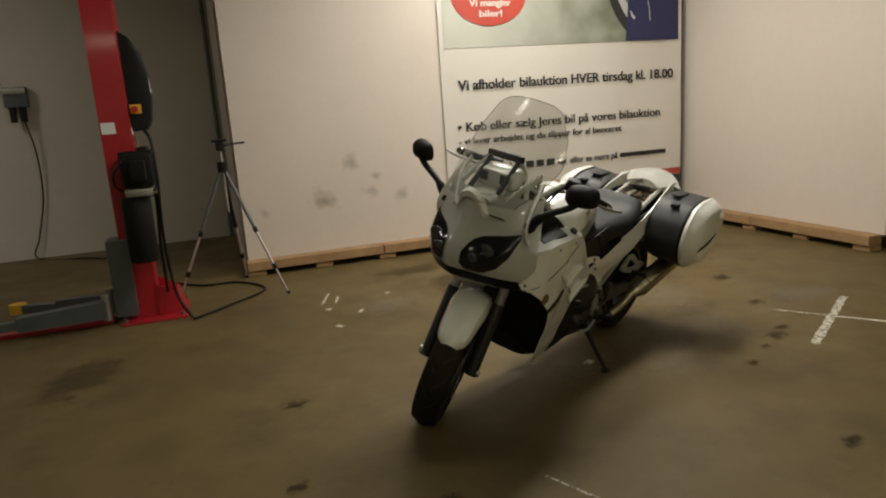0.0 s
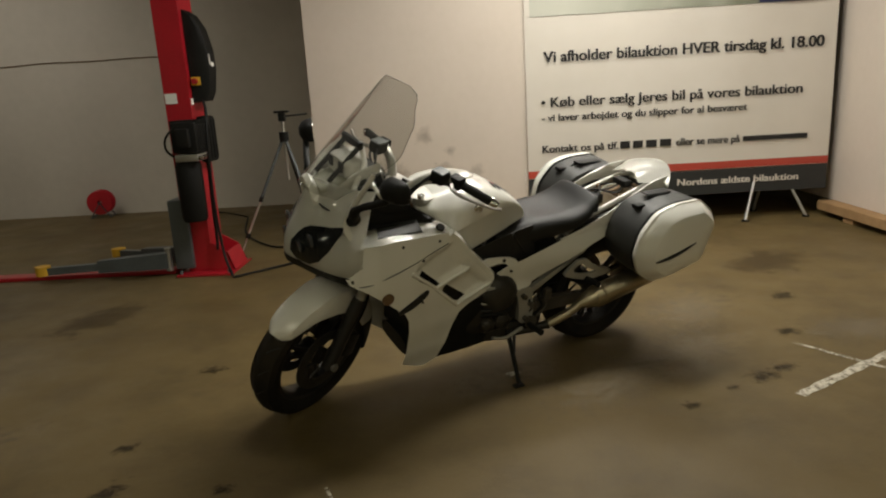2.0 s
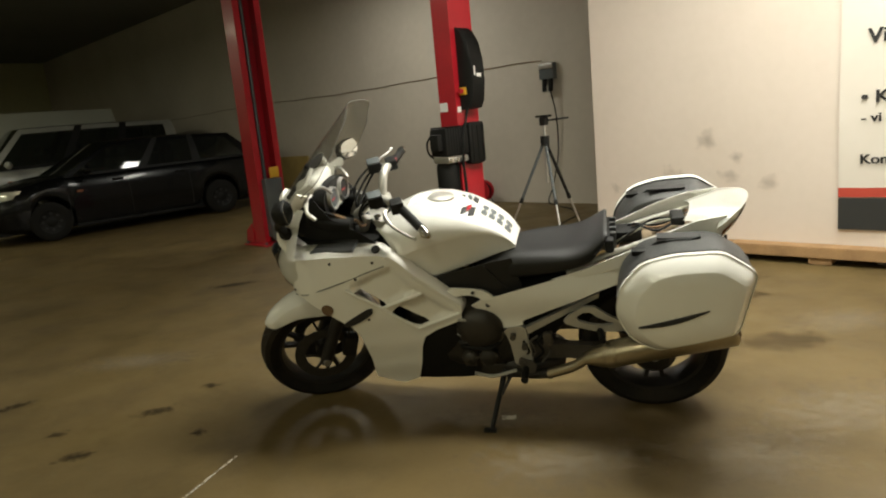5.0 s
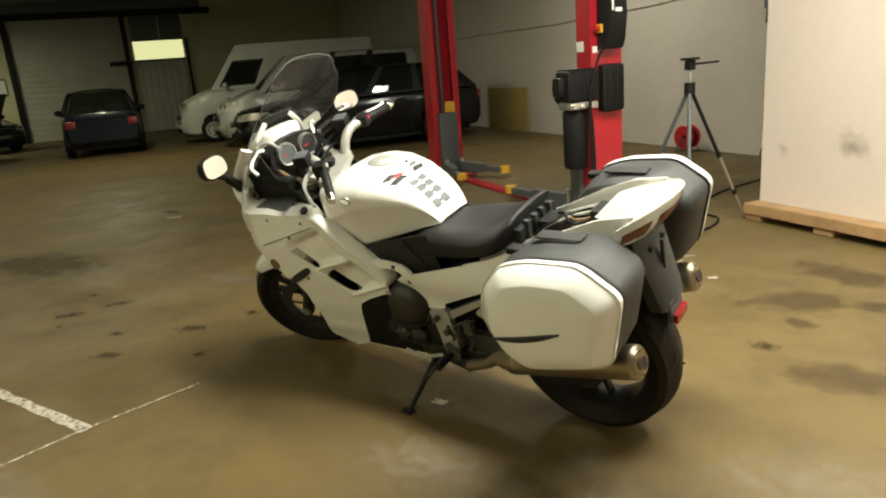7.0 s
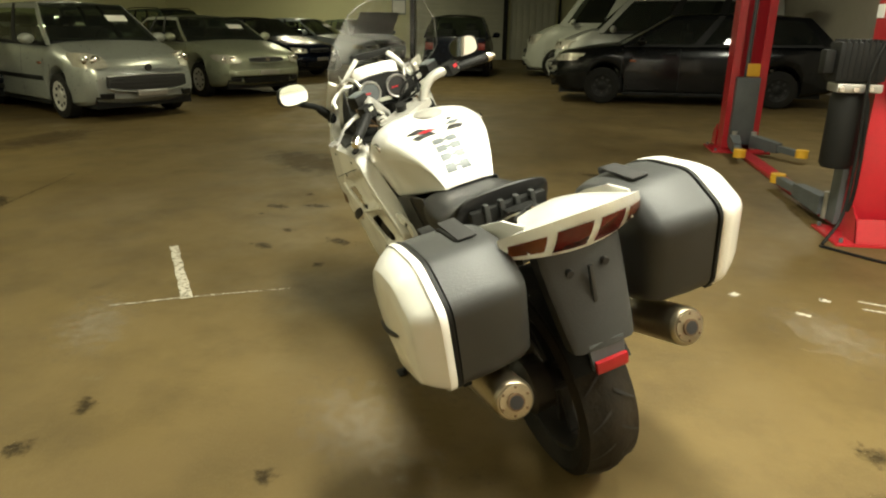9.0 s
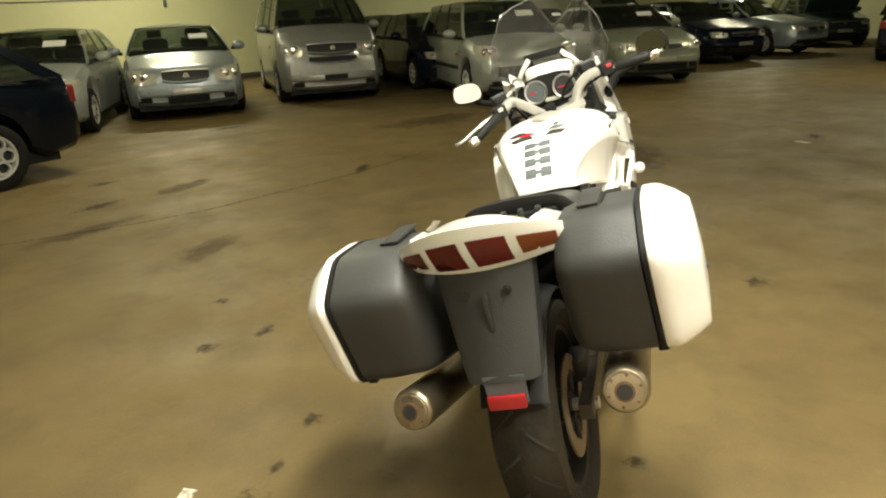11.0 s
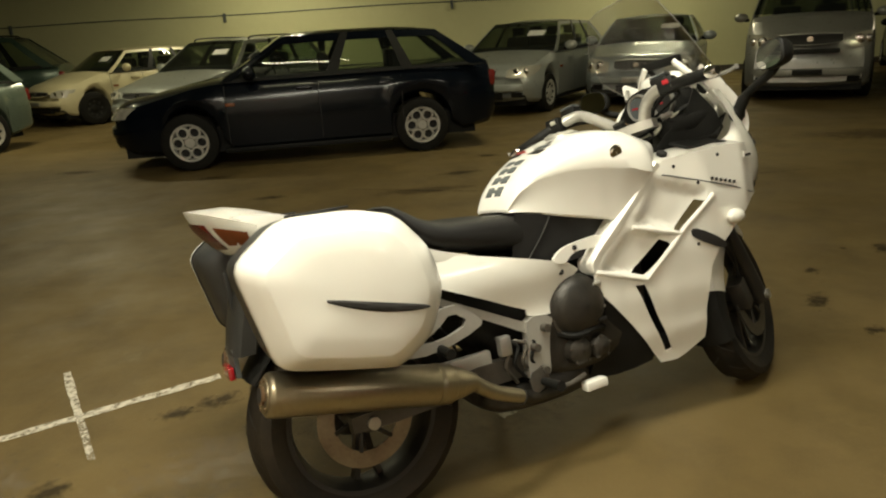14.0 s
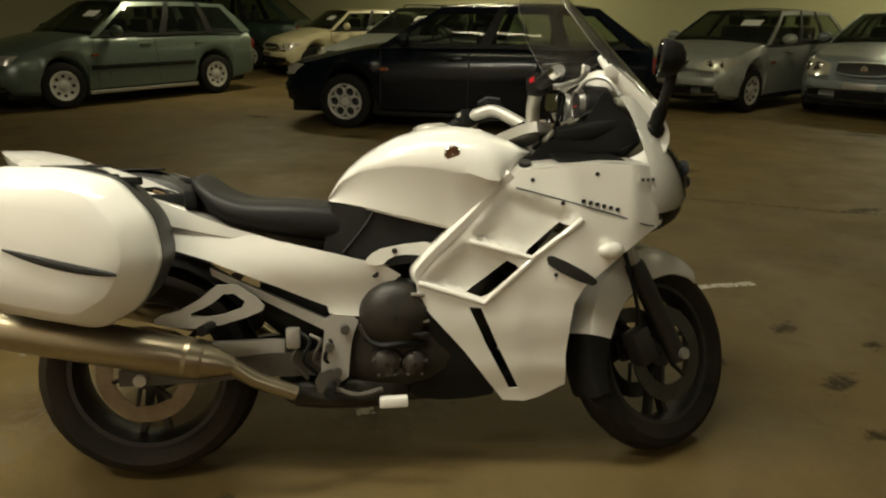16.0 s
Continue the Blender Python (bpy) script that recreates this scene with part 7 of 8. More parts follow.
# on the kickstand's side the strip behind the long slit has broken away
PANEL_CUT = [q for q in PANEL if q not in ((0.94, 0.375), (0.826, 0.508), (1.056, 0.216))]
PANEL_CUT[PANEL_CUT.index((1.12, 0.212)) + 1:PANEL_CUT.index((0.808, 0.545))] = [(1.050, 0.232), (1.020, 0.32), (0.998, 0.42), (0.975, 0.475), (0.920, 0.505)]
FAIRING = {}
for s in SIDES:
    f = bp("side_fairing", shell([PANEL, VENT_A, VENT_B, SLIT] if s < 0 else [PANEL_CUT, VENT_A, VENT_B], recess, 0.005, 0.022, 3, s), BIKEWHITE, BIKE, "white side fairing with open vents", 50)
    FAIRING[s] = f
    bm = shell([rounded(STRIP, 1)], lambda x, z: flank(x, z) + 0.005, 0.004, 0.02, 1, s)
    bp("louvre", bm, INK, f, "black louvre strip")
    # edge bars of the scoops
    for quad in (((0.952, 0.698), (1.125, 0.648), (1.258, 0.755)), ((0.812, 0.580), (0.995, 0.520), (1.125, 0.645))):
        pts = [Vector((x, s * (flank(x, z) - 0.002), z)) for x, z in quad]
        way = [pts[0] + (pts[1] - pts[0]) * k / 6 for k in range(6)] + [pts[1] + (pts[2] - pts[1]) * k / 6 for k in range(7)]
        way = [Vector((p.x, s * (flank(p.x, p.z) - 0.001), p.z)) for p in way]
        bp("scoop_rib", tube(bmesh.new(), way, 0.0085, 8), BIKEWHITE, f)
    bp("lower_cover", shell([rounded([(0.815, 0.515), *([(0.87, 0.492), (0.96, 0.365), (1.062, 0.238)] if s < 0 else [(0.96, 0.510), (1.03, 0.39), (1.09, 0.235)]), (0.92, 0.215), *([(0.775, 0.228), (0.80, 0.30), (0.815, 0.36), (0.80, 0.44)] if s < 0 else [(0.73, 0.215), (0.65, 0.26), (0.64, 0.36), (0.70, 0.46)])], 1)], lambda x, z: flank(x, z) - 0.006, 0.006, 0.03, 2, s), BLACKPLASTIC, f, "black lower cover")
    seam = [Vector((x, s * (flank(x, z) + 0.0008), z)) for x, z in ((1.08, 0.845), (1.16, 0.822), (1.26, 0.792), (1.36, 0.762), (1.44, 0.735), (1.50, 0.728))]
    bp("panel_seam", tube(bmesh.new(), curve_pts(seam, 4), 0.0022, 6), DARKSTEEL, f)
    for x, z in ((1.125, 0.865), (1.30, 0.878), (1.478, 0.872), (1.495, 0.752), (1.19, 0.60), (1.205, 0.80)):
        bp("fairing_screw", rod(bmesh.new(), (x, s * (flank(x, z) - 0.004), z), (x, s * (flank(x, z) + 0.002), z), 0.006, 10), INK, f)
    # broad edge band along the rear of the panel
    line = curve_pts([Vector((x, 0, z)) for x, z in ((1.065, 0.884), (1.02, 0.846), (0.97, 0.785), (0.897, 0.712), (0.83, 0.645), (0.802, 0.608), (0.806, 0.575))], 4)
    rows = []
    for i, q in enumerate(line):
        y, d = flank(q.x, q.z), 0.024 + 0.034 * min(1, i / 6)
        rows.append([(q.x + 0.012, s * (y + 0.004), q.z - 0.010), (q.x - 0.002, s * (y + 0.007), q.z + 0.004), (q.x - 0.010, s * (y - 0.004), q.z + 0.011), (q.x - 0.012, s * (y - d), q.z + 0.010), (q.x - 0.004, s * (y - d), q.z + 0.002), (q.x + 0.008, s * (y - 0.006), q.z - 0.008)])
    bp("panel_edge", loft(bmesh.new(), rows), BIKEWHITE, f, "", 50)
    # top shelf of the fairing
    edge = [(1.035, 0.858), (1.093, 0.892), (1.20, 0.902), (1.316, 0.907), (1.42, 0.902), (1.50, 0.884)]
    rows = []
    for x, z in edge:
        yo = flank(x, z)
        yi = lerp_table(x, [(1.03, 0.195), (1.12, 0.165), (1.40, 0.165), (1.50, 0.22)])
        rows.append([(x, s * (yo + (yi - yo) * k), z + 0.024 * math.sin(k * 1.5)) for k in (0, 0.12, 0.35, 0.65, 1.0)])
    bm = loft(bmesh.new(), rows, cap=False, closed=False)
    bmesh.ops.solidify(bm, geom=bm.faces[:], thickness=0.004)
    bp("fairing_shelf", bm, BIKEWHITE, f)
    c = Vector((1.110, s * 0.225, 0.910))
    bp("shelf_knob", rod(bmesh.new(), c - Vector((0, 0, 0.004)), c + Vector((0, 0.006 * s, 0.006)), 0.017, 16), INK, f)
    lid = bmesh.new()
    loft(lid, [[(x, s * y, z) for x, y, z in ((1.20, 0.250, 0.912), (1.395, 0.250, 0.910), (1.365, 0.170, 0.935), (1.19, 0.170, 0.937))], [(x, s * y, z + 0.006) for x, y, z in ((1.205, 0.245, 0.914), (1.39, 0.245, 0.912), (1.36, 0.175, 0.936), (1.195, 0.175, 0.938))]])
    bp("glove_box_lid", lid, GREYPLASTIC if s > 0 else BLACKPLASTIC, f, "dark glove box lid")
    # white rim of the cockpit
    rim = curve_pts([Vector(q) for q in ((1.36, 0.222, 0.912), (1.42, 0.222, 0.918), (1.468, 0.220, 0.940), (1.492, 0.214, 0.985), (1.458, 0.206, 1.045), (1.408, 0.196, 1.105), (1.378, 0.190, 1.142))], 4)
    rows = []
    for i, q in enumerate(rim):
        d = rim[min(i + 1, len(rim) - 1)] - rim[max(i - 1, 0)]
        out = Vector((d.z, 0, -d.x)).normalized()
        w = 0.036 if i > 4 else 0.020 + 0.004 * i
        P, Q = Vector((q.x, s * q.y, q.z)), Vector((q.x, s * (q.y + 0.022), q.z)) + out * w
        rows.append([P + Vector((0, -s * 0.022, 0)) - out * 0.004, P, P + (Q - P) * 0.5 + Vector((0, s * 0.008, 0)), Q, Q - Vector((0, s * 0.010, 0)) - out * 0.004, P + Vector((0, -s * 0.014, 0)) + out * 0.006])
    bp("cockpit_rim", loft(bmesh.new(), rows), BIKEWHITE, f)
    bp("cockpit_side", shell([[(1.10, 0.905), (1.42, 0.925), (1.465, 0.965), (1.44, 1.03), (1.36, 1.115), (1.30, 1.03), (1.18, 0.965)]], lambda x, z: 0.182 - 0.10 * max(0, z - 0.95), 0.004, 0.04, 1, s), BLACKPLASTIC, f)

bp("label_plate", shell([[(1.415, 0.852), (1.475, 0.846), (1.478, 0.868), (1.417, 0.874)]], lambda x, z: flank(x, z) + 0.0075, 0.002, 0.02, 1, -1), PAPER, FAIRING[-1])
for k in range(3):
    x = 1.428 + 0.018 * k
    bp("label_dot", boxed((x - 0.004, -flank(x, 0.86) - 0.0105, 0.855), (x + 0.004, -flank(x, 0.86) - 0.0085, 0.864)), INK, FAIRING[-1])
for k in range(6):
    x = 1.255 + 0.019 * k
    bp("lettering_bar", boxed((x, -flank(x, 0.79) - 0.0035, 0.800 - 0.005 * k), (x + 0.011, -flank(x, 0.79) - 0.001, 0.810 - 0.005 * k)), INK, FAIRING[-1])
# indicator pod on one flank, its empty place on the other
bp("indicator_pod", ball(bmesh.new(), (1.335, -0.296, 0.668), 0.03, 16, (1.25, 0.75, 0.8)), BIKEWHITE, FAIRING[-1], "white indicator pod")
bp("indicator_lens", rod(bmesh.new(), (1.358, flank(1.358, 0.66) - 0.004, 0.662), (1.358, flank(1.358, 0.66) + 0.004, 0.662), 0.026, 18), RUST, FAIRING[1], "brown round indicator")

# nose with headlamps
HEADBOWL = surface("smoked lamp bowl", (0.16, 0.17, 0.18), 0.2, 0.5, other=(0.07, 0.075, 0.08), scale=30, grain=60, amount=0.8)
LEVELS = [(0.715, 1.590, 1.42, 0.235), (0.75, 1.635, 1.445, 0.255), (0.80, 1.662, 1.460, 0.265), (0.86, 1.655, 1.462, 0.268), (0.90, 1.640, 1.455, 0.265), (0.956, 1.605, 1.440, 0.254), (1.04, 1.570, 1.415, 0.233), (1.09, 1.540, 1.390, 0.218), (1.13, 1.505, 1.36, 0.205)]


def nose(u, z, off=0.0):
    xn, xs, ys = (float(np.interp(z, [q[0] for q in LEVELS], [q[i] for q in LEVELS])) for i in (1, 2, 3))
    a = abs(u)
    x = xn - (xn - xs) * a ** 1.35 + off * (1 - a * 0.6)
    y = math.copysign(ys * math.sin(min(1, a) * math.pi / 2) ** 0.92 + off * a, u)
    ridge = 0.016 * max(0, 1 - (a / 0.12) ** 2)
    return Vector((x + ridge, y - 0.022 * (1 - min(1, a)), z))


bm = bmesh.new()
zs = np.linspace(0.715, 1.095, 17)
loft(bm, [[nose(-1 + i / 14, z) for i in range(29)] for z in zs], cap=False, closed=False)
bmesh.ops.solidify(bm, geom=bm.faces[:], thickness=0.006)
cowl = bp("nose_cowl", bm, BIKEWHITE, BIKE, "white pointed nose cowl", 60)
for s in SIDES:
    rows = []
    for i in range(17):
        u = 0.085 + 0.555 * i / 16
        lo = lerp_table(u, [(0.08, 0.822), (0.11, 0.800), (0.16, 0.790), (0.30, 0.792), (0.42, 0.815), (0.52, 0.858), (0.64, 0.942)])
        hi = lerp_table(u, [(0.08, 0.862), (0.11, 0.898), (0.16, 0.924), (0.24, 0.940), (0.42, 0.952), (0.64, 0.966)])
        rows.append([nose(s * u, lo + (hi - lo) * j / 8, 0.003 + 0.008 * math.sin(math.pi * (i + 1) / 18) * math.sin(math.pi * j / 8)) for j in range(9)])
    bm = loft(bmesh.new(), rows, cap=False, closed=False)
    bmesh.ops.solidify(bm, geom=bm.faces[:], thickness=0.004)
    hl = bp("headlamp", bm, surface("dark headlamp glass", (0.030, 0.033, 0.036), 0.08, coat=0.9, scale=20, grain=40), cowl, "dark clear headlamp")
    for uu, zz, rr in ((0.30, 0.890, 0.026), (0.19, 0.850, 0.020)):
        c = nose(s * uu, zz, 0.009)
        bp("headlamp_reflector", ball(bmesh.new(), c, rr, 12, (0.25, 1.5, 1)), HEADBOWL, hl)
lip = []
for i in range(25):
    u = -0.94 + 1.88 * i / 24
    drop = 0.055 * abs(u)
    p, q = nose(u, 0.790 - drop * 0.6, 0.004), nose(u, 0.758 - drop, 0.010)
    lip.append([p, q, q + Vector((-0.02, 0, -0.012)), p + Vector((-0.02, 0, 0))])
bp("nose_lip", loft(bmesh.new(), lip), BLACKPLASTIC, cowl, "black lip below the headlamps")
# white U-shaped bracket at the foot of the screen
half_u = [(1.36, 0.165, 1.165), (1.44, 0.14, 1.125), (1.50, 0.105, 1.06), (1.535, 0.072, 1.014), (1.552, 0.048, 1.022), (1.566, 0.028, 1.068), (1.570, -0.02, 1.092)]
ub = curve_pts(half_u + [(x, -0.04 - y, z) for x, y, z in reversed(half_u[:-1])], 5)
rows = [[p + Vector((0.020, 0, -0.016)), p + Vector((0.022, 0, 0.008)), p + Vector((0.004, 0, 0.022)), p + Vector((-0.012, 0, 0.012)), p + Vector((-0.010, 0, -0.016))] for p in ub]
bp("screen_bracket", loft(bmesh.new(), rows), BIKEWHITE, cowl, "white bracket at the foot of the screen")
bp("screen_motor_cover", blob(bmesh.new(), [(1.42, 1.085, 0.12, 0.02, 0.03, 2.4), (1.49, 1.075, 0.11, 0.025, 0.03, 2.4), (1.55, 1.06, 0.06, 0.02, 0.02, 2.2)]), DOORWHITE, cowl)
for s in SIDES:
    bp("screen_slide", tube(bmesh.new(), [(1.52, 0.07 * s, 1.10), (1.40, 0.07 * s, 1.22)], 0.010, 8), BLACKPLASTIC, cowl)
    bp("screen_arm", tube(bmesh.new(), curve_pts([(1.46, 0.17 * s, 1.09), (1.40, 0.12 * s, 1.17), (1.385, 0.07 * s, 1.225)], 4), 0.011, 8), BIKEWHITE, cowl)
    bp("housing_slot", boxed((1.452, 0.050 * s - 0.018, 1.125), (1.468, 0.050 * s + 0.018, 1.165), 0.003), INK, cowl)
bp("motor_housing", blob(bmesh.new(), finer([(1.36, 1.15, 0.07, 0.03, 0.03, 3.4), (1.38, 1.148, 0.10, 0.04, 0.045, 4), (1.44, 1.14, 0.105, 0.04, 0.045, 4), (1.462, 1.138, 0.09, 0.03, 0.035, 3.4)], 2)), BIKEWHITE, cowl, "white housing of the screen motor")
bp("screen_crossbar", boxed((1.385, -0.09, 1.215), (1.405, 0.09, 1.245), 0.006), BLACKPLASTIC, cowl)


# windscreen
def screen(u, v):
    half = lerp_table(v, [(0, 0.175), (0.15, 0.218), (0.35, 0.248), (0.6, 0.224), (0.85, 0.176), (0.95, 0.152), (1.0, 0.112)])
    y = half * u
    x = 1.598 - 0.388 * v - 0.02 * math.sin(v * math.pi)
    z = 1.066 + 0.388 * v + 0.02 * math.sin(v * math.pi)
    return Vector((x - 2.3 * y * y, y - 0.012 - 0.042 * v, z - 0.012 * u * u * v * v * v - 0.2 * y * y))


bm = bmesh.new()
loft(bm, [[screen(-1 + i / 8, j / 16) for i in range(17)] for j in range(17)], cap=False, closed=False)
ws = bp("windscreen", bm, SCREEN, BIKE, "tall clear windscreen")
ws.visible_shadow = False
rim = [screen(-1, j / 16) for j in range(17)] + [screen(-1 + i / 8, 1) for i in range(1, 17)] + [screen(1, 1 - j / 16) for j in range(1, 17)]
bp("screen_rim", tube(bmesh.new(), rim, 0.0016, 6), SCREEN_EDGE, ws)

# cockpit: dials, inner panels, bare brackets and wires
bp("cockpit_floor", loft(bmesh.new(), [[(1.12, -0.17, 0.93), (1.12, 0.17, 0.93), (1.12, 0.17, 0.925), (1.12, -0.17, 0.925)], [(1.40, -0.21, 0.945), (1.40, 0.21, 0.945), (1.40, 0.21, 0.94), (1.40, -0.21, 0.94)], [(1.56, -0.12, 1.02), (1.56, 0.12, 1.02), (1.56, 0.12, 1.015), (1.56, -0.12, 1.015)]]), BLACKPLASTIC, BIKE)
dash = bp("dashboard", loft(bmesh.new(), [[(1.335 + dx, y, z) for y, z in rounded([(-0.14, 1.02), (-0.15, 1.10), (-0.08, 1.15), (0.08, 1.15), (0.15, 1.10), (0.14, 1.02)], 1)] for dx in (-0.01, 0.03, 0.06)]), BLACKPLASTIC, BIKE, "black instrument panel")
for y, r in ((0.062, 0.048), (-0.062, 0.048)):
    c = Vector((1.322, y, 1.085))
    m = Matrix.Translation(c) @ Matrix.Rotation(radians(90), 4, "Z")
    dial = bp("dial", lathe(bmesh.new(), [(0.002, 0.006), (r * 0.86, 0.006), (r * 0.88, 0.012), (r, 0.014), (r * 1.06, 0.0), (r * 1.06, -0.03)], 28, m), ALLOY, dash, "round dial with bright ring")
    bp("dial_face", lathe(bmesh.new(), [(0.001, 0.0085), (r * 0.84, 0.0085)], 28, m), DARKSTEEL if y > 0 else INK, dial)
    bp("needle", boxed(c + Vector((-0.0105, -0.003, -0.004)), c + Vector((-0.009, 0.026, 0.002))), REDPAINT, dial)
bp("dial_arch", tube(bmesh.new(), curve_pts([(1.345, 0.215, 1.050), (1.377, 0.212, 1.085), (1.391, 0.143, 1.124), (1.375, 0.075, 1.098), (1.365, 0.050, 1.070)], 5), 0.008, 8), BIKEWHITE, dash, "white curved bracket over the dial")
bp("warning_lamps", boxed((1.318, -0.03, 1.035), (1.326, 0.03, 1.052), 0.002), DOORWHITE, dash)
for k in range(9):
    s = 1 if k % 2 else -1
    p = [(1.34, 0.12 * s, 1.03 - 0.008 * k), (1.36 - 0.02 * k, (0.16 - 0.006 * k) * s, 1.07 - 0.01 * k), (1.26 - 0.01 * k, 0.13 * s, 1.02 - 0.006 * k), (1.18, 0.06 * s, 0.96)]
    bp("wiring", tube(bmesh.new(), curve_pts(p, 4), 0.0055 if k % 3 else 0.008, 6), (BLACKPLASTIC, BLACKPLASTIC, DOORWHITE, RUST)[k % 4], BIKE)
for s in SIDES:
    bp("inner_bracket", tube(bmesh.new(), curve_pts([(1.40, 0.19 * s, 1.10), (1.37, 0.16 * s, 1.15), (1.33, 0.12 * s, 1.155), (1.30, 0.10 * s, 1.12)], 4), 0.007, 8), ALLOY, BIKE)
    bp("inner_duct", blob(bmesh.new(), [(1.22, 0.985, 0.035, 0.03, 0.03, 2.4), (1.32, 1.0, 0.04, 0.04, 0.035, 2.6), (1.40, 1.02, 0.03, 0.03, 0.03, 2.4)]), BLACKPLASTIC, BIKE).location = (0, 0.145 * s, 0)

# radiator block and dark filling between the fairings
bp("radiator", boxed((1.115, -0.17, 0.30), (1.165, 0.17, 0.72), 0.01), BLACKPLASTIC, BIKE)
bp("inner_frame", blob(bmesh.new(), finer([(0.80, 0.66, 0.12, 0.07, 0.06, 3), (0.95, 0.68, 0.15, 0.10, 0.10, 3), (1.10, 0.72, 0.16, 0.14, 0.16, 3), (1.22, 0.80, 0.12, 0.12, 0.10, 3), (1.27, 0.83, 0.07, 0.07, 0.06, 3)], 2)), BLACKALLOY, BIKE)
# collector box, added also to keep light off the floor below the bike
bp("collector_box", blob(bmesh.new(), finer([(0.40, 0.265, 0.07, 0.03, 0.03, 3), (0.45, 0.255, 0.12, 0.05, 0.05, 3.4), (0.60, 0.25, 0.14, 0.055, 0.06, 3.6), (0.76, 0.25, 0.13, 0.05, 0.06, 3.4), (0.82, 0.255, 0.08, 0.03, 0.03, 3)], 2)), ENGINE, BIKE, "dark collector box under the engine")
bp("belly_pan", blob(bmesh.new(), [(0.78, 0.26, 0.11, 0.03, 0.04, 3), (0.95, 0.25, 0.13, 0.03, 0.05, 3), (1.12, 0.26, 0.14, 0.03, 0.05, 3), (1.19, 0.28, 0.13, 0.03, 0.05, 3)]), BLACKPLASTIC, BIKE)

# mirrors
for s, c, lean in ((1, Vector((1.385, 0.375, 1.152)), 14), (-1, Vector((1.415, -0.435, 1.160)), -19)):
    m = Matrix.Translation(c) @ Matrix.Rotation(radians(lean), 4, "Z") @ Matrix.Rotation(radians(6), 4, "Y")
    o = resample(rounded([(-0.072, -0.035), (-0.060, 0.042), (0.050, 0.048), (0.072, 0.012), (0.066, -0.040), (-0.02, -0.048)], 2), 0.012)
    rr = lambda k, dx: [m @ Vector((dx, s * y * k, z * k)) for y, z in o]
    h = bp("mirror", loft(bmesh.new(), [rr(0.95, -0.012), rr(1.0, -0.008), rr(0.97, 0.012), rr(0.75, 0.035), rr(0.35, 0.048)]), BLACKPLASTIC, BIKE, "black rear-view mirror")
    bp("mirror_glass", loft(bmesh.new(), [rr(0.90, -0.0125), rr(0.90, -0.0145)]), MIRROR, h)
    foot = Vector((1.485, 0.225 * s, 1.0))
    bp("mirror_stalk", tube(bmesh.new(), curve_pts([foot, foot + Vector((0.0, 0.05 * s, 0.06)), c + Vector((0.03, -0.03 * s, -0.05)), c + Vector((0.02, 0, -0.02))], 4), [0.020] * 4 + [0.014] * 8 + [0.012], 10), BLACKPLASTIC, h)
    bp("stalk_foot", ball(bmesh.new(), foot, 0.028, 12, (1.2, 0.8, 1)), BLACKPLASTIC, h)

# stands
st = bp("side_stand", tube(bmesh.new(), [(0.655, 0.150, 0.270), (0.680, 0.245, 0.190), (0.706, 0.350, 0.104)], [0.013, 0.011, 0.010], 10), BLACKPLASTIC, BIKE, "black side stand swung out")
bp("stand_foot", boxed((0.685, 0.338, 0.097), (0.740, 0.372, 0.106), 0.004), BLACKPLASTIC, st)
bp("stand_spring", tube(bmesh.new(), [(0.62, 0.155, 0.27), (0.668, 0.235, 0.20)], 0.008, 8), BLACKALLOY, st)


# ---- marks on the floor ----
floor_line((0.775, -0.94), (1.62, -0.40), 0.045, CHALK, "broad worn white painted line on the concrete")
floor_line((1.02, -0.36), (1.24, -0.665), 0.024, THINCHALK, "thin worn white line crossing the broad one", z=0.0045)
floor_line((1.24, -0.665), (1.49, -1.02), 0.030, CHALK, "thin white line crossing the broad one", z=0.0045)
floor_line((-0.94, -1.945), (-1.68, -2.45), 0.050, CHALK, "broad worn white painted line on the concrete")
floor_line((-0.78, -2.26), (-0.96, -1.93), 0.016, THINCHALK, "thin worn white line at the corner mark", z=0.0045)
floor_line((-0.96, -1.93), (-1.16, -1.49), 0.012, THINCHALK, "thin worn white line at the corner mark", z=0.0045)
for a, b, w in (((-1.54, 1.38), (-1.44, 1.67), 0.02), ((-1.44, 1.36), (-1.39, 1.53), 0.02), ((-1.53, 1.19), (-1.51, 1.24), 0.04), ((-1.03, 1.40), (-1.005, 1.45), 0.04), ((-5.85, -1.60), (-5.80, -1.46), 0.08), ((-1.50, 0.76), (-1.54, 0.80), 0.04), ((-0.44, -0.60), (-0.39, -0.56), 0.04), ((-1.33, 1.02), (-1.30, 1.08), 0.03)):
    floor_line(a, b, w, CHALK, "small chip of white paint left on the concrete")
for a, b in (((0.75, -4.45), (-0.25, -4.17)), ((-0.25, -4.17), (-0.75, -4.10)), ((-2.2, -4.18), (-3.4, -4.42)), ((-0.75, -4.10), (-2.2, -4.18))):
    floor_line(a, b, 0.035, CRACK, "long hairline crack filled with dirt")
OIL, DAMP = "dark dried oil spot on the concrete", "wide brown damp stain on the concrete"
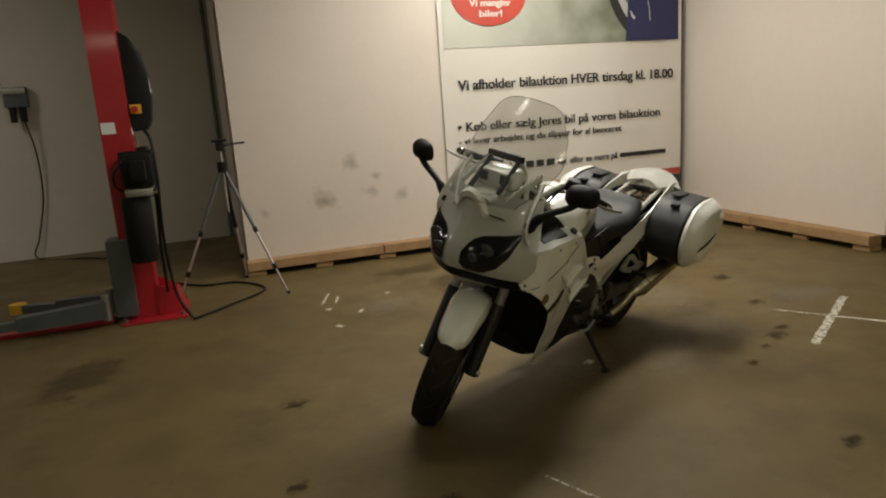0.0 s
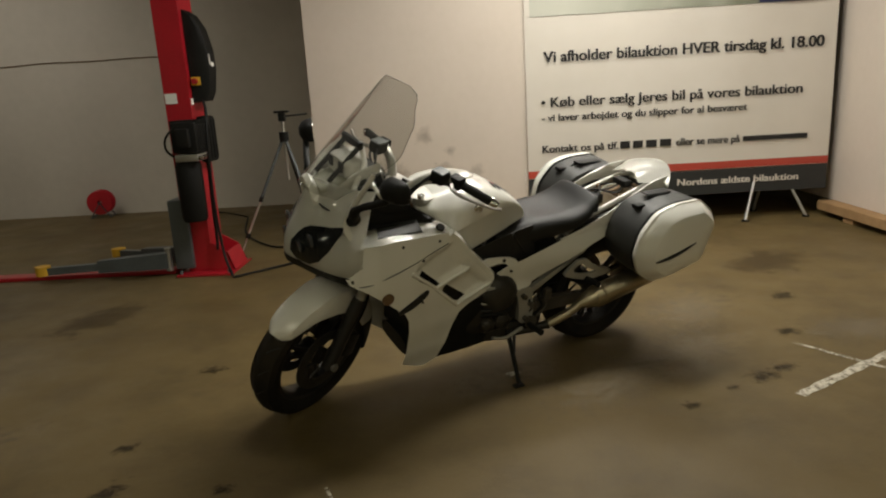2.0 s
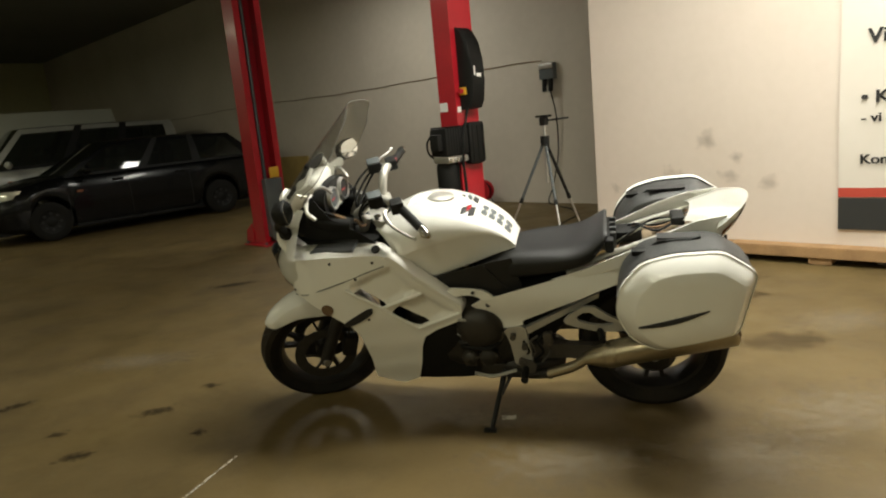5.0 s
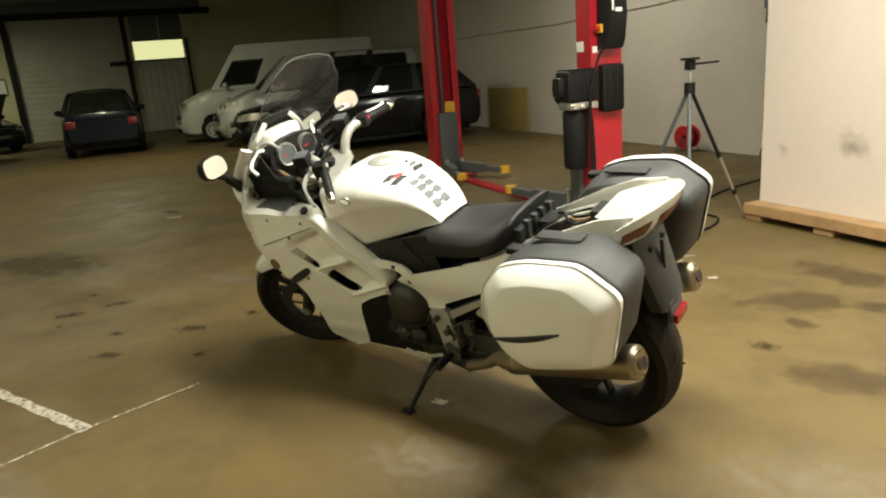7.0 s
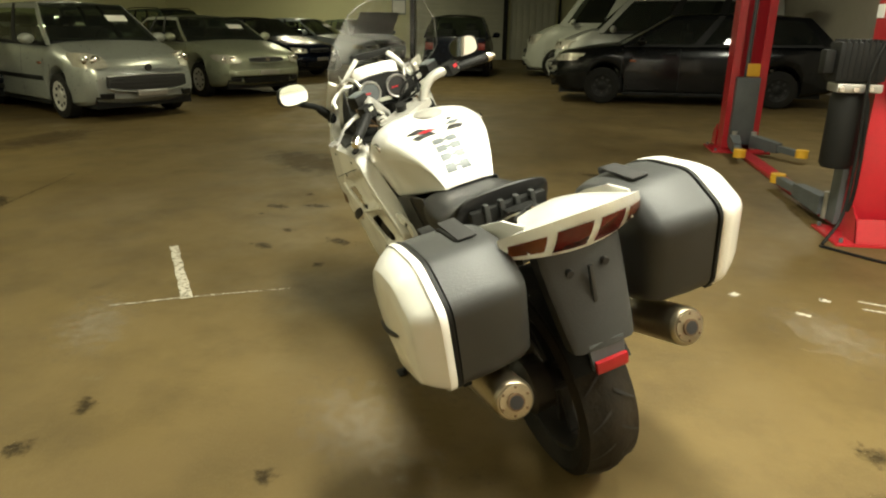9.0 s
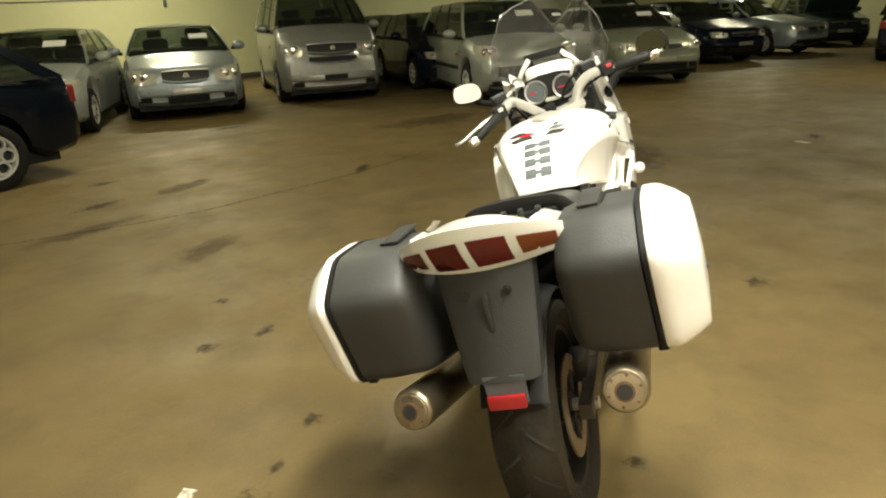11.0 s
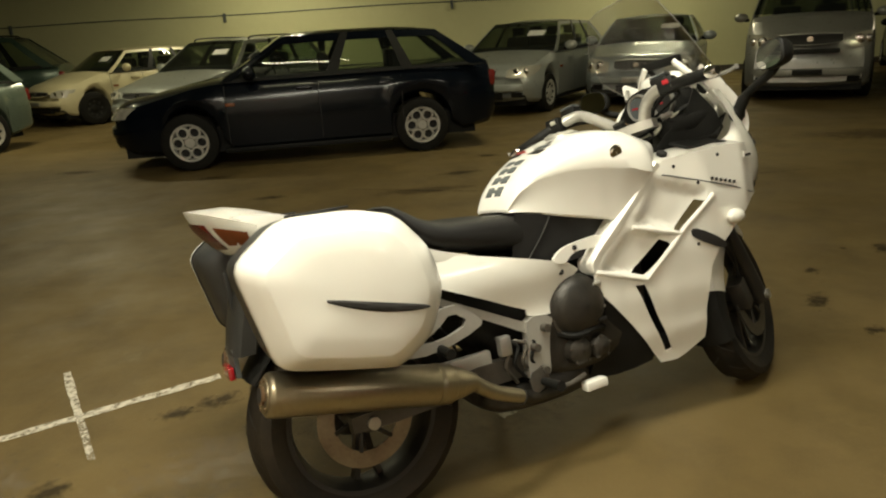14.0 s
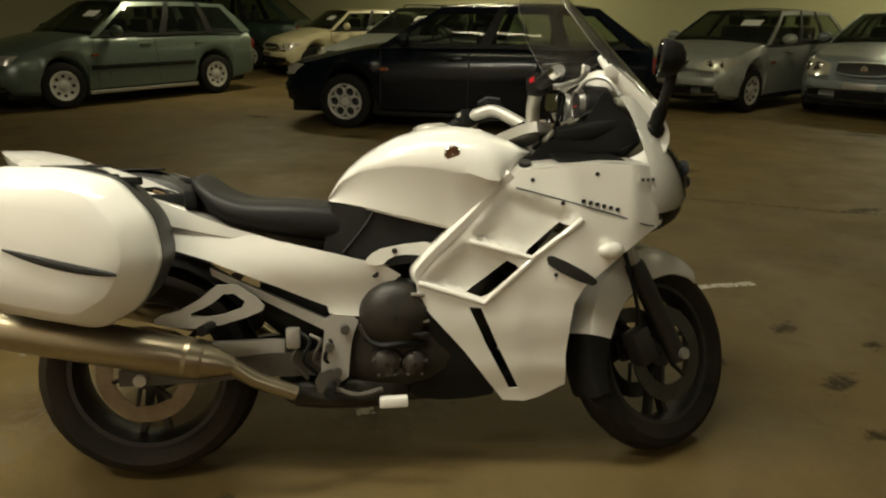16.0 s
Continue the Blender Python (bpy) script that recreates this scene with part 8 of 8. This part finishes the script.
for x, y, rx, ry, turn in ((0.30, -0.985, 0.055, 0.045, 20), (0.535, -0.84, 0.05, 0.04, 40), (0.71, -0.735, 0.12, 0.075, 30), (0.845, -0.65, 0.10, 0.05, 25), (1.075, -0.195, 0.10, 0.075, 10), (1.336, 0.405, 0.13, 0.08, 40), (-1.535, -1.475, 0.06, 0.045, 0),
                           (-1.975, -1.49, 0.15, 0.07, 60), (-2.49, -2.24, 0.03, 0.03, 0), (-2.70, -2.20, 0.14, 0.08, 70), (-2.77, -1.93, 0.14, 0.06, 80), (-2.14, -1.895, 0.07, 0.05, 50), (-1.80, -1.92, 0.11, 0.06, 60), (2.37, -5.33, 0.24, 0.10, 0), (-0.235, -4.98, 0.26, 0.13, 20),
                           (-0.53, -5.84, 0.16, 0.11, 0), (4.25, -6.05, 0.35, 0.12, 0), (-2.43, -4.32, 0.24, 0.09, 40), (-2.93, -8.07, 0.35, 0.18, 0), (-6.2, -1.55, 0.26, 0.12, 30), (-4.29, 0.23, 0.30, 0.12, 60), (0.045, -1.785, 0.08, 0.05, 30), (0.017, -2.283, 0.05, 0.06, 0), (0.315, -1.825, 0.07, 0.06, 20),
                           (-0.146, 0.903, 0.09, 0.06, 30), (-1.965, -0.36, 0.10, 0.06, 20), (-0.27, -0.02, 0.05, 0.04, 0), (-3.1, -2.1, 0.05, 0.05, 0), (1.48, -4.27, 0.20, 0.09, 10), (-2.05, -1.15, 0.07, 0.06, 0)):
    floor_patch("oil_spot", BLOTCH, x, y, rx * 1.15, ry * 1.15, turn, OIL)
for x, y, rx, ry, turn in ((-0.47, 1.49, 0.30, 0.21, 60), (0.24, 0.93, 0.26, 0.17, 50), (0.886, 1.88, 0.30, 0.20, 10), (-0.20, 1.72, 0.14, 0.10, 30), (-0.25, 1.25, 0.10, 0.07, 20), (-3.08, 0.61, 0.40, 0.22, 70), (-3.24, 1.90, 0.5, 0.3, 20),
                           (-0.34, -3.18, 0.30, 0.14, 30), (-1.0, -5.06, 0.35, 0.15, 20), (0.09, -4.28, 0.5, 0.14, 10), (-0.6, 2.05, 0.4, 0.18, 10), (1.6, 1.2, 0.45, 0.25, 35), (-4.4, -2.6, 0.8, 0.35, 40), (-5.0, -6.0, 0.9, 0.4, 0)):
    floor_patch("damp_stain", FAINT, x, y, rx * 1.3, ry * 1.3, turn, DAMP, z=0.0018)
for x, y, rx, ry, turn in ((0.0, -0.75, 0.55, 0.30, 40), (-0.45, -0.62, 0.40, 0.22, 30), (0.5, -0.35, 0.5, 0.3, 30), (0.7, 0.25, 0.6, 0.35, 60), (-1.1, 1.1, 0.5, 0.3, 20), (0.4, 1.4, 0.5, 0.3, 60), (1.5, -0.2, 0.5, 0.3, 0), (-0.6, -2.2, 0.5, 0.25, 30), (-2.9, -1.2, 0.6, 0.25, 40)):
    floor_patch("pale_patch", PALE, x, y, rx, ry, turn, "pale gritty worn patch of concrete", z=0.0012)
